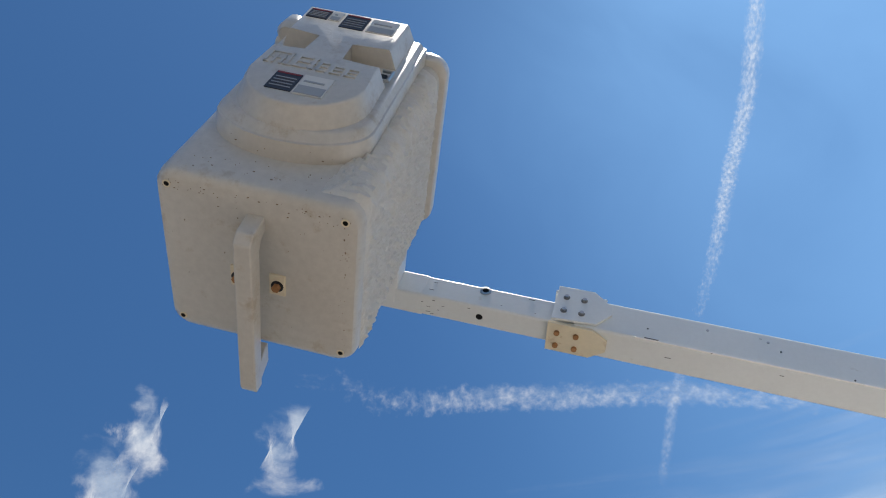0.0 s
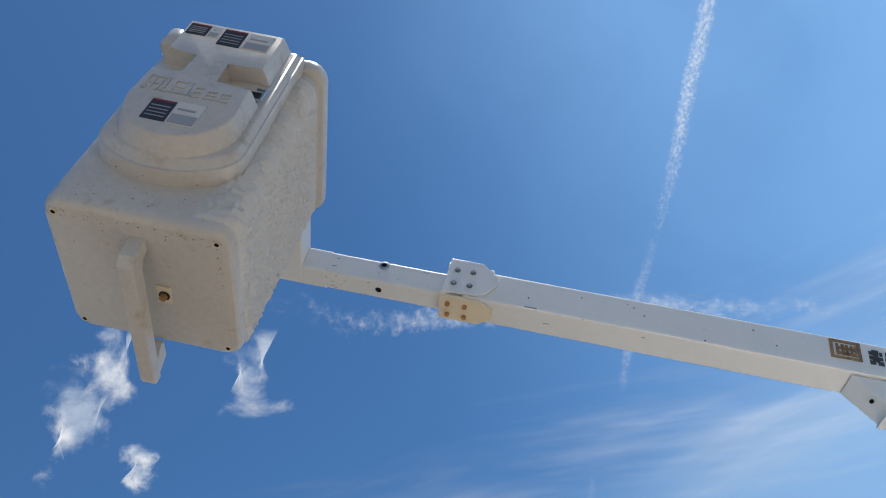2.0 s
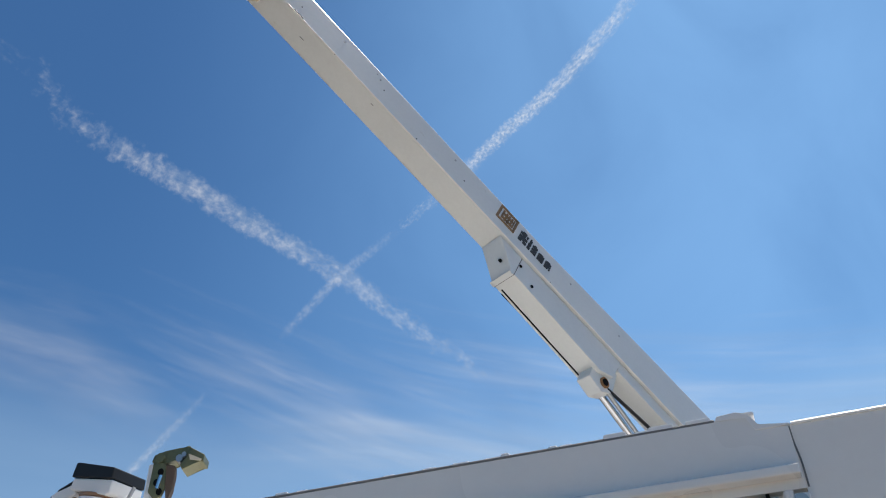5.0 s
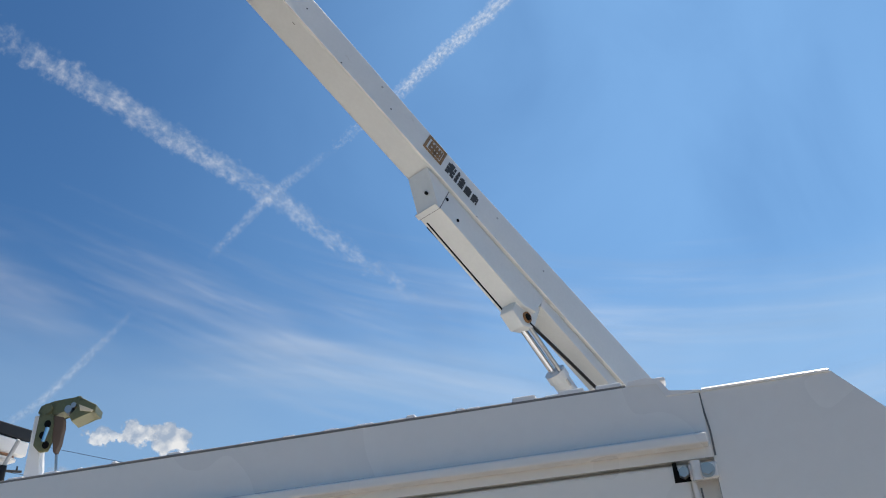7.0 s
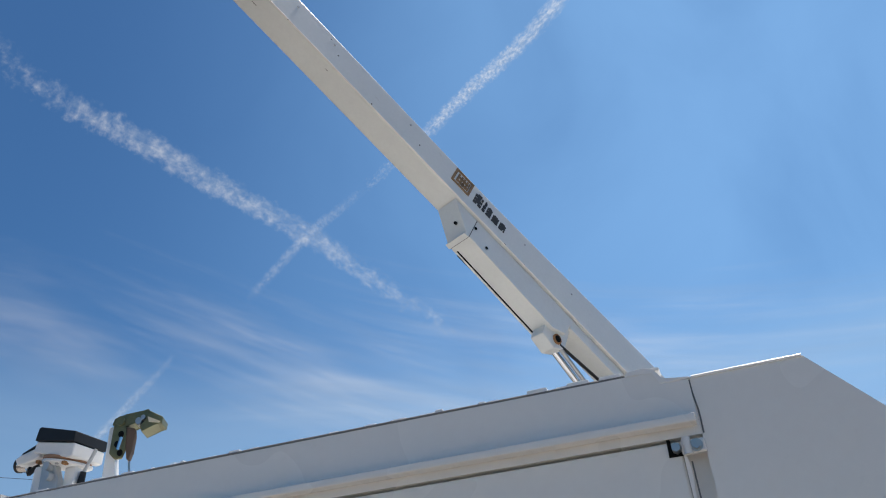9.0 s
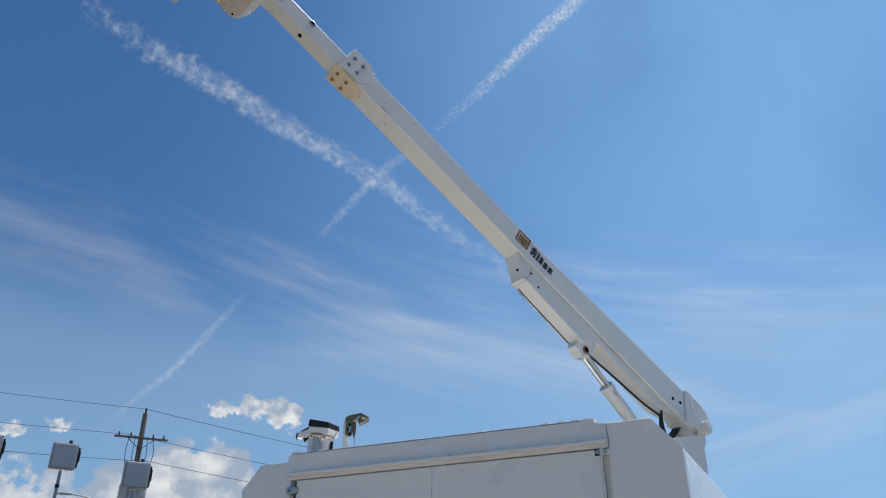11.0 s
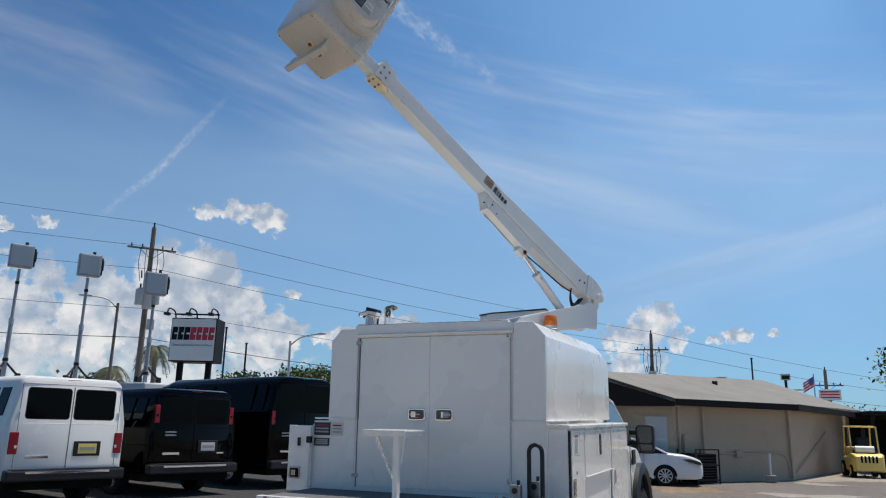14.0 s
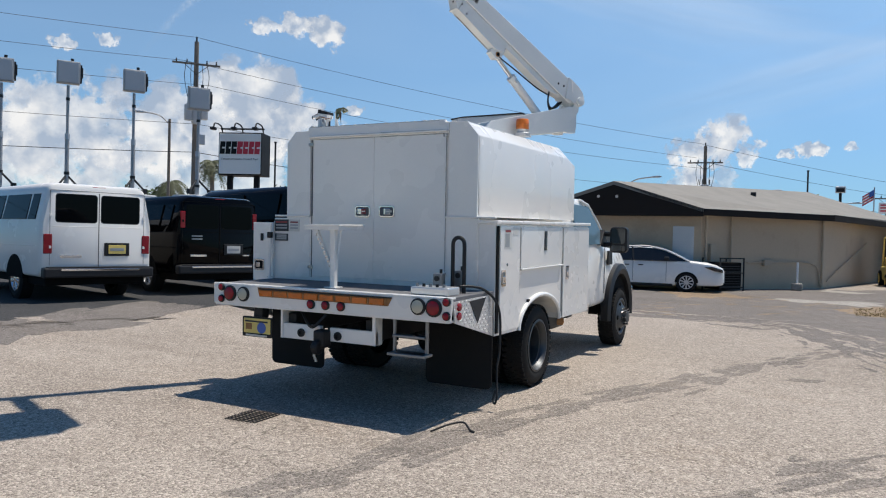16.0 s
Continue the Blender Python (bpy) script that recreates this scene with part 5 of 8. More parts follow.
def lift_prism(outline, side0, side1):
    """An outline of heights along the arm's upright plane, pushed between two sides of it."""
    bm = bmesh.new()
    fl = Vector((-bx.x, -bx.y, 0)).normalized()
    def at(s, z, side):
        return in_lift(Vector((0.05, 3.05, 0)) + fl * s + by * side + Vector((0, 0, z)))
    a = [bm.verts.new(at(s, z, side0)) for s, z in outline]
    b = [bm.verts.new(at(s, z, side1)) for s, z in outline]
    bm.faces.new(a)
    bm.faces.new(b[::-1])
    n = len(outline)
    for k in range(n):
        bm.faces.new((a[k], a[(k + 1) % n], b[(k + 1) % n], b[k]))
    bmesh.ops.bevel(bm, geom=list(bm.edges), offset=0.005, segments=2, profile=0.5, affect="EDGES")
    return bm


ARM = [(-0.1, 2.70), (0.02, 2.85), (1.30, 3.175), (1.34, 3.16), (1.42, 3.40), (1.47, 3.40), (1.44, 3.12), (1.40, 3.08), (1.41, 2.93), (1.39, 2.84), (1.25, 2.83), (1.2, 2.85), (0.30, 2.70)]
part("turret_arm", lift_prism(ARM, -0.02, 0.03), M_BOOM, lift)
part("turret_arm", lift_prism(ARM, -0.24, -0.19), M_BOOM, lift)
part("arm_floor", lift_prism([(-0.1, 2.70), (-0.1, 2.72), (0.3, 2.73), (1.3, 2.87), (1.38, 2.86), (0.3, 2.70)], -0.2, 0.0), M_BOOM, lift)
part("arm_tray", lift_prism([(-0.28, 2.80), (-0.28, 2.87), (-0.22, 2.89), (0.72, 3.05), (0.78, 3.03), (0.1, 2.80)], -0.36, -0.24), M_GREYBOX, lift, "grey hose tray along the arm")
part("tray_cover", lift_prism([(-0.29, 2.868), (-0.29, 2.885), (-0.22, 2.905), (0.72, 3.066), (0.79, 3.046), (0.79, 3.035), (0.72, 3.05), (-0.22, 2.888)], -0.365, -0.235), M_BLACK, lift, "black rubber tray cover")
part("turret_post", lift_prism([(-0.05, 2.42), (-0.05, 2.72), (0.35, 2.72), (0.35, 2.42)], -0.25, 0.03), M_BOOM, lift)
bp_ = Vector((0.36, 3.36, 0))
bc = part("beacon_base", lathe([(2.70, 0.09), (2.73, 0.095), (2.745, 0.07), (2.775, 0.08)], 20, "z"), M_GALV, lift, "amber warning beacon on a bracket", smooth=True)
bc.matrix_local = INV @ Matrix.Translation(bp_)
part("beacon_lens", lathe([(2.775, 0.072), (2.785, 0.078), (2.83, 0.078), (2.833, 0.074), (2.838, 0.078), (2.888, 0.076), (2.90, 0.066), (2.904, 0.01)], 24, "z"), M_AMBER, bc, smooth=True)
part("beacon_bracket", box((-0.1, -0.05, 2.685), (0.1, 0.05, 2.702), 0.004), M_GALV, bc)


# ---- work bucket (z along its walls, x out of its stepped face) ----
kx = Vector((0.9301, -0.3672, -0.0107)).normalized()
kz = Vector((0.1706, 0.4059, 0.8979)).normalized()
ky = kz.cross(kx).normalized()
kx = ky.cross(kz).normalized()
KM = Matrix.Translation((-0.7035, -0.3258, 4.7758)) @ Matrix((kx, ky, kz)).transposed().to_4x4()
bucket = thing("work_bucket", KM, "cream fibreglass one-man work bucket with moulded steps", "lift bucket")


def bucket_ring(z, grow=0.0, r=0.05):
    t = z / 1.06
    return [(x, y, z) for x, y in rounded(2 * (0.292 + 0.045 * t + grow), 2 * (0.305 + 0.004 * t + grow), r, 6)]


bk = bmesh.new()
levels = [(0.0, -0.03, 0.05), (0.006, -0.012, 0.055), (0.02, -0.003, 0.06), (0.045, 0.0, 0.06), (0.3, 0, 0.06), (0.6, 0, 0.06), (0.985, 0, 0.06), (0.99, 0.018, 0.07), (1.0, 0.024, 0.07), (1.045, 0.024, 0.07), (1.06, 0.018, 0.07), (1.06, -0.012, 0.05), (0.06, -0.016, 0.05)]
rings = [[bk.verts.new(p) for p in bucket_ring(z, g, r)] for z, g, r in levels]
for a, b in zip(rings, rings[1:]):
    for k in range(len(a)):
        bk.faces.new((a[k], a[(k + 1) % len(a)], b[(k + 1) % len(a)], b[k]))
bk.faces.new(rings[0][::-1])
bk.faces.new(rings[-1])
part("bucket_shell", bk, M_BUCKET, bucket, smooth=True)
# rough texture on one wall and over its corner, sunlight painted in as a paler tone
rc = bmesh.new()
path = []
for k in range(84):
    path.append((-0.26 + 0.495 * k / 83, 0.309))
for k in range(1, 7):
    a = radians(90 - 15 * k)
    path.append((0.2345 + 0.062 * math.cos(a), 0.2475 + 0.062 * math.sin(a)))
path += [(0.2965, 0.238 - 0.006 * k) for k in range(13)]
zs = [0.048 + 0.904 * k / 168 for k in range(169)]
gridv = []
for z in zs:
    row = []
    for k, (x, y) in enumerate(path):
        t = z / 1.06
        n = 0.005 + 0.005 * noise.noise((x * 46, y * 46, z * 26)) + 0.013 * noise.noise((x * 104, y * 104 + 9, z * 60))
        e = min(1.0, k / 3, (len(path) - 1 - k) / 9, (z - 0.046) / 0.03, (0.952 - z) / 0.05)
        n = max(n, 0.0008) * e - 0.006 * (1 - e) ** 2
        row.append(rc.verts.new((x * (1 + 0.15 * t) + n * (0.3 if y > 0.3 else 1.0), y * (1 + 0.013 * t) + n * (1.0 if y > 0.25 else 0.2), z)))
    gridv.append(row)
for a, b in zip(gridv, gridv[1:]):
    for k in range(len(path) - 1):
        if k >= 90 and a[0].co.z > 0.46 - 0.035 * (k - 90) + 0.05 * noise.noise((k * 0.9, a[0].co.z * 30, 3)):
            continue
        rc.faces.new((a[k], a[k + 1], b[k + 1], b[k]))
part("rough_coating", rc, M_ROUGHLIT, bucket, "rough wall texture, its sunlit paleness put into the colour", smooth=True)


def dshape(hw, z0, z1, n=14):
    """A plate outline with a round foot: (y, z)."""
    out = [(hw * math.cos(radians(a)), z0 + hw * 0.62 + hw * 0.62 * math.sin(radians(a))) for a in [180 + 180 * k / n for k in range(n + 1)]]
    return out + [(hw, z1), (-hw, z1)]


def frustum(o0, o1, x0, x1, tilt=0.0):
    bm = bmesh.new()
    a = [bm.verts.new((x0 + tilt * z, y, z)) for y, z in o0]
    b = [bm.verts.new((x1 + tilt * z, y, z)) for y, z in o1]
    for k in range(len(a)):
        bm.faces.new((a[k], a[(k + 1) % len(a)], b[(k + 1) % len(a)], b[k]))
    bm.faces.new(b)
    bm.faces.new(a[::-1])
    es = [e for e in bm.edges if all(v in b for v in e.verts)]
    bmesh.ops.bevel(bm, geom=es, offset=0.007, segments=2, profile=0.5, affect="EDGES")
    return bm


part("step_skirt", frustum(dshape(0.250, 0.148, 1.02), dshape(0.244, 0.160, 1.01), 0.27, 0.350, 0.04), M_BUCKET, bucket, smooth=True)
part("skirt_rim", frustum(dshape(0.238, 0.168, 1.0), dshape(0.222, 0.198, 0.99), 0.348, 0.372, 0.04), M_BUCKET, bucket, smooth=True)
cross = [(-0.07, 0.595), (-0.178, 0.595), (-0.182, 0.42)] + [(0.182 * math.cos(radians(a)), 0.40 + 0.175 * math.sin(radians(a))) for a in [180 + 180 * k / 14 for k in range(15)]] + [(0.182, 0.42), (0.178, 0.575), (0.05, 0.575), (0.045, 0.715), (0.178, 0.715), (0.178, 0.975), (-0.178, 0.975), (-0.178, 0.74), (-0.06, 0.735)]
wide = [(y * 1.15, 0.6 + (z - 0.6) * 1.09 if z < 0.41 else z + (0.012 if z > 0.9 else 0)) for y, z in cross]
part("moulded_steps", frustum(wide, cross, 0.362, 0.436, 0.04), M_BUCKET, bucket, "raised moulded step block", smooth=True)


def face_plate(name, y0, y1, z0, z1, m, lift_=0.0, th=0.004, parent=None, label=""):
    o0 = [(y0, z0), (y1, z0), (y1, z1), (y0, z1)]
    bm = bmesh.new()
    a = [bm.verts.new((0.4345 + 0.04 * z + lift_, y, z)) for y, z in o0]
    b = [bm.verts.new((0.4345 + 0.04 * z + lift_ + th, y, z)) for y, z in o0]
    bm.faces.new(a[::-1])
    bm.faces.new(b)
    for k in range(4):
        bm.faces.new((a[k], a[(k + 1) % 4], b[(k + 1) % 4], b[k]))
    return part(name, bm, m, parent or bucket, label)


for y0, y1, z0, z1, m, lab in ((-0.165, -0.09, 0.87, 0.95, M_STICK, "dark warning label with red header"), (-0.085, -0.045, 0.87, 0.95, M_STICKW, "small white pictogram label"), (-0.035, 0.05, 0.83, 0.95, M_STICK, "black warning label"), (0.06, 0.155, 0.83, 0.95, M_STICKW, "white warning label with diagram"), (-0.092, -0.012, 0.287, 0.405, M_STICK, "black square warning label"), (-0.007, 0.085, 0.282, 0.412, M_STICKW, "cream data label")):
    st = face_plate("warning_label", y0, y1, z0, z1, m, 0.002, 0.003, None, lab)
    bar = M_STICKW if m == M_STICK else (M_STICK if m == M_STICKW else M_STICKG)
    if m == M_STICKW:
        face_plate("text_bar", y0 + 0.004, y1 - 0.004, z0 + 0.004, z0 + (z1 - z0) * 0.42, M_STICKG, 0.0035, 0.003, st)
        face_plate("text_bar", y0 + 0.01, y1 - 0.02, z0 + (z1 - z0) * 0.62, z0 + (z1 - z0) * 0.70, M_STICKG, 0.0035, 0.003, st)
    else:
        for j in range(4):
            zz = z0 + (z1 - z0) * (0.15 + 0.17 * j)
            face_plate("text_bar", y0 + 0.008, y1 - 0.008, zz, zz + 0.004, M_STICKG, 0.0035, 0.003, st)
        face_plate("text_bar", y0 + 0.004, y1 - 0.004, z1 - 0.012, z1 - 0.004, M_STICKR if m == M_STICK else M_STICKW, 0.0035, 0.003, st)
# moulded emblem as plain raised shapes
for y0, y1, z0, z1 in ((-0.160, -0.152, 0.455, 0.545), (-0.160, -0.085, 0.537, 0.545), (-0.160, -0.145, 0.455, 0.463), (-0.093, -0.085, 0.455, 0.545), (-0.145, -0.10, 0.492, 0.500), (-0.137, -0.129, 0.455, 0.525), (-0.112, -0.104, 0.455, 0.525), (-0.100, -0.07, 0.455, 0.463)):
    face_plate("raised_emblem", y0, y1, z0, z1, M_BUCKET, 0.0, 0.0065)
for k, (y, w, h) in enumerate(((-0.045, 0.045, 0.085), (-0.008, 0.012, 0.085), (0.022, 0.03, 0.065), (0.068, 0.036, 0.055), (0.115, 0.036, 0.055))):
    for z0 in (0.457, 0.457 + h * 0.45, 0.457 + h * 0.86):
        face_plate("raised_mark", y - w / 2, y + w / 2, z0, z0 + h * 0.14, M_BUCKET, 0.0, 0.0065)
    face_plate("raised_mark", y - w / 2, y - w / 2 + 0.008, 0.457, 0.457 + h, M_BUCKET, 0.0, 0.007)
part("pocket_latch", box((0.385, 0.12, 0.59), (0.405, 0.19, 0.66), 0.006), M_BLACK, bucket)
part("pocket_ring", tube([(0.41, 0.165, 0.585), (0.412, 0.205, 0.59), (0.412, 0.205, 0.665), (0.41, 0.17, 0.67)], 0.006, 8), M_STEEL, bucket)
part("side_bump", lathe([(0.84, 0.03), (0.86, 0.042), (0.95, 0.042), (0.97, 0.03)], 16, "z"), M_BUCKET, bucket, smooth=True).location = (0.40, -0.225, 0)
# the walls and steps end lower than they were drawn
for ob in bucket.children_recursive:
    if ob.type == "MESH" and not ob.data.get("lowered"):
        ob.data["lowered"] = True
        for v in ob.data.vertices:
            v.co.z -= 0.1 * max(0.0, v.co.z - 0.3)
# bottom screws, lugs and the folded rest bar
for x in (-0.246, 0.246):
    for y in (-0.26, 0.26):
        part("screw_hole", rod((x, y, 0.012), (x, y, -0.003), 0.008, 12), M_GAP, bucket)
bar = part("rest_bar", prism([(0.205, 0.004), (0.192, -0.072), (0.165, -0.098), (-0.38, -0.112), (-0.40, -0.105), (-0.40, -0.066), (0.12, -0.050), (0.15, -0.035), (0.158, 0.004)], "y", -0.027, 0.027, 0.005), M_BUCKET, bucket, "cream folded metal rest bar")
part("gusset", prism([(-0.285, 0.004), (-0.285, -0.02), (-0.33, -0.07), (-0.398, -0.07), (-0.36, 0.004)], "y", -0.02, 0.02, 0.003), M_BUCKET, bar)
# chips, specks and rust round the edges of the floor and the step
random.seed(21)
gs = bmesh.new()


def speck(p, u, v, size):
    nn = random.randint(4, 6)
    c0 = random.uniform(0, 6)
    pts_ = [p + (u * math.cos(c0 + 6.283 * k / nn) * random.uniform(0.5, 1.6) + v * math.sin(c0 + 6.283 * k / nn) * random.uniform(0.3, 0.8)) * size for k in range(nn)]
    nrm_ = u.cross(v).normalized() * 0.0012
    top_ = [gs.verts.new(q_ + nrm_) for q_ in pts_]
    low2 = [gs.verts.new(q_ - nrm_) for q_ in pts_]
    gs.faces.new(top_)
    gs.faces.new(low2[::-1])
    for k in range(nn):
        gs.faces.new((top_[k], top_[(k + 1) % nn], low2[(k + 1) % nn], low2[k]))


X, Y, Z = Vector((1, 0, 0)), Vector((0, 1, 0)), Vector((0, 0, 1))
for k in range(130):
    e_ = random.random()
    size = random.choice((0.0008, 0.001, 0.0013, 0.0016, 0.002, 0.0034))
    if e_ < 0.38:
        speck(Vector((0.262 - abs(random.gauss(0, 0.02)), random.uniform(-0.27, 0.27), -0.0005)), Y, X, size)
    elif e_ < 0.62:
        speck(Vector((random.uniform(-0.26, 0.26), 0.275 - abs(random.gauss(0, 0.014)), -0.0005)), X, Y, size)
    elif e_ < 0.72:
        speck(Vector((random.uniform(-0.26, 0.26), random.uniform(-0.26, 0.26), -0.0005)), X, Y, size * 0.7)
    elif e_ < 0.90:
        z_ = random.uniform(0.04, 0.14)
        speck(Vector((0.2925 + 0.0425 * z_, random.uniform(-0.24, 0.24), z_)), Y, Z, size * 0.8)
    else:
        a_ = radians(random.uniform(200, 340))
        y_, z_ = 0.247 * math.cos(a_), 0.154 + 0.153 + 0.152 * math.sin(a_)
        speck(Vector((0.318 + 0.04 * z_ + random.uniform(-0.016, 0.016), y_, z_ - 0.0015)), Y, X, size)
M_GRIME = mat("dark_brown_grime", (0.19, 0.135, 0.09), 0.85, grain=0.3, scale=20.0)
gsp = part("grime_specks", gs, M_GRIME, bucket, "scattered dark chips and grime")
gsp["kind"] = "stuff"
for x_, y_ in ((0.246, 0.26), (-0.246, 0.26), (0.246, -0.26), (-0.246, -0.26)):
    part("rust_ring", lathe([(0.0005, 0.012), (-0.0018, 0.0125)], 14, "z"), M_RUSTY, bucket).location = (x_, y_, -0.001)
for s in (-1, 1):
    lu = part("lug", box((-0.065, s * 0.035 - 0.0, -0.008) if s > 0 else (-0.065, -0.085, -0.008), (0.01, 0.085, 0.004) if s > 0 else (0.01, -0.035, 0.004), 0.003), M_RUSTY, bucket, "small rusty lug")
    part("lug_bolt", rod((-0.028, s * 0.062, -0.006), (-0.028, s * 0.062, -0.026), 0.013, 6), M_RUST, lu)
    part("lug_washer", rod((-0.028, s * 0.062, -0.007), (-0.028, s * 0.062, -0.012), 0.019, 14), M_BUMP, lu)
# bracket that carries the bucket on the boom tip
KI = KM.inverted()
tip0 = KI @ (BM @ Vector((2.66, -0.08, -0.04)))
cm = bmesh.new()
add_box(cm, (min(tip0.x, -0.34) - 0.02, tip0.y - 0.07, tip0.z - 0.08), (-0.30, tip0.y + 0.06, tip0.z + 0.08), 0.012)
part("mount_bracket", cm, M_BOOM, bucket)


# ---- parked vans ----
def van(m, paint, length, width, height, label, rear_doors=True, plate=M_STICKW, roof=0.14, group="parked vans", name="passenger_van", roundness=0.22, lamp_z=(0.86, 1.2)):
    """A full-size van standing on its wheels, its tail at y 0 and its nose ahead."""
    v = thing(name, m, label, "van", group)
    hw = width / 2
    zt = height
    st = [(0.0, hw - 0.05, 0.62, zt - 0.09, 0.10), (0.03, hw - 0.02, 0.52, zt - 0.03, 0.115), (0.12, hw, 0.45, zt, 0.125), (length * 0.68, hw, 0.45, zt, 0.13), (length * 0.74, hw, 0.45, zt - 0.08, 0.14), (length * 0.86, hw, 0.45, 1.25, 0.06), (length * 0.95, hw - 0.03, 0.5, 1.08, 0.06), (length, hw - 0.12, 0.55, 0.95, 0.06)]
    part("body", loft([(y, section(w_, zb, z_, 0.07, roundness, ln)) for y, w_, zb, z_, ln in st]), paint, v, smooth=True)
    belt, top = 1.42 * height / 2.1, height - 0.2
    black = paint is M_VANB
    seal, gap = (M_VANB, M_GAP) if black else (M_BLACK, M_SEAL)

    def lean(z):
        return hw - 0.13 * max(0, (z - 0.45 - (height - 0.45) * 0.55) / ((height - 0.45) * 0.45))

    # two rear door windows
    for s in (-1, 1):
        w_ = hw - 0.30
        win = part("rear_window", prism(rounded(w_, top - belt, 0.045, cx=s * (0.045 + w_ / 2), cy=(belt + top) / 2), "y", -0.006, 0.03), M_GLASS, v, "dark tinted rear window")
        part("window_seal", prism(rounded(w_ + 0.03, top - belt + 0.03, 0.055, cx=s * (0.045 + w_ / 2), cy=(belt + top) / 2), "y", -0.003, 0.03), seal, win)
        part("tail_lamp", box((s * (lean(sum(lamp_z) / 2) - 0.12) - (0.05 if black else 0.07), -0.012, lamp_z[0]), (s * (lean(sum(lamp_z) / 2) - 0.12) + (0.05 if black else 0.075), 0.11, lamp_z[1]), 0.012), M_RED, v, "red tail lamp")
    if rear_doors:
        part("door_gap", box((-0.008, -0.008, 0.62), (0.008, 0.02, height - 0.16), 0.002), gap, v)
        for s in (-1, 1):
            part("door_seam", box((s * (hw - 0.155) - 0.004, -0.004, 0.66), (s * (hw - 0.155) + 0.004, 0.02, height - 0.14), 0.001), gap, v)
        part("roof_gutter", box((-hw + 0.16, -0.006, height - 0.135), (hw - 0.16, 0.02, height - 0.127), 0.001), gap, v)
        for z0 in (0.95, 1.5):
            for s in (-1, 1):
                part("hinge", box((s * (hw - 0.16) - 0.02, -0.015, z0), (s * (hw - 0.16) + 0.02, 0.01, z0 + 0.05), 0.005), paint, v)
    part("crease", box((-hw + 0.2, -0.006, belt - 0.09), (hw - 0.2, 0.01, belt - 0.078), 0.003), paint, v)
    lp = part("plate_holder", box((0.10, -0.02, 0.82), (0.56, 0.0, 1.06), 0.01), M_BLACK, v)
    part("licence_plate", box((0.17, -0.026, 0.86), (0.49, -0.018, 1.02), 0.004), plate, lp)
    part("text_bar", box((0.2, -0.029, 0.915), (0.46, -0.025, 0.965), 0.001), M_STICKG, lp)
    part("badge", box((-0.66, -0.01, 0.79), (-0.30, 0.002, 0.835), 0.003), M_CHROME, v)
    if black:
        for z in (1.20, 1.14):
            part("text_bar", box((-0.64, -0.008, z), (-0.40, 0.002, z + 0.03), 0.002), M_RIM, v)
        part("text_bar", box((0.56, -0.008, 0.80), (0.72, 0.002, 0.83), 0.002), M_CHROME, v)
    part("bumper", box((-hw + 0.02, -0.16, 0.44), (hw - 0.02, 0.02, 0.62), 0.03), M_BUMP, v, "dark step bumper")
    part("bumper_strip", box((-hw + 0.3, -0.166, 0.56), (hw - 0.3, -0.155, 0.60), 0.005), M_CHROME, v)
    part("bumper_tread", box((-hw + 0.1, -0.15, 0.615), (hw - 0.1, 0.0, 0.632), 0.004), M_BLACK, v)
    part("high_lamp", box((-0.12, 0.02, height - 0.075), (0.12, 0.06, height - 0.04), 0.006), M_RED, v)
    # side windows
    zs0, zs1 = belt + 0.03, top
    spans = [(0.28, 0.62), (0.72, length * 0.34), (length * 0.36, length * 0.52), (length * 0.55, length * 0.72)]
    for s in (-1, 1):
        for a, b in spans:
            c = [(s * (lean(zs0) - 0.004), a, zs0), (s * (lean(zs0) - 0.004), b, zs0), (s * (lean(zs1) - 0.03), b, zs1), (s * (lean(zs1) - 0.03), a, zs1)]
            part("side_window", panel(c if s > 0 else c[::-1], 0.02), M_GLASS, v)
        part("side_crease", box((s * hw - 0.008, 0.2, 0.98), (s * hw + 0.008, length * 0.8, 0.995), 0.003), paint, v)
        for y in (length * 0.215, length * 0.80):
            part("wheel_well", prism([(y - 0.43 * math.cos(radians(a)), 0.40 + 0.42 * math.sin(radians(a))) for a in range(0, 181, 15)], "x", s * (hw - 0.2), s * (hw + 0.004)), M_GAP, v)
            wheel(v, s * (hw - 0.12), y, 0.36, 0.36, 0.22, 0.215, s, "spoke", M_CHROME)
    part("underbody", box((-hw + 0.1, 0.05, 0.3), (hw - 0.1, length - 0.4, 0.5), 0.02), M_GAP, v)
    return v


def heading(x, y, az, z=None):
    return pose(x, y, ground_z(x, y) if z is None else z, 0, 0, az)


VAN_M = heading(-8.08, 3.99, 75.5)
van(VAN_M, M_VANW, 5.7, 1.98, 2.1, "white passenger van with dark tinted windows", plate=M_YELLOW, roundness=0.13)
van(heading(-7.86, 6.75, 75), M_VANB, 5.6, 2.0, 2.05, "glossy black passenger van with red tail lamps", lamp_z=(1.38, 1.72))
van(heading(-7.35, 9.85, 74), M_VANB, 6.6, 2.05, 2.5, "tall black passenger van behind another", roundness=0.35, lamp_z=(1.4, 1.7))


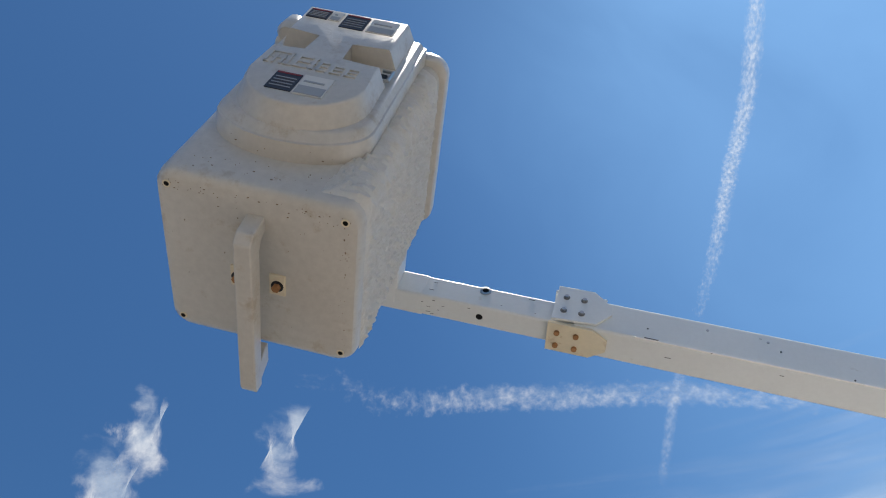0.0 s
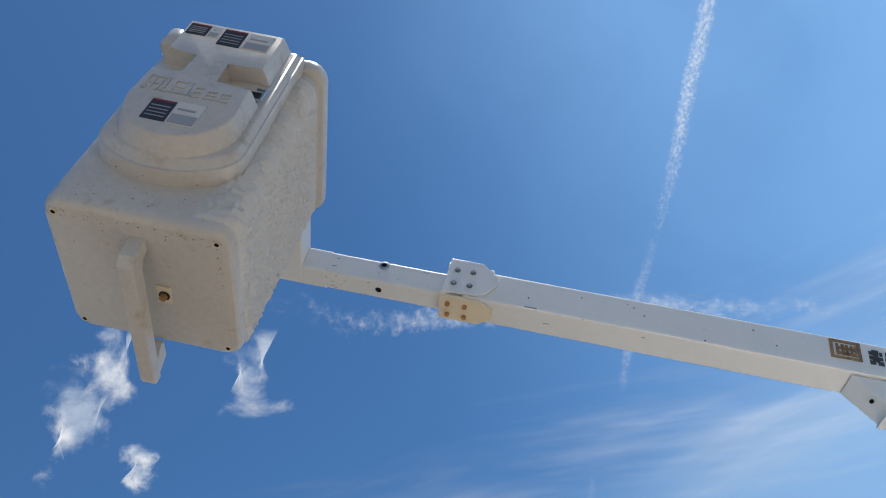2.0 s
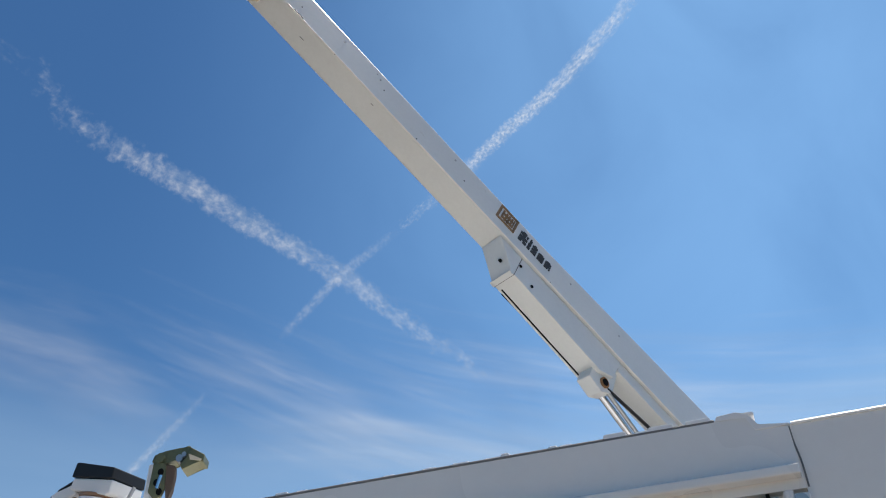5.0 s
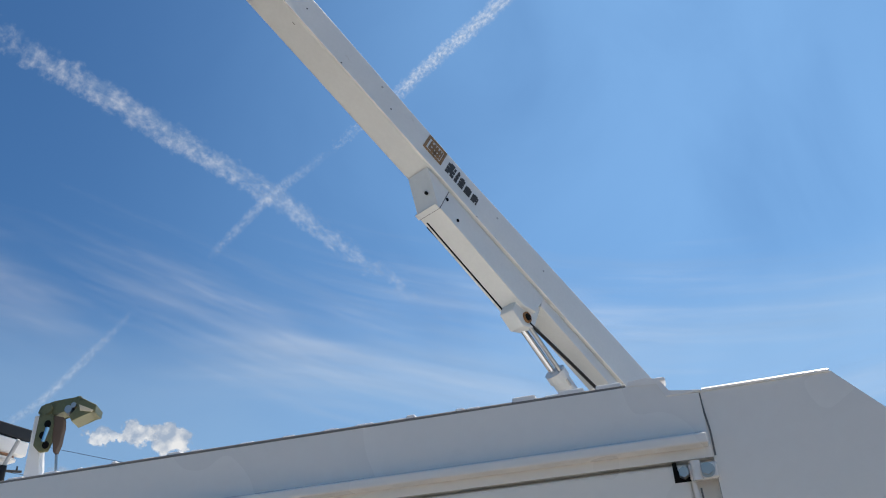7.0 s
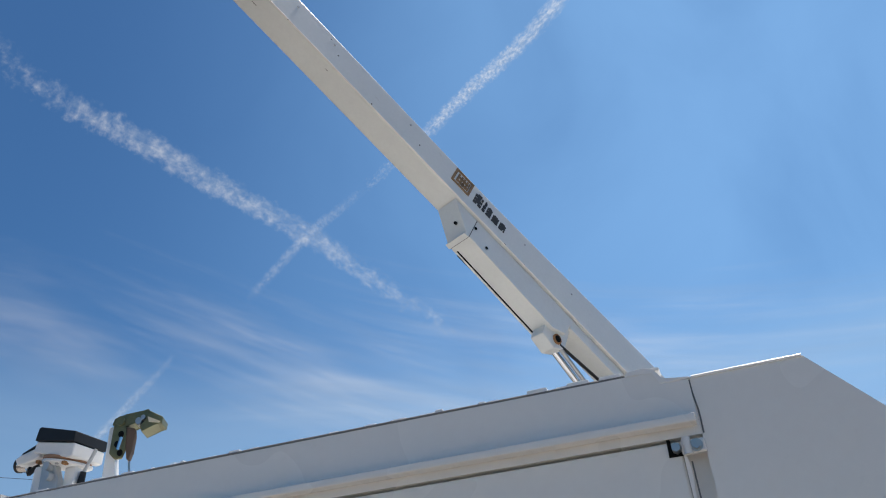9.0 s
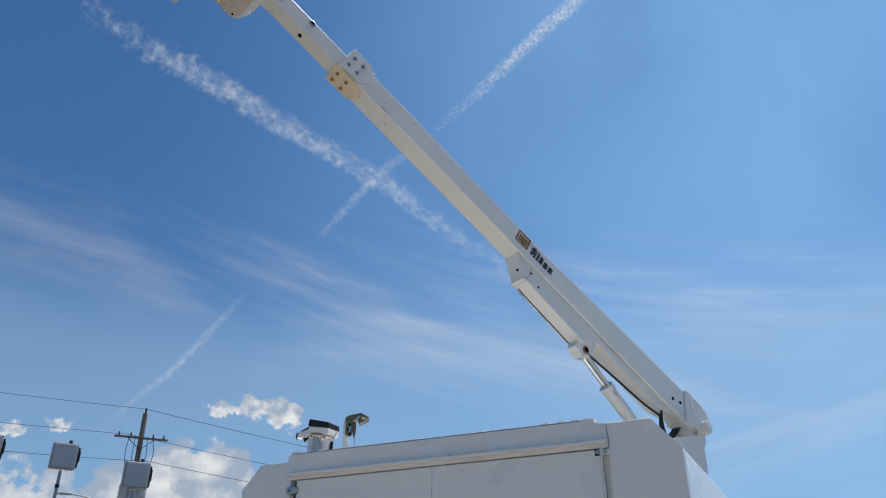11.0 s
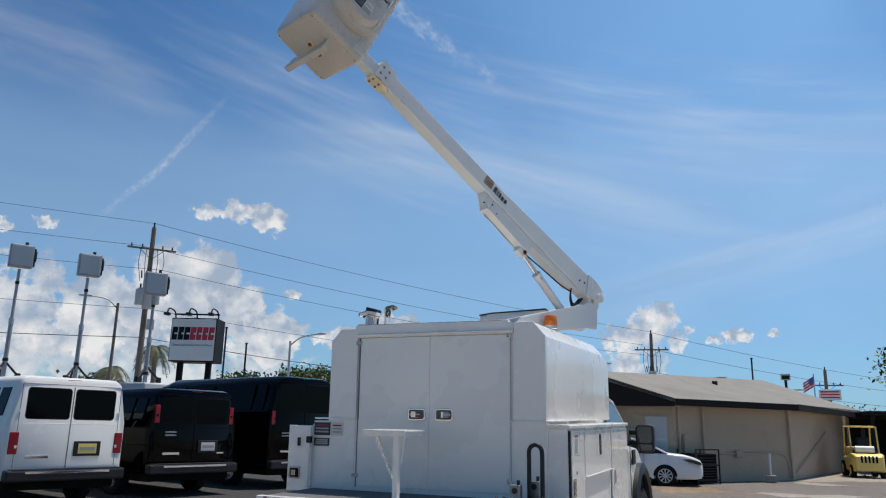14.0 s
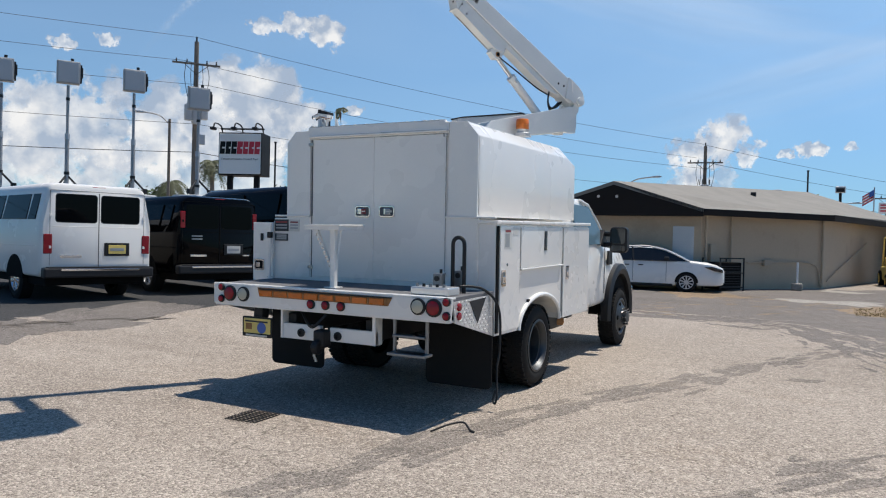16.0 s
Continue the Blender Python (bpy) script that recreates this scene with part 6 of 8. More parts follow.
# ---- light masts behind the vans ----
def light_mast(x, y, h, label, size=1.62):
    """A telescopic mast on a base; h in the mast's own units, size its scale."""
    m = thing("light_mast", pose(x, y, ground_z(x, y)) @ Matrix.Diagonal((size, size, size, 1.0)), label, "light mast", "light masts behind the vans")
    part("mast_base", box((-0.5, -0.5, 0), (0.5, 0.5, 1.9), 0.04), M_GREYBOX, m)
    part("mast_lower", rod((0, 0, 1.85), (0, 0, h * 0.62), 0.06, 14), M_MAST, m, smooth=True)
    part("mast_upper", rod((0, 0, h * 0.6), (0, 0, h - 0.7), 0.042, 14), M_MAST, m, smooth=True)
    part("mast_clamp", rod((0, 0, h * 0.6), (0, 0, h * 0.63), 0.07, 14), M_GALV, m)
    for k in range(3):
        a = radians(40 + 120 * k)
        part("mast_brace", tube([(0, 0, 2.4), (0.42 * math.cos(a), 0.42 * math.sin(a), 1.95)], 0.03, 6), M_BUMP, m)
        part("winch", box((0.36 * math.cos(a) - 0.06, 0.36 * math.sin(a) - 0.06, 1.93), (0.36 * math.cos(a) + 0.06, 0.36 * math.sin(a) + 0.06, 2.08), 0.02), M_BLACK, m)
    hd = part("lamp_head", box((-0.31, -0.12, h - 0.66), (0.31, 0.12, h + 0.0), 0.025), M_MAST, m, "grey flat square lamp head")
    hd.rotation_euler = (0, 0, radians(58))
    part("lamp_rim", box((-0.27, -0.135, h - 0.62), (0.27, -0.118, h - 0.04), 0.01), M_GREYBOX, hd)
    for k in range(3):
        part("lamp_rib", box((0.305, -0.09 + 0.07 * k, h - 0.6), (0.36, -0.05 + 0.07 * k, h - 0.08), 0.008), M_BUMP, hd)
    part("mast_joint", rod((0, 0, h * 0.42), (0, 0, h * 0.435), 0.075, 12), M_BUMP, m)
    part("mast_joint", rod((0, 0, h * 0.80), (0, 0, h * 0.815), 0.055, 12), M_BUMP, m)
    part("lamp_clip", box((0.355, -0.06, h - 0.45), (0.39, 0.06, h - 0.15), 0.01), M_BUMP, hd)
    part("lamp_knob", rod((0.1, 0, h - 0.02), (0.1, 0, h + 0.09), 0.045, 8), M_BLACK, hd)
    return m


light_mast(-28.87, 17.97, 5.72, "tall grey light mast with square lamp head")
light_mast(-27.04, 20.22, 5.66, "tall grey light mast with square lamp head")
light_mast(-30.4, 15.7, 5.6, "tall grey light mast with square lamp head")
light_mast(-23.75, 21.25, 5.1, "tall grey light mast beside the utility pole")


# ---- poles, wires, street lamps ----
def utility_pole(x, y, h, az, label, transformers=True):
    p = thing("utility_pole", pose(x, y, 0, 0, 0, az), label, "utility pole", "utility poles")
    part("pole_shaft", rod((0, 0, 0), (0, 0, h), 0.2, 14, 0.13), M_WOODPOLE, p, smooth=True)
    arm = part("crossarm", box((-1.38, -0.18, h - 1.42), (1.38, -0.08, h - 1.31), 0.01), M_WOODPOLE, p)
    for x_ in (-1.15, -0.55, 0.6, 1.15):
        part("insulator", lathe([(h - 1.31, 0.03), (h - 1.24, 0.06), (h - 1.2, 0.03), (h - 1.12, 0.045)], 10, "z"), M_BLACK, arm).location = (x_, -0.13, 0)
    part("top_pin", rod((0, 0, h), (0, 0, h + 0.3), 0.05, 8), M_BLACK, p)
    part("brace", tube([(-0.7, -0.14, h - 1.4), (0, -0.14, h - 2.0), (0.7, -0.14, h - 1.4)], 0.02, 6), M_BLACK, p)
    if transformers:
        for x_, dz, r in ((-0.42, -4.3, 0.25), (0.45, -4.2, 0.25), (0.02, -4.5, 0.27)):
            t = part("transformer", lathe([(h + dz - 0.5, r * 0.9), (h + dz - 0.45, r), (h + dz + 0.4, r), (h + dz + 0.5, r * 0.6)], 18, "z"), M_GREYBOX, p, "grey can transformer", smooth=True)
            t.location = (x_, -0.35, 0)
            part("bushing", rod((0, 0, h + dz + 0.5), (0, 0, h + dz + 0.75), 0.05, 8), M_BLACK, t)
        part("cluster_bracket", box((-0.5, -0.3, h - 4.05), (0.5, -0.1, h - 3.95), 0.01), M_GALV, p)
        part("switch_box", box((-0.32, -0.72, h - 4.0), (0.3, -0.4, h - 3.2), 0.02), M_GREYBOX, p)
        for k in range(4):
            part("cutout", rod((-0.4 + 0.26 * k, -0.25, h - 3.2), (-0.46 + 0.28 * k, -0.3, h - 2.75), 0.04, 8), M_BLACK, p)
        for k in range(5):
            part("jumper", tube(curve_pts([(-0.6 + 0.3 * k, -0.15, h - 1.3), (-0.7 + 0.35 * k, -0.5, h - 2.3), (-0.5 + 0.25 * k, -0.35, h - 3.4)], 6), 0.018, 5), M_WIRE, p)
        part("meter_box", box((0.15, -0.4, h - 6.2), (0.55, -0.15, h - 5.6), 0.02), M_GREYBOX, p)
    return p


utility_pole(-30.9, 27.82, 12.95, 52, "tall wooden utility pole with transformers and crossarm")
utility_pole(-6.3, 59.4, 9.6, 10, "distant wooden utility pole", True)
utility_pole(7.25, 71, 7.3, 10, "far thin wooden pole behind the flag", False)


def wire(a, b, sag, r=0.02):
    a, b = Vector(a), Vector(b)
    pts = [a.lerp(b, t / 24) - Vector((0, 0, sag * 4 * (t / 24) * (1 - t / 24))) for t in range(25)]
    tagged(link("overhead_wire", tube(pts, r, 5), M_WIRE), "thin black overhead power line", "power line", "overhead wires")


PX, PY = -30.9, 27.82
for dx, dz, sag, r in ((0.0, 13.22, 0.5, 0.013), (-0.7, 11.75, 0.5, 0.013), (0.7, 10.4, 0.6, 0.013), (0.0, 6.3, 0.7, 0.02), (0.1, 8.0, 0.5, 0.013)):
    wire((PX + dx * 0.6, PY + dx * 0.8, dz), (-6.3 + dx, 59.4, dz * 0.73 + 0.1), sag, r)
    wire((PX + dx * 0.6, PY + dx * 0.8, dz), (-54 + dx, -12, dz * 1.0), sag, r)
for dz in (9.7, 8.3, 6.4):
    wire((-6.3, 59.4, dz), (30, 108, dz * 0.72), 0.8, 0.016)


def street_lamp(x, y, h, az, label, reach=2.4, wood=False):
    p = thing("street_lamp", pose(x, y, 0, 0, 0, az), label, "street lamp", "street lamps")
    part("post", rod((0, 0, 0), (0, 0, h), 0.11, 12, 0.08), M_WOODPOLE if wood else M_GALV, p, smooth=True)
    part("arm", tube(curve_pts([(0, 0, h - 0.3), (reach * 0.4, 0, h + 0.2), (reach, 0, h + 0.35)], 6), 0.05, 8), M_GALV, p, smooth=True)
    part("lamp_head", loft([(reach - 0.1, section(0.1, h + 0.28, h + 0.4, 0.03, 0.03)), (reach + 0.35, section(0.14, h + 0.27, h + 0.42, 0.03, 0.05)), (reach + 0.6, section(0.06, h + 0.3, h + 0.38, 0.02, 0.02))]), M_GALV, p, smooth=True).matrix_local = pose(0, 0, 0, 0, 0, -90)
    return p


street_lamp(-33.5, 28.2, 8.5, 225, "wooden street lamp post with curved arm", 1.6, True)
street_lamp(-27.4, 37.7, 7.1, -10, "galvanised street lamp with long angled arm", 2.6)
street_lamp(-11.3, 53.3, 6.2, -20, "street lamp behind the low building", 2.6)
street_lamp(-3.4, 62, 5.7, -20, "distant street lamp behind the roof", 2.4)
street_lamp(2.4, 66, 4.9, -20, "distant street lamp behind the roof", 2.4)
for x, y, h in ((-28.9, 32.8, 7.4), (-28.1, 33.9, 6.5), (1.5, 55.3, 7.0)):
    t = thing("thin_pole", pose(x, y, 0), "thin dark upright pole", "pole", "thin poles")
    part("shaft", rod((0, 0, 0), (0, 0, h), 0.06, 8), M_BLACK, t)
    part("cap", rod((0, 0, h), (0, 0, h + 0.08), 0.09, 8), M_BLACK, t)
fl = thing("flood_lamp", pose(3.63, 50.3, -0.1), "square flood lamp on a dark pole", "lamp")
part("post", rod((0, 0, 0), (0, 0, 5.2), 0.09, 10), M_BLACK, fl)
part("head", box((-0.3, -0.25, 5.2), (0.3, 0.25, 5.62), 0.05), M_GREYBOX, fl)
part("lamp_glass", box((-0.24, -0.262, 5.25), (0.24, -0.245, 5.5), 0.01), M_BLACK, fl)
flag = thing("flagpole", pose(6.05, 66, -0.6), "small striped flag on a thin pole", "flag")
part("shaft", rod((0, 0, 0), (0, 0, 7.2), 0.05, 8), M_GALV, flag)
for k in range(7):
    bm = bmesh.new()
    cols = [[bm.verts.new((-0.85 * i / 8, 0.12 * math.sin(i * 1.1), 7.0 - 0.55 * i / 8 - 0.12 * (k + j))) for j in (0, 1)] for i in range(9)]
    for a, b in zip(cols, cols[1:]):
        bm.faces.new((a[0], a[1], b[1], b[0]))
    part("stripe", bm, M_SIGNRED if k % 2 == 0 else M_SIGN, flag)
part("canton", prism([(0.0, 7.01), (-0.36, 6.78), (-0.36, 6.30), (0.0, 6.53)], "y", -0.14, 0.13), M_BLUE, flag)
rs = thing("red_sign", pose(7.4, 69.5, 0.2, 0, 0, -5) @ Matrix.Diagonal((0.88, 0.9, 0.95, 1.0)), "small red and white roadside sign", "sign")
part("post", box((-0.1, -0.1, 0), (0.1, 0.1, 4.6), 0.02), M_SIGNBLACK, rs)
part("board", box((-1.0, -0.12, 4.6), (1.0, 0.12, 5.6), 0.03), M_SIGN, rs)
for z in (5.3, 5.05, 4.78):
    part("text_bar", box((-0.85, -0.135, z), (0.85, -0.12, z + 0.13), 0.01), M_SIGNRED, rs)


# ---- dealer sign ----
SGN = pose(-23.72, 24.1, -1.55, 0, 0, 22) @ Matrix.Diagonal((1.37, 1.12, 1.29, 1.0))
sign = thing("dealer_sign", SGN, "white and black box sign on two posts", "sign")
part("cabinet", box((-0.84, -0.03, 4.66), (0.84, 1.15, 6.36), 0.02), M_SIGNBLACK, sign)
face = part("sign_face", box((-0.81, -0.05, 4.71), (0.81, -0.028, 6.31), 0.01), M_SIGN, sign)
for k, (w, m) in enumerate(((0.19, M_SIGNBLACK), (0.19, M_SIGNBLACK), (0.2, M_SIGNBLACK), (0.21, M_SIGNRED), (0.19, M_SIGNRED), (0.19, M_SIGNRED), (0.2, M_SIGNRED))):
    x = -0.675 + 0.225 * k
    bm = bmesh.new()
    for a, b, c, d in ((-0.5, 0.5, 0.0, 0.42), (-0.5, 0.5, 0.56, 1.0), (-0.5, 0.1 if k % 2 else -0.1, 0.40, 0.58)):
        add_prism(bm, [(x + w * (u + 0.16 * (v - 0.5)), 5.50 + 0.50 * v) for u, v in ((a, c), (b, c), (b, d), (a, d))], "y", -0.062, -0.045, 0.0)
    part("name_shape", bm, m, face, "bold letter-sized shape")
tx = bpy.data.curves.new("tagline", "FONT")
tx.body, tx.size, tx.extrude, tx.align_x = "Commercial Vehicles, Trucks & Toys!", 0.094, 0.004, "CENTER"
tx.materials.append(M_SIGNBLACK)
tag_ob = new("tagline", tx)
tag_ob.parent = sign
tag_ob.matrix_local = pose(0.0, -0.056, 5.27, 90)
tag_ob["label"] = "small black tagline lettering"
for x in (-0.5, 0.55):
    part("post", box((x - 0.1, 0.3, 0), (x + 0.1, 0.5, 4.7), 0.02), M_SIGNBLACK, sign)
for x in (-0.8, 0.0, 0.8):
    la = part("sign_lamp", tube(curve_pts([(x, 0.3, 6.36), (x, 0.1, 6.62), (x, -0.55, 6.66), (x, -0.75, 6.5)], 5), 0.03, 6), M_BLACK, sign)
    part("lamp_head", box((x - 0.1, -0.92, 6.36), (x + 0.1, -0.62, 6.48), 0.04), M_BLACK, la)
part("lamp_rail", box((-0.85, 0.2, 6.50), (0.85, 0.28, 6.56), 0.01), M_BLACK, sign)

# ---- low building ----
A, Bc = Vector((-0.27, 20.5, 0)), Vector((3.2, 25.0, 0))
long_dir = (Bc - A).normalized()
gdir = Vector((-0.985, -0.17, 0)).normalized()
house = thing("low_building", Matrix.Translation((0, 0, 0)), "low tan stucco building with grey shingle roof", "building")


def wall_between(p, q, z0, z1, th, m, name="wall", parent=None):
    p, q = Vector(p), Vector(q)
    d = (q - p).normalized()
    n = Vector((-d.y, d.x, 0)) * th
    bm = bmesh.new()
    lo = [bm.verts.new((v.x, v.y, z0)) for v in (p, q, q + n, p + n)]
    hi = [bm.verts.new((v.x, v.y, z1)) for v in (p, q, q + n, p + n)]
    bm.faces.new(lo[::-1])
    bm.faces.new(hi)
    for k in range(4):
        bm.faces.new((lo[k], lo[(k + 1) % 4], hi[(k + 1) % 4], hi[k]))
    return part(name, bm, m, parent or house)


Gl = A + gdir * 9.0
Cc = Bc + Vector((2.9, 12.2, 0))
wall_between(A, Bc, -0.1, 2.5, 0.25, M_STUCCO)
wall_between(Gl, A, -0.1, 2.5, 0.25, M_STUCCO)
wall_between(Bc, Cc, -0.1, 2.5, 0.25, M_STUCCO)


def roof_sheet(pts, th, m, name):
    bm = bmesh.new()
    a = [bm.verts.new(p) for p in pts]
    b = [bm.verts.new(Vector(p) - Vector((0, 0, th))) for p in pts]
    bm.faces.new(a)
    bm.faces.new(b[::-1])
    for k in range(len(pts)):
        bm.faces.new((a[k], a[(k + 1) % len(pts)], b[(k + 1) % len(pts)], b[k]))
    return part(name, bm, m, house)


eA = Vector((-0.12, 19.95, 2.62))
eB = Vector((3.53, 24.6, 2.62))
apex = Vector((-2.92, 19.47, 3.50))
eG = Vector((-5.97, 18.95, 2.45))
ridge = Vector((2.33, 34.5, 4.1))
eC = Vector((6.53, 36.0, 2.75))
roof_sheet([eA, eB, ridge, apex + Vector((0, 0, 0.0))], 0.12, M_SHINGLE, "roof")
roof_sheet([eB, eC, ridge], 0.12, M_SHINGLE, "roof")
roof_sheet([eG, apex, ridge, Vector((-4.7, 36, 2.45))], 0.12, M_SHINGLE, "roof")
gf = bmesh.new()
g0, g1 = Gl + Vector((0, 0, 2.42)), A + Vector((0, 0, 2.42))
a = [gf.verts.new(v) for v in (eG - Vector((0, 0, 0.1)), eA - Vector((0, 0, 0.24)), eA, apex, eG)]
b = [gf.verts.new(v.co + Vector((-0.05, 0.3, 0))) for v in a]
gf.faces.new(a)
gf.faces.new(b[::-1])
for k in range(5):
    gf.faces.new((a[k], a[(k + 1) % 5], b[(k + 1) % 5], b[k]))
part("gable", gf, M_FASCIA, house, "dark brown gable board")
for p, q in ((eA, eB), (eB, eC)):
    o_ = Vector(((q - p).y, -(q - p).x, 0)).normalized() * 0.03
    wall_between((p.x + o_.x, p.y + o_.y, 0), (q.x + o_.x, q.y + o_.y, 0), 2.40, 2.61 if p is eA else 2.63, 0.025, M_FASCIA, "fascia")
dr = A + gdir * 0.55
dd = gdir * -1
dn = Vector((dd.y, -dd.x, 0))
fr = wall_between(dr + gdir * 0.39 + dn * 0.03, dr - gdir * 0.39 + dn * 0.03, 0.8, 2.10, 0.05, M_STUCCO, "window_frame")
wall_between(dr + gdir * 0.33 + dn * 0.05, dr - gdir * 0.33 + dn * 0.05, 0.9, 2.05, 0.03, M_GALV, "louvre_window", fr)
for k in range(5):
    wall_between(dr + gdir * 0.33 + dn * 0.07, dr - gdir * 0.33 + dn * 0.07, 0.95 + 0.22 * k, 1.0 + 0.22 * k, 0.02, M_GREYBOX, "louvre", fr)
for p in (A + long_dir * 0.15, A + long_dir * 1.25, Bc - long_dir * 0.1):
    n = Vector((long_dir.y, -long_dir.x, 0)) * 0.08
    part("downpipe", tube([(p + n) + Vector((0, 0, 2.45)), (p + n) + Vector((0, 0, 0.05))], 0.04, 8), M_STUCCO, house)
nl = Vector((long_dir.y, -long_dir.x, 0))
part("conduit", tube(curve_pts([A + long_dir * 2.0 + nl * 0.06 + Vector((0, 0, 0.9)), A + long_dir * 3.5 + nl * 0.06 + Vector((0, 0, 0.92)), A + long_dir * 5.2 + nl * 0.06 + Vector((0, 0, 0.85)), A + long_dir * 5.55 + nl * 0.06 + Vector((0, 0, 0.1))], 5), 0.02, 6), M_STUCCO, house)
part("pipe_cover", box((-0.11, -0.07, 0.05), (0.11, 0.07, 1.5), 0.015), M_STUCCO, house).matrix_local = Matrix.Translation(A + long_dir * 0.42 + nl * 0.08) @ Matrix.Rotation(math.atan2(long_dir.y, long_dir.x), 4, "Z")
for k in (0.32, 0.42):
    pv = eG.lerp(eA, k + 0.12)
    part("gable_lamp", rod((pv.x + 0.04, pv.y - 0.16, 2.98), (pv.x, pv.y + 0.05, 3.02), 0.05, 10, 0.02), M_GALV, house)
part("meter_box", box((-0.18, -0.06, 0.8), (0.18, 0.06, 1.0), 0.01), M_STUCCO, house).matrix_local = Matrix.Translation(A + long_dir * 2.9 + nl * 0.08) @ Matrix.Rotation(math.atan2(long_dir.y, long_dir.x), 4, "Z")
n2 = Vector(((Cc - Bc).y, -(Cc - Bc).x, 0)).normalized() * 0.06
part("stair_scar", tube([Bc + n2 + (Cc - Bc) * 0.03 + Vector((0, 0, 0.25)), Bc + n2 + (Cc - Bc) * 0.5 + Vector((0, 0, 1.7))], 0.022, 6), M_STUCCO, house)
part("roof_vent", box((-0.1, -0.1, 0), (0.1, 0.1, 0.35), 0.02), M_BLACK, house).location = (0.65, 26.95, 3.25)
ac = thing("air_conditioner", Matrix.Translation(A + long_dir * 0.55 + nl * 0.45) @ Matrix.Rotation(math.atan2(long_dir.y, long_dir.x), 4, "Z"), "dark caged air conditioner unit by the wall", "air conditioner")
part("case", box((-0.46, -0.33, 0.05), (0.46, 0.34, 0.92), 0.03), M_GAP, ac)
for s in (-0.5, 0.5):
    for t in (-0.38, 0.38):
        part("cage_post", rod((s, t, 0), (s, t, 1.05), 0.025, 6), M_BLACK, ac)
for z in (0.12, 0.58, 1.05):
    part("cage_rail", box((-0.52, -0.40, z - 0.02), (0.52, -0.36, z + 0.02), 0.004), M_BLACK, ac)
for k in range(9):
    part("grille_slat", box((-0.43, -0.345, 0.14 + 0.08 * k), (0.43, -0.328, 0.165 + 0.08 * k), 0.002), M_BUMP, ac)
bl = thing("bollard", pose(2.5, 22.9, 0), "white pipe bollard in a concrete base", "bollard")
part("pipe", rod((0, 0, 0.2), (0, 0, 0.95), 0.035, 12), M_SIGN, bl)
part("base", box((-0.17, -0.17, 0), (0.17, 0.17, 0.24), 0.04), M_CONC, bl)
shed = thing("open_shed", pose(9.1, 37.0, 0, 0, 0, 8), "dark open shed with flat roof", "shed")
part("roof", box((-3.2, -4, 2.45), (8, 5, 2.65), 0.03), M_FASCIA, shed)
for x in (-3.0, 2.0, 7.5):
    part("post", box((x - 0.08, -3.9, 0), (x + 0.08, -3.74, 2.45), 0.01), M_FASCIA, shed)
part("back_wall", box((-3.2, 4.5, 0), (8, 4.8, 2.45), 0.02), M_FASCIA, shed)

# ---- white saloon car ----
car = thing("saloon_car", pose(-1.65, 19.3, 0, 0, 0, -80) @ pose(0, -1.35, 0) @ Matrix.Diagonal((1.0, 1.0, 0.95, 1.0)), "white compact saloon car with dark windows", "car")
CS = [(-0.9, 0.70, 0.45, 0.85, 0.05), (-0.8, 0.82, 0.28, 0.98, 0.06), (-0.2, 0.86, 0.22, 1.02, 0.08), (2.6, 0.87, 0.2, 1.0, 0.06), (3.1, 0.86, 0.21, 0.945, 0.06), (3.38, 0.82, 0.22, 0.875, 0.07), (3.54, 0.72, 0.25, 0.79, 0.07), (3.6, 0.60, 0.30, 0.68, 0.05)]
part("body", loft([(y, section(w_, zb, z_, 0.06, 0.09, ln)) for y, w_, zb, z_, ln in CS]), M_VANW, car, smooth=True)
PROFILE = [(-0.55, 0.99), (-0.2, 1.2), (0.2, 1.34), (0.6, 1.42), (1.1, 1.46), (1.5, 1.43), (1.85, 1.35), (2.2, 1.19), (2.58, 0.99)]


def cabin_x(z, out=0.0):
    return 0.80 - 0.42 * (z - 0.98) + out


gh = bmesh.new()
gl = [gh.verts.new((-cabin_x(z), y, z)) for y, z in PROFILE]
gr = [gh.verts.new((cabin_x(z), y, z)) for y, z in PROFILE]
for k in range(len(PROFILE) - 1):
    gh.faces.new((gl[k], gr[k], gr[k + 1], gl[k + 1]))
gh.faces.new(gl[::-1])
gh.faces.new(gr)
gh.faces.new((gl[0], gl[-1], gr[-1], gr[0]))
part("window_glass", gh, M_CARGLASS, car, "dark tinted windows all round")
rf = bmesh.new()
rings = []
for y, z in PROFILE[2:6]:
    rings.append([rf.verts.new(p) for p in ((-cabin_x(z - 0.05, 0.012), y, z - 0.05), (-cabin_x(z, -0.02), y, z + 0.005), (-0.3, y, z + 0.03), (0.3, y, z + 0.03), (cabin_x(z, -0.02), y, z + 0.005), (cabin_x(z - 0.05, 0.012), y, z - 0.05))])
for p, q in zip(rings, rings[1:]):
    for k in range(5):
        rf.faces.new((p[k], p[k + 1], q[k + 1], q[k]))
for ring in (rings[0], rings[-1]):
    rf.faces.new(ring)
part("roof", rf, M_VANW, car, smooth=True)
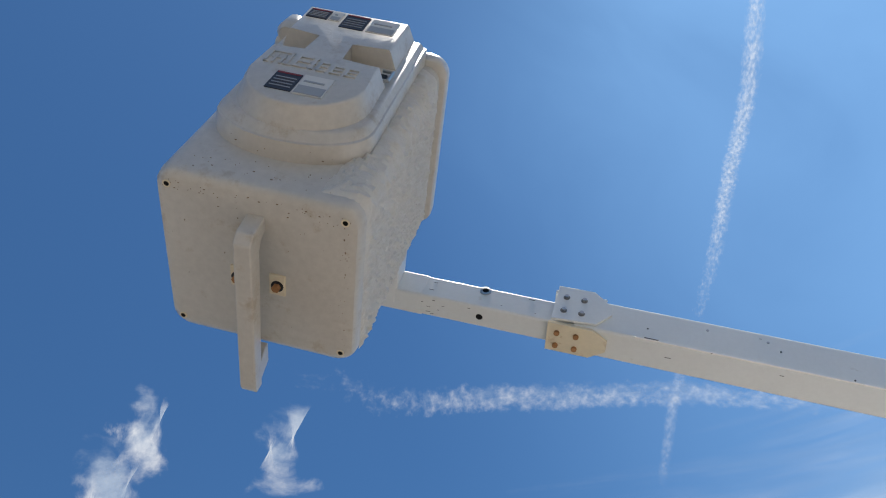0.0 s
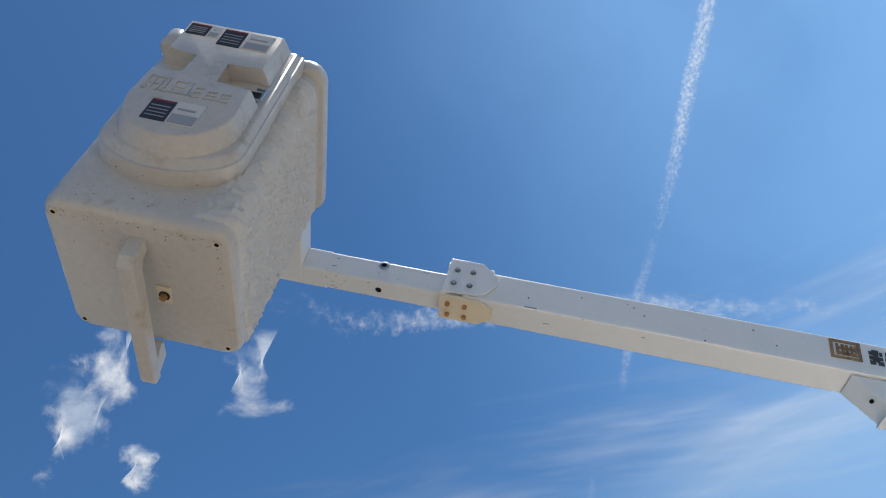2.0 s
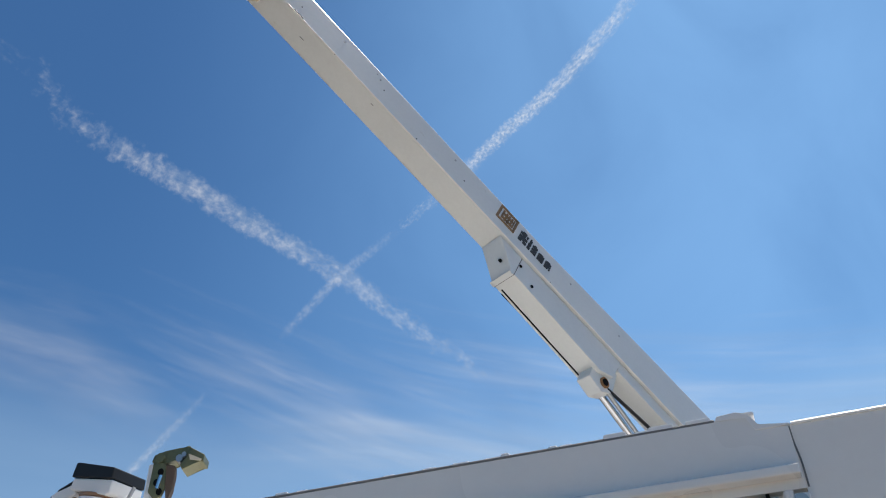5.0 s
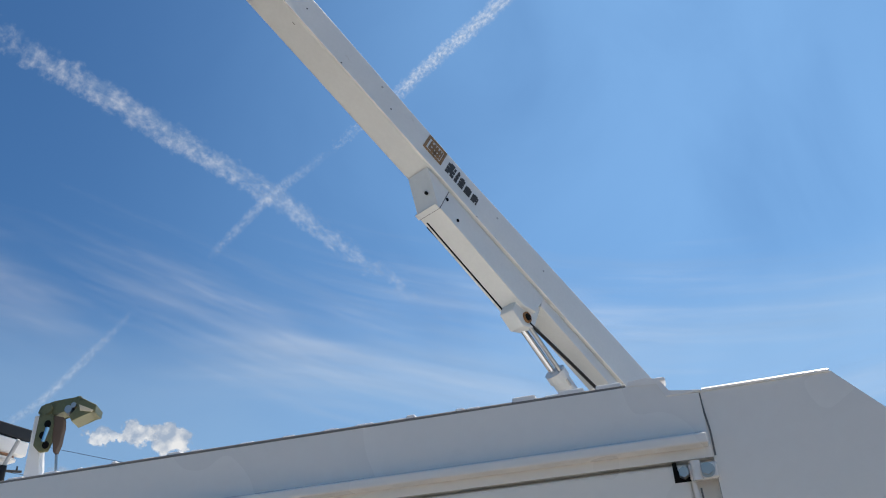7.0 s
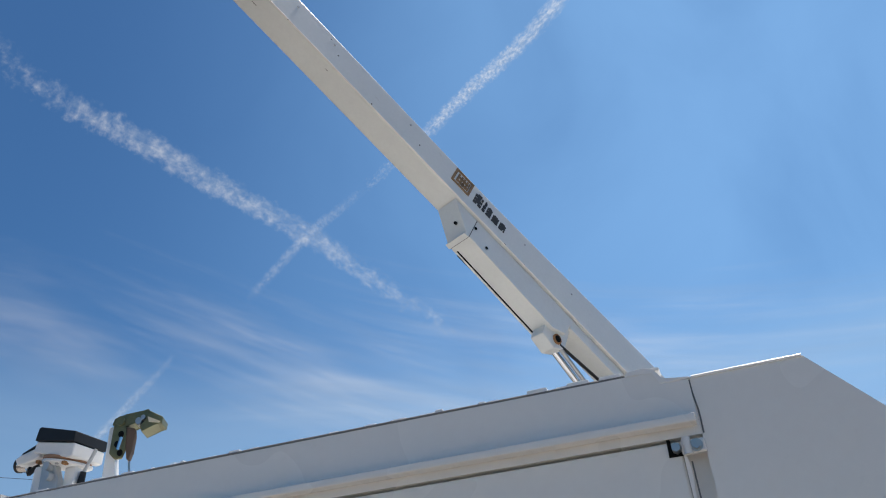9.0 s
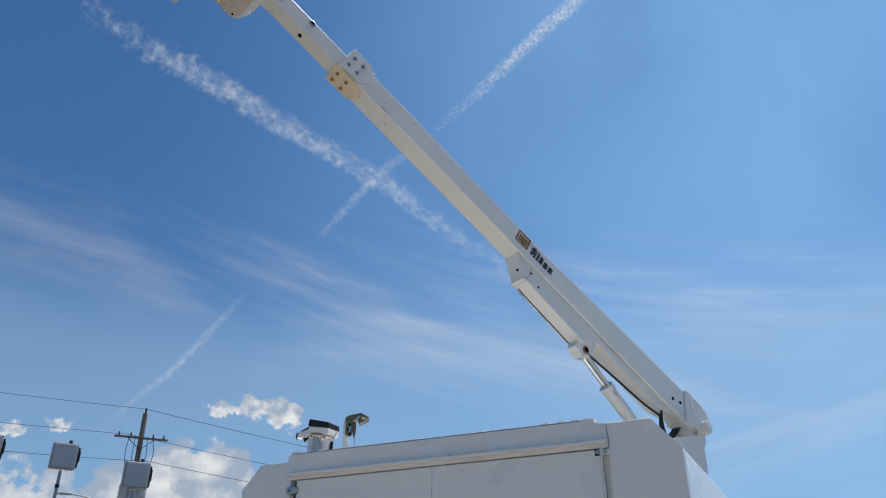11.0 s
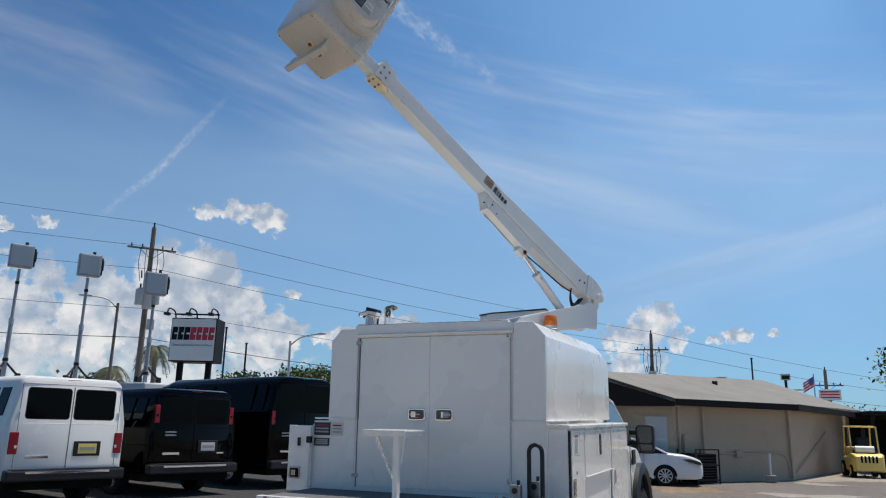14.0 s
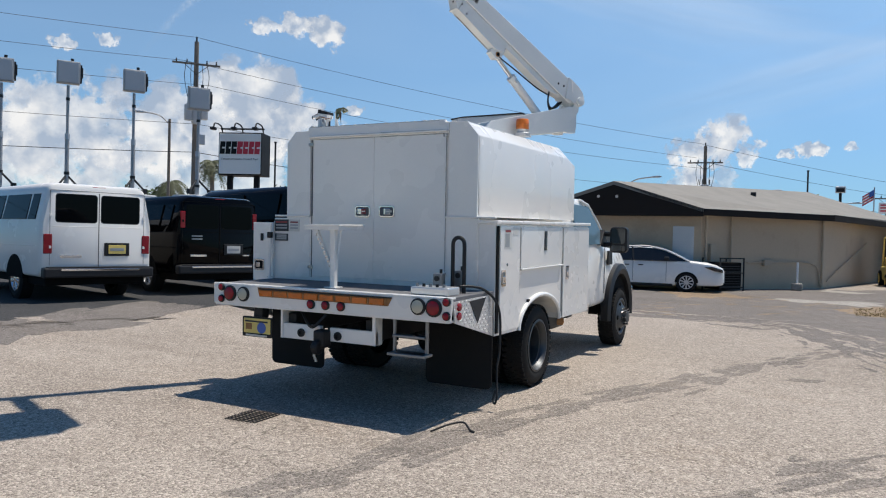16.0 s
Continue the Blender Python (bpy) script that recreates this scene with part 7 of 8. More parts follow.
for s in (-1, 1):
    part("pillar", tube([(s * cabin_x(z, -0.005), y, z - 0.01) for y, z in PROFILE[5:]], 0.03, 8), M_VANW, car, smooth=True)
    part("pillar", tube([(s * cabin_x(z, -0.005), y, z - 0.02) for y, z in PROFILE[:4]], 0.045, 8), M_VANW, car, smooth=True)
    part("pillar", tube([(s * cabin_x(0.99, 0.0), 0.9, 0.99), (s * cabin_x(1.42, 0.0), 0.86, 1.42)], 0.022, 6), M_BLACK, car)
    part("belt_trim", tube([(s * 0.812, -0.4, 0.985), (s * 0.815, 2.2, 0.985)], 0.012, 6), M_BLACK, car)
    for y in (0.9, 1.9):
        part("door_gap", tube([(s * 0.868, y, 0.32), (s * 0.868, y, 0.8), (s * 0.82, y, 0.97)], 0.006, 6), M_SEAL, car)
    for y in (0.62, 1.05):
        part("door_handle", box((s * 0.868 - 0.02, y, 0.82), (s * 0.868 + 0.02, y + 0.17, 0.855), 0.012), M_BLACK, car)
    part("sill", box((s * 0.82 - 0.05, 0.35, 0.17), (s * 0.82 + 0.05, 2.1, 0.26), 0.02), M_BLACK, car)
    for y in (-0.1, 2.5):
        part("wheel_well", prism([(y - 0.345 * math.cos(radians(a)), 0.31 + 0.345 * math.sin(radians(a))) for a in range(0, 181, 15)], "x", s * 0.6, s * 0.874), M_GAP, car)
        wh = part("wheel", tyre_mesh(0.2, 0.315, 0.21), M_RUBBER, car, smooth=True)
        wh.matrix_local = pose(s * 0.785, y, 0.315, 0, 0, 0 if s > 0 else 180)
        cap = part("hubcap", rod((0.0, 0, 0), (0.095, 0, 0), 0.215, 24), M_GALV, wh)
        sl = bmesh.new()
        for k in range(10):
            a = 2 * math.pi * k / 10
            u, v = Vector((0, math.cos(a), math.sin(a))), Vector((0, -math.sin(a), math.cos(a)))
            vs = [sl.verts.new(Vector((0.098, 0, 0)) + u * r_ + v * w_) for r_, w_ in ((0.07, -0.008), (0.19, -0.035), (0.19, 0.035), (0.07, 0.008))]
            sl.faces.new(vs)
        part("hubcap_slots", sl, M_GAP, wh)
    part("mirror", box((s * 0.90 - 0.1, 1.83, 0.99), (s * 0.90 + 0.1, 1.98, 1.12), 0.03), M_BLACK, car)
    part("headlamp", prism([(3.0, 0.82), (3.3, 0.70), (3.56, 0.66), (3.53, 0.75), (3.25, 0.835)], "x", s * 0.60, s * 0.855, 0.02), M_CARGLASS, car, "dark clear headlamp")
    part("fog_lamp", box((s * 0.6 - 0.09, 3.45, 0.34), (s * 0.6 + 0.09, 3.56, 0.43), 0.02), M_BLACK, car)
part("grille", prism([(-0.40, 0.70), (0.40, 0.70), (0.26, 0.42), (-0.26, 0.42)], "y", 3.5, 3.63, 0.015), M_BLACK, car)
part("air_intake", box((-0.66, 3.4, 0.22), (0.66, 3.59, 0.33), 0.02), M_BLACK, car)

# ---- yellow forklift ----
fk = thing("forklift", pose(5.85, 29.9, 0, 0, 0, 6) @ Matrix.Diagonal((0.92, 0.92, 0.92, 1.0)), "yellow forklift truck with overhead guard", "forklift")
part("chassis", box((-0.6, -1.1, 0.25), (0.6, 0.9, 0.85), 0.08), M_YELLOW, fk)
part("counterweight", loft([(-1.45, section(0.5, 0.3, 0.86, 0.05, 0.06)), (-1.25, section(0.6, 0.25, 0.98, 0.05, 0.06)), (-0.7, section(0.62, 0.25, 1.0, 0.05, 0.05))]), M_YELLOW, fk, "rounded yellow counterweight", smooth=True)
part("engine_cover", box((-0.42, -0.95, 0.95), (0.42, -0.1, 1.12), 0.05), M_BUMP, fk)
for x in (-0.52, 0.52):
    part("guard_post", tube([(x, -0.8, 0.9), (x, -0.6, 2.1)], 0.034, 8), M_YELLOW, fk)
    part("guard_post", tube([(x, 0.75, 0.85), (x, 0.5, 2.1)], 0.034, 8), M_YELLOW, fk)
    for y, r in ((-0.95, 0.26), (0.65, 0.33)):
        wheel(fk, x * 1.1, y, r, r, 0.2, r * 0.6, 1 if x > 0 else -1, "spoke", M_YELLOW)
    part("mast_rail", box((x * 0.7 - 0.06, 1.0, 0.15), (x * 0.7 + 0.06, 1.16, 2.15), 0.015), M_BLACK, fk)
    part("fork", box((x * 0.6 - 0.06, 1.15, 0.05), (x * 0.6 + 0.06, 2.1, 0.1), 0.01), M_BLACK, fk)
part("guard_roof", box((-0.56, -0.65, 2.07), (0.56, 0.58, 2.12), 0.02), M_YELLOW, fk)
for k in range(5):
    part("vent_slot", box((-0.32 + 0.14 * k, -1.47, 0.62), (-0.25 + 0.14 * k, -1.40, 0.9), 0.01), M_GAP, fk)
for k in range(7):
    part("roof_slat", box((-0.5 + 0.15 * k, -0.6, 2.10), (-0.43 + 0.15 * k, 0.52, 2.15), 0.01), M_YELLOW, fk)
part("gas_bottle", rod((-0.42, -0.98, 1.16), (0.3, -0.98, 1.16), 0.14, 16), M_SIGN, fk, smooth=True)
part("seat", box((-0.28, -0.5, 1.0), (0.28, 0.05, 1.2), 0.05), M_BLACK, fk)
part("seat_back", box((-0.26, -0.55, 1.15), (0.26, -0.4, 1.65), 0.05), M_BLACK, fk)
part("cowl", box((-0.45, 0.4, 0.8), (0.45, 0.85, 1.25), 0.06), M_YELLOW, fk)


# ---- dead grass on the verge ----
M_STRAW = mat("dry_straw", (0.26, 0.19, 0.09), 0.8, grain=0.35, scale=3.0, spots=0.5, spot_color=(0.11, 0.10, 0.035), spot_scale=1.2, spot_edge=0.5)
rnd = random.Random(77)
gv, gf_ = [], []
while len(gf_) < 9000:
    x, y = rnd.uniform(4.1, 9.5), rnd.uniform(13.4, 19.8)
    if y > 15.4 + (x - 4.1) * 1.5 or noise.noise((x * 0.9, y * 0.9, 4.0)) < rnd.uniform(-0.5, 0.35):
        continue
    a, h_, b_ = rnd.uniform(0, 6.28), rnd.uniform(0.012, 0.045), rnd.uniform(-0.05, 0.05)
    c_, d_ = math.cos(a) * 0.012, math.sin(a) * 0.012
    k = len(gv)
    gv += [(x - c_, y - d_, ground_z(x, y)), (x + c_, y + d_, ground_z(x, y)), (x + b_, y + rnd.uniform(-0.06, 0.06), ground_z(x, y) + h_)]
    gf_.append((k, k + 1, k + 2))
gm = bpy.data.meshes.new("dry_grass")
gm.from_pydata(gv, [], gf_)
gm.materials.append(M_STRAW)
tagged(new("dry_grass", gm), "sparse dead straw-coloured grass on a dirt verge", "grass", kind="stuff")


# ---- palms and trees ----
def palm(x, y, h, seed, label):
    rnd = random.Random(seed)
    p = thing("palm_tree", pose(x, y, 0), label, "palm tree", "palm trees")
    part("trunk", tube(curve_pts([(0, 0, 0), (0.1, 0.05, h * 0.5), (0.05, 0, h)], 8), 0.17, 10), M_BARK, p, smooth=True)
    for k in range(26):
        a = 2 * math.pi * k / 26 + rnd.uniform(-0.2, 0.2)
        up = rnd.uniform(-0.9, 1.0)
        ln = rnd.uniform(1.3, 2.0)
        bm = bmesh.new()
        base = Vector((0.05, 0, h))
        d = Vector((math.cos(a), math.sin(a), 0))
        side = Vector((-d.y, d.x, 0))
        pts = [base + d * ln * t * (1 - 0.22 * t * (1 if up < 0 else 0.6)) + Vector((0, 0, up * ln * 0.6 * t - (1.2 if up > 0 else 0.75) * ln * t * t)) for t in [j / 9 for j in range(10)]]
        for j in range(9):
            q0, q1 = pts[j], pts[j + 1]
            for s in (-1, 1):
                for f_ in (0.15, 0.6):
                    m0 = q0.lerp(q1, f_)
                    l_ = 0.55 * math.sin(math.pi * min(0.97, (j + f_ + 0.7) / 10)) + 0.1
                    tip = m0 + side * s * l_ * 0.75 + d * l_ * 0.45 - Vector((0, 0, l_ * rnd.uniform(0.35, 0.8)))
                    w_ = (q1 - q0).normalized() * 0.035
                    v = [bm.verts.new(c) for c in (m0 - w_, m0 + w_, tip)]
                    bm.faces.new(v)
        add_tube(bm, pts, 0.02, 4)
        part("frond", bm, M_PALM, p)
    return p


palm(-40.9, 35.0, 5.2, 1, "small palm tree with drooping fronds")
palm(-38.9, 37.1, 6.9, 2, "tall shaggy palm tree with drooping fronds")


def tree(x, y, h, spread_, seed, label, group="trees", size=1.0):
    rnd = random.Random(seed)
    t = thing("tree", pose(x, y, 0), label, "tree", group)
    tb = bmesh.new()
    add_rod(tb, (0, 0, 0), (0, 0, h * 0.5), 0.3, 10, 0.18)
    tips = []
    for k in range(9):
        a = rnd.uniform(0, 6.28)
        e = Vector((math.cos(a) * spread_ * rnd.uniform(0.3, 0.75), math.sin(a) * spread_ * rnd.uniform(0.3, 0.75), h * rnd.uniform(0.55, 0.92)))
        add_rod(tb, (0, 0, h * rnd.uniform(0.25, 0.48)), e, 0.09, 6, 0.03)
        tips.append(e)
    part("trunk", tb, M_BARK, t)
    verts, faces = [], []
    for k in range(7600):
        c = rnd.choice(tips)
        p = c + Vector((rnd.gauss(0, 1), rnd.gauss(0, 1), rnd.gauss(0, 0.62))) * spread_ * 0.25
        s = rnd.uniform(0.06, 0.17) * size
        n1 = Vector((rnd.uniform(-1, 1), rnd.uniform(-1, 1), rnd.uniform(-1, 1))).normalized() * s
        n2 = n1.orthogonal().normalized() * s * 0.55
        i = len(verts)
        verts += [p - n1, p + n2, p + n1, p - n2]
        faces.append((i, i + 1, i + 2, i + 3))
    me = bpy.data.meshes.new("crown")
    me.from_pydata([tuple(v) for v in verts], [], faces)
    me.materials.append(M_LEAF)
    cr = new("crown", me)
    cr.parent = t
    return t


tree(9.9, 42.0, 6.6, 2.6, 3, "leafy green tree beside the shed")
tree(-52, 63.5, 6.6, 3.6, 4, "distant rounded green tree", size=1.5)
tree(-41.3, 61.4, 7.0, 2.8, 5, "distant darker green tree", size=1.4)
tree(-46, 65.4, 5.5, 3.4, 6, "distant low green tree", size=1.5)
tree(-58.5, 47.8, 5.0, 4.0, 7, "distant green tree behind the vans", size=2.0)
tree(1.4, 75, 4.9, 4.0, 8, "distant low trees behind the roof", size=2.4)
tree(10.5, 82, 3.6, 3.4, 9, "distant low trees behind the roof", size=1.4)

# flat lattice of thin dark bars on the lot
wg = thing("wire_grid", pose(-0.258, -0.54, 0.0, 0, 0, 4), "small dark lattice of thin bars flat on the asphalt", "wire grid")
for k in range(8):
    x = -0.14 + 0.04 * k
    part("grid_wire", box((x - 0.004, -0.16, 0.002), (x + 0.004, 0.16, 0.008), 0.001), M_BLACK, wg)
for k in range(9):
    y = -0.16 + 0.04 * k
    part("grid_wire", box((-0.144, y - 0.004, 0.006), (0.144, y + 0.004, 0.012), 0.001), M_BLACK, wg)

# loose end of the cable on the ground
lc = thing("loose_cable", pose(1.28, -0.02, 0.0), "short loop of loose black cable on the ground", "cable")
part("strand", tube(curve_pts([(-0.14, -0.16, 0.01), (-0.05, -0.05, 0.05), (0.03, 0.04, 0.06), (0.09, 0.03, 0.015), (0.14, 0.0, 0.01)], 6), 0.008, 6), M_WIRE, lc, smooth=True)

# ---- clouds and vapour trails, far off ----
def cloud_material(name, alpha, scale, edge, bright, stretch=(1, 1, 1), detail=8.0, fade=1.0, seed=0.0, soft=0.22, amp=1.0, puffy=False):
    m = bpy.data.materials.new(name)
    m.use_nodes = True
    nt = m.node_tree
    nt.nodes.clear()
    out = nt.nodes.new("ShaderNodeOutputMaterial")
    tr, em, mx = (nt.nodes.new(k) for k in ("ShaderNodeBsdfTransparent", "ShaderNodeEmission", "ShaderNodeMixShader"))
    uv = nt.nodes.new("ShaderNodeUVMap")
    uv.uv_map = "UVMap"
    mp = nt.nodes.new("ShaderNodeMapping")
    mp.inputs["Scale"].default_value = stretch
    mp.inputs["Location"].default_value = (seed, seed * 0.7, seed * 1.3)
    nt.links.new(uv.outputs[0], mp.inputs[0])
    nz = nt.nodes.new("ShaderNodeTexNoise")
    nz.inputs["Scale"].default_value, nz.inputs["Detail"].default_value, nz.inputs["Roughness"].default_value, nz.inputs["Distortion"].default_value = scale, detail, 0.58, 0.12
    nt.links.new(mp.outputs[0], nz.inputs["Vector"])
    # falls off towards the patch's rim
    sp = nt.nodes.new("ShaderNodeSeparateXYZ")
    nt.links.new(uv.outputs[0], sp.inputs[0])

    def mth(op, a, b):
        n = nt.nodes.new("ShaderNodeMath")
        n.operation = op
        for k, v in enumerate((a, b)):
            if isinstance(v, (int, float)):
                n.inputs[k].default_value = v
            else:
                nt.links.new(v, n.inputs[k])
        return n.outputs[0]

    def hump(v):
        return mth("MULTIPLY", mth("MULTIPLY", v, mth("SUBTRACT", 1.0, v)), 4.0)

    rim = mth("MULTIPLY", mth("POWER", hump(sp.outputs[0]), 0.8), mth("POWER", hump(sp.outputs[1]), fade))
    if puffy:
        # a round lump: density falls with the squared distance from its middle
        rim = mth("SUBTRACT", mth("MULTIPLY", mth("ADD", hump(sp.outputs[0]), hump(sp.outputs[1])), 1.45), 1.9)
    val = mth("ADD", mth("ADD", mth("MULTIPLY", mth("SUBTRACT", nz.outputs["Fac"], 0.5), amp), 0.5), mth("MULTIPLY", mth("SUBTRACT", rim, 1.0), 0.55))
    mr = nt.nodes.new("ShaderNodeMapRange")
    mr.interpolation_type = "SMOOTHSTEP"
    mr.inputs["From Min"].default_value, mr.inputs["From Max"].default_value, mr.inputs["To Max"].default_value = edge, edge + soft, alpha
    nt.links.new(val, mr.inputs["Value"])
    dens = mr.outputs[0]
    if puffy:
        for ax in (0, 1):
            dens = mth("MULTIPLY", dens, mth("MINIMUM", mth("MULTIPLY", hump(sp.outputs[ax]), 1.7), 1.0))
    nt.links.new(dens, mx.inputs["Fac"])
    nt.links.new(tr.outputs[0], mx.inputs[1])
    nt.links.new(em.outputs[0], mx.inputs[2])
    # clouds glow; bright tops and blue-grey undersides are painted into the emission colour
    shade = nt.nodes.new("ShaderNodeMix")
    shade.data_type = "RGBA"
    shade.inputs["A"].default_value, shade.inputs["B"].default_value = (0.43, 0.52, 0.66, 1), (1, 0.995, 0.985, 1)
    puff = nt.nodes.new("ShaderNodeTexNoise")
    puff.inputs["Scale"].default_value, puff.inputs["Detail"].default_value = scale * 1.2, 9.0
    nt.links.new(mp.outputs[0], puff.inputs["Vector"])
    pr = nt.nodes.new("ShaderNodeMapRange")
    pr.inputs["From Min"].default_value, pr.inputs["From Max"].default_value = 0.38, 0.64
    nt.links.new(mth("ADD", puff.outputs["Fac"], mth("MULTIPLY", mth("SUBTRACT", sp.outputs[1], 0.5), 0.25)), pr.inputs["Value"])
    nt.links.new(pr.outputs[0], shade.inputs["Factor"])
    nt.links.new(shade.outputs["Result"], em.inputs["Color"])
    em.inputs["Strength"].default_value = bright
    nt.links.new(mx.outputs[0], out.inputs["Surface"])
    return m


def sky_point(az, el, r):
    a, e = radians(az), radians(el)
    return Vector((-math.sin(a) * math.cos(e), math.cos(a) * math.cos(e), math.sin(e))) * r


def cloud(name, centre_line, width, material, label, r=3800.0, along=24, across=6):
    """A curved strip of the far sky along (azimuth, elevation) points; width in degrees, one or a list."""
    r -= 20.0 * len([o for o in bpy.data.objects if o.name.startswith("backdrop_")])
    line = curve_pts([(a, e, 0) for a, e in centre_line], 8)
    bm = bmesh.new()
    uvl = bm.loops.layers.uv.new("UVMap")
    rows_ = []
    for k, p in enumerate(line):
        d = (line[min(k + 1, len(line) - 1)] - line[max(k - 1, 0)])
        ce = math.cos(radians(p.y))
        d = Vector((d.x * ce, d.y, 0)).normalized()
        n = Vector((-d.y / ce, d.x, 0))
        w = width[0] + (width[1] - width[0]) * k / (len(line) - 1) if isinstance(width, tuple) else width
        rows_.append([(bm.verts.new(sky_point(p.x + n.x * w * t, p.y + n.y * w * t, r)), k / (len(line) - 1), t + 0.5) for t in [j / across - 0.5 for j in range(across + 1)]])
    for a, b in zip(rows_, rows_[1:]):
        for j in range(across):
            q = (a[j], b[j], b[j + 1], a[j + 1])
            f = bm.faces.new([v[0] for v in q])
            for lp, v in zip(f.loops, q):
                lp[uvl].uv = (v[1], v[2])
    return tagged(link(name, bm, material), label, "sky", kind="structure")


def haze_material(name, color, strength, alpha, along_, across_):
    """A thin glowing sheet that paints haze; its density follows the strip: ramps along it and across it."""
    m = bpy.data.materials.new(name)
    m.use_nodes = True
    nt = m.node_tree
    nt.nodes.clear()
    out = nt.nodes.new("ShaderNodeOutputMaterial")
    tr, em, mx = (nt.nodes.new(k) for k in ("ShaderNodeBsdfTransparent", "ShaderNodeEmission", "ShaderNodeMixShader"))
    uv = nt.nodes.new("ShaderNodeUVMap")
    uv.uv_map = "UVMap"
    sp_ = nt.nodes.new("ShaderNodeSeparateXYZ")
    nt.links.new(uv.outputs[0], sp_.inputs[0])

    def ramp(v, a, b, top=1.0):
        r_ = nt.nodes.new("ShaderNodeMapRange")
        r_.interpolation_type = "SMOOTHSTEP"
        r_.inputs["From Min"].default_value, r_.inputs["From Max"].default_value, r_.inputs["To Max"].default_value = a, b, top
        nt.links.new(v, r_.inputs["Value"])
        return r_.outputs[0]

    def mul(a, b):
        k = nt.nodes.new("ShaderNodeMath")
        k.operation = "MULTIPLY"
        nt.links.new(a, k.inputs[0])
        nt.links.new(b, k.inputs[1])
        return k.outputs[0]

    mp = nt.nodes.new("ShaderNodeMapping")
    mp.inputs["Scale"].default_value = (5.0, 3.0, 1)
    nt.links.new(uv.outputs[0], mp.inputs[0])
    nz = nt.nodes.new("ShaderNodeTexNoise")
    nz.inputs["Scale"].default_value, nz.inputs["Detail"].default_value, nz.inputs["Distortion"].default_value = 1.6, 5.0, 0.6
    nt.links.new(mp.outputs[0], nz.inputs["Vector"])
    a = mul(ramp(sp_.outputs[0], 0.0, along_[0]), ramp(sp_.outputs[0], 1.0, along_[1]))
    a = mul(a, mul(ramp(sp_.outputs[1], 0.0, across_[0]), ramp(sp_.outputs[1], 1.0, across_[1])))
    a = mul(a, ramp(nz.outputs["Fac"], -0.5, 0.75, alpha))
    nt.links.new(a, mx.inputs["Fac"])
    nt.links.new(tr.outputs[0], mx.inputs[1])
    nt.links.new(em.outputs[0], mx.inputs[2])
    em.inputs["Color"].default_value = (*color, 1)
    em.inputs["Strength"].default_value = strength
    nt.links.new(mx.outputs[0], out.inputs["Surface"])
    return m


# two glowing strips added to brighten the sky sunward and near the horizon
cloud("backdrop_haze", [(56, 28), (30, 28), (4, 28), (-22, 28), (-48, 28), (-80, 28)], 86, haze_material("painted_sunward_glow", (0.30, 0.585, 1.0), 1.08, 0.58, (0.5, 0.75), (0.2, 0.6)), "glowing bluish sheet added to brighten the sky's sunny side", r=4300.0, across=14)
cloud("backdrop_haze", [(100, 8), (60, 8), (20, 8), (-20, 8), (-60, 8), (-100, 8)], 34, haze_material("horizon_haze", (0.58, 0.79, 1.0), 0.84, 0.32, (0.2, 0.8), (0.2, 0.35)), "glowing pale sheet painting haze low over the horizon", r=4200.0, across=12)
C_TRAIL = cloud_material("vapour_trail_dense", 0.47, 5.0, 0.14, 0.95, (14, 0.9, 1), 13.0, 1.2, 3.0, 0.66, 0.95)
C_TRAIL2 = cloud_material("vapour_trail_bright", 0.66, 9.0, 0.14, 0.98, (12, 0.8, 1), 13.0, 1.1, 8.0, 0.62, 0.7)
C_TRAIL3 = cloud_material("vapour_trail_thin", 0.42, 6.0, 0.12, 0.95, (7, 0.6, 1), 12.0, 1.4, 8.0, 0.8, 0.5)
C_CIRRUS = cloud_material("cirrus_veil", 0.27, 2.2, 0.12, 0.92, (1.0, 2.0, 1), 9.0, 0.9, 5.0, 0.8)
C_CIRRUS2 = cloud_material("cirrus_streaks", 0.32, 2.6, 0.16, 0.95, (1.2, 2.8, 1), 8.0, 1.0, 21.0, 0.75)
cloud("backdrop_trail", [(72, 46), (61.4, 43.0), (56.1, 40.5), (51.5, 39.5), (47.3, 38.7), (41.6, 37.0), (36.8, 35.3), (31.5, 33.3), (26.5, 30.4), (21.7, 27.5), (17.5, 24.6), (12, 21)], (3.4, 2.2), C_TRAIL, "broad ragged white vapour trail")
cloud("backdrop_trail", [(-16, 56), (-6, 52.8), (1.8, 49.6), (10.3, 45.6), (14.8, 43.6), (19.0, 41.1), (24.2, 37.8), (29.0, 34.6)], (2.1, 1.5), C_TRAIL2, "narrow white vapour trail crossing another")
cloud("backdrop_trail", [(24.2, 37.8), (28.7, 34.8), (31.4, 32.8), (34.8, 29.3), (36.4, 27.4)], (1.5, 1.2), C_TRAIL3, "faint end of a vapour trail")
cloud("backdrop_trail", [(39.6, 25.4), (41.4, 23.3), (43.0, 21.2), (44.4, 19.3), (46.2, 17.0), (47.5, 15.8), (49.2, 13.7), (51.6, 10.6)], (1.1, 1.0), C_TRAIL3, "lower end of a narrow vapour trail")
cloud("backdrop_cirrus", [(80, 27), (60.9, 25.4), (48.7, 24.6), (38, 22.0)], 12, C_CIRRUS, "faint cirrus veil")
cloud("backdrop_cirrus", [(52, 29), (37.3, 25.1), (20.6, 20.0), (2, 15)], 13, C_CIRRUS2, "faint streaked cirrus veil")
cloud("backdrop_cirrus", [(44, 21), (26, 21), (8, 17.0), (-9, 13)], 9, C_CIRRUS, "faint streaked cirrus veil")
cloud("backdrop_cirrus", [(36, 30), (14, 25), (-6.1, 21), (-28, 18)], 12, C_CIRRUS2, "faint fan of cirrus streaks")
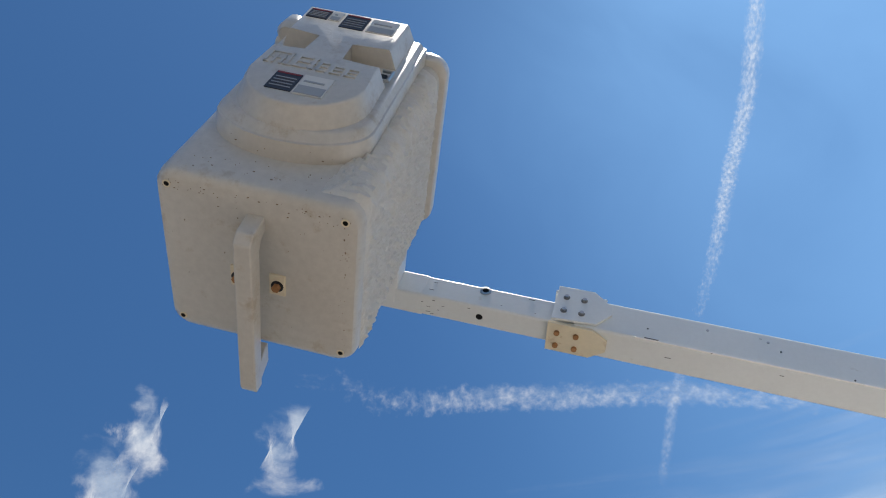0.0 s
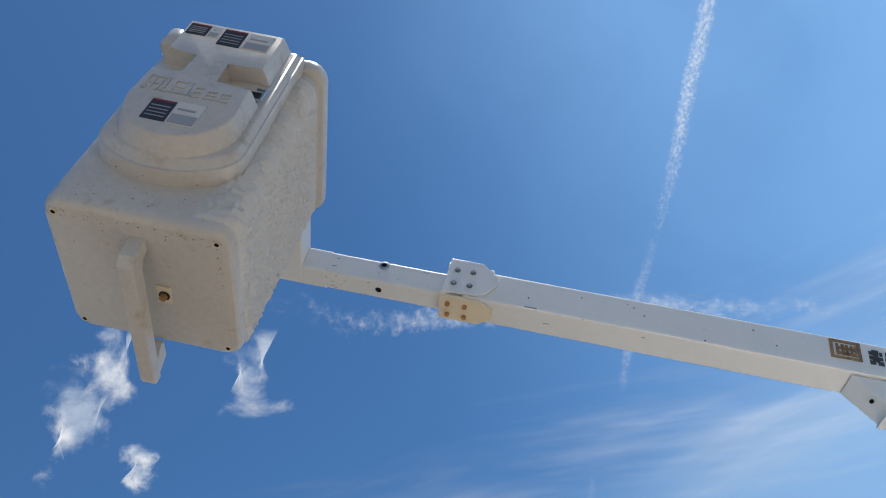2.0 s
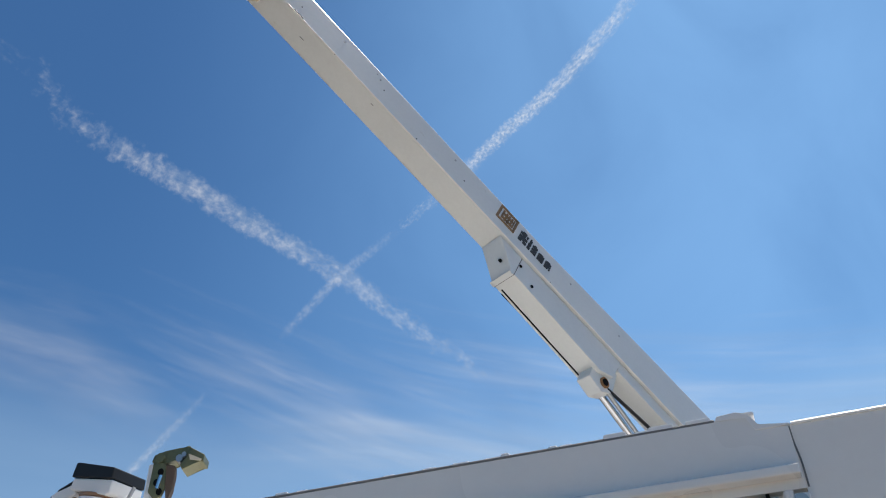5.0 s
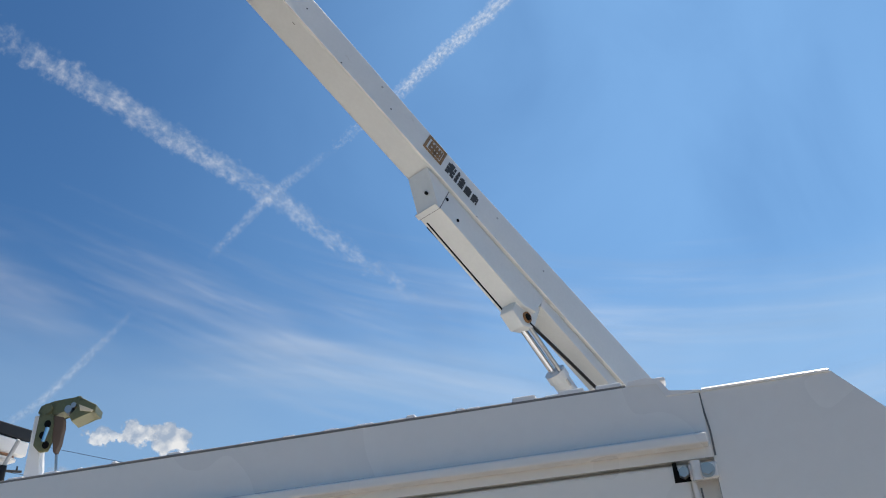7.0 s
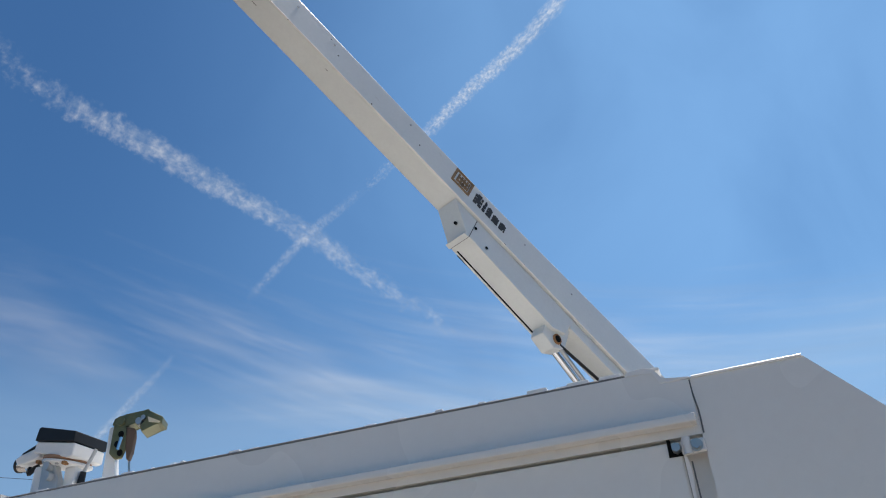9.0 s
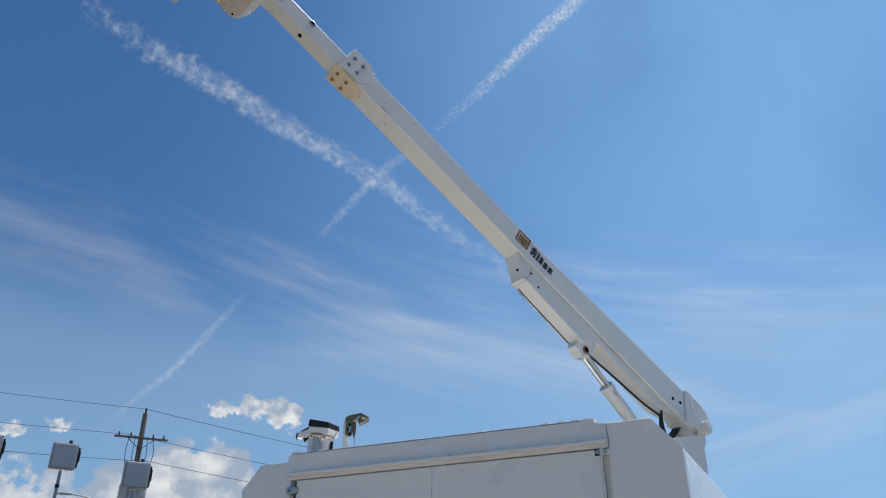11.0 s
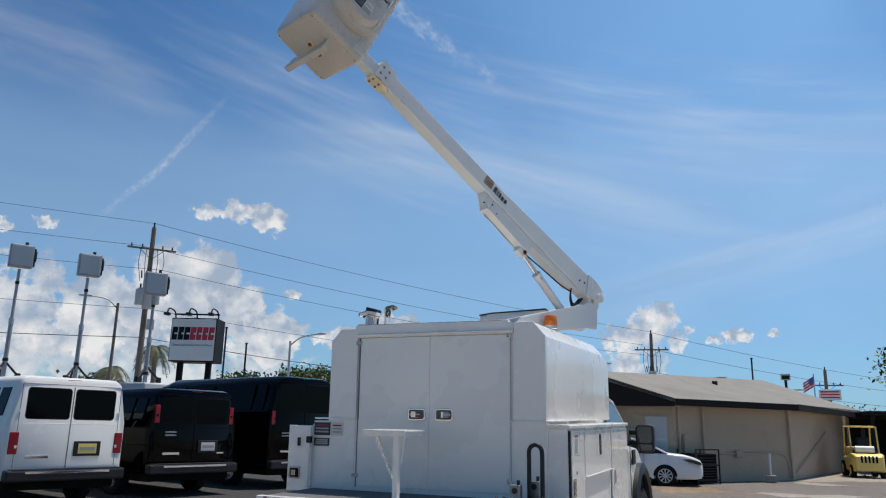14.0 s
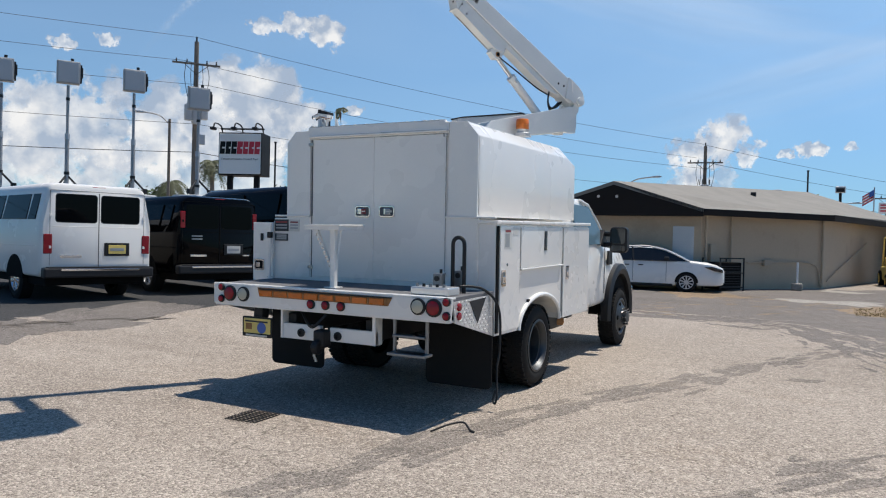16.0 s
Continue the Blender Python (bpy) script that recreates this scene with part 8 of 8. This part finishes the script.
cloud("backdrop_cirrus", [(20, 8), (2, 12), (-12, 15), (-30, 16)], 8, C_CIRRUS, "faint cirrus veil low in the sky")
# cumulus lumps: azimuth, elevation, width and height in degrees, density
for k, (az, el, w, h, al) in enumerate((
        (46, 4.2, 24, 7, 0.75), (60, 4.2, 22, 7, 0.75), (69, 6.5, 12, 8.5, 0.9), (61, 7, 10, 8, 0.92), (54.5, 7.3, 9, 7.6, 0.92), (48.5, 7.2, 8, 7.2, 0.92),
        (44.8, 8.6, 6.6, 8.2, 0.94), (42.0, 9.0, 7.0, 9.2, 0.95), (39.0, 8.0, 5.4, 6.2, 0.94), (36.4, 6.4, 5, 5, 0.92),
        (37.3, 15.1, 3.6, 2.7, 0.95), (39.7, 15.4, 3.4, 1.9, 0.9), (41.8, 15.1, 3.0, 1.2, 0.8), (35.0, 9.5, 1.6, 1.0, 0.9), (52.6, 13.1, 1.8, 1.0, 0.75), (55.3, 12.6, 1.9, 1.2, 0.8),
        (31.5, 6.4, 4, 2.0, 0.9), (27, 7.1, 5, 3.0, 0.94), (9, 4.6, 6, 2.6, 0.6), (7.9, 7.0, 4.2, 4.6, 0.94), (10.2, 6.0, 3.2, 3.4, 0.9), (5.8, 6.6, 2.2, 2.2, 0.85),
        (1.9, 6.8, 2.2, 1.4, 0.9), (3.5, 6.5, 1.4, 0.8, 0.8), (-0.5, 6.9, 1.1, 0.8, 0.8))):
    w, h = w / 0.74, h / 0.74
    mt = cloud_material("cumulus", al, min(4.2, 1.9 + 0.22 * h), 0.1, 0.88, (w / h, 1, 1), 13.0, 0.6, 11.0 + 3.7 * k, 0.2, 1.9, True)
    cloud("backdrop_cumulus", [(az + w / 2, el), (az + w / 6, el), (az - w / 6, el), (az - w / 2, el)], h, mt, "bright white cumulus cloud")
for k, (az, el, w, h) in enumerate(((66.5, 38.8, 5.5, 8), (79, 40, 8, 6), (81, 36, 7, 7), (76, 33, 3.5, 3), (86, 30, 6, 4))):
    mt = cloud_material("broken_cumulus", 0.88, 2.6, 0.16, 0.96, (w / h, 1, 1), 14.0, 0.8, 71.0 + 5.3 * k, 0.62, 2.2, True)
    cloud("backdrop_cumulus", [(az + w / 2, el), (az + w / 6, el + 0.6), (az - w / 6, el - 0.4), (az - w / 2, el)], h / 0.7, mt, "small ragged white cloud", r=3700.0)
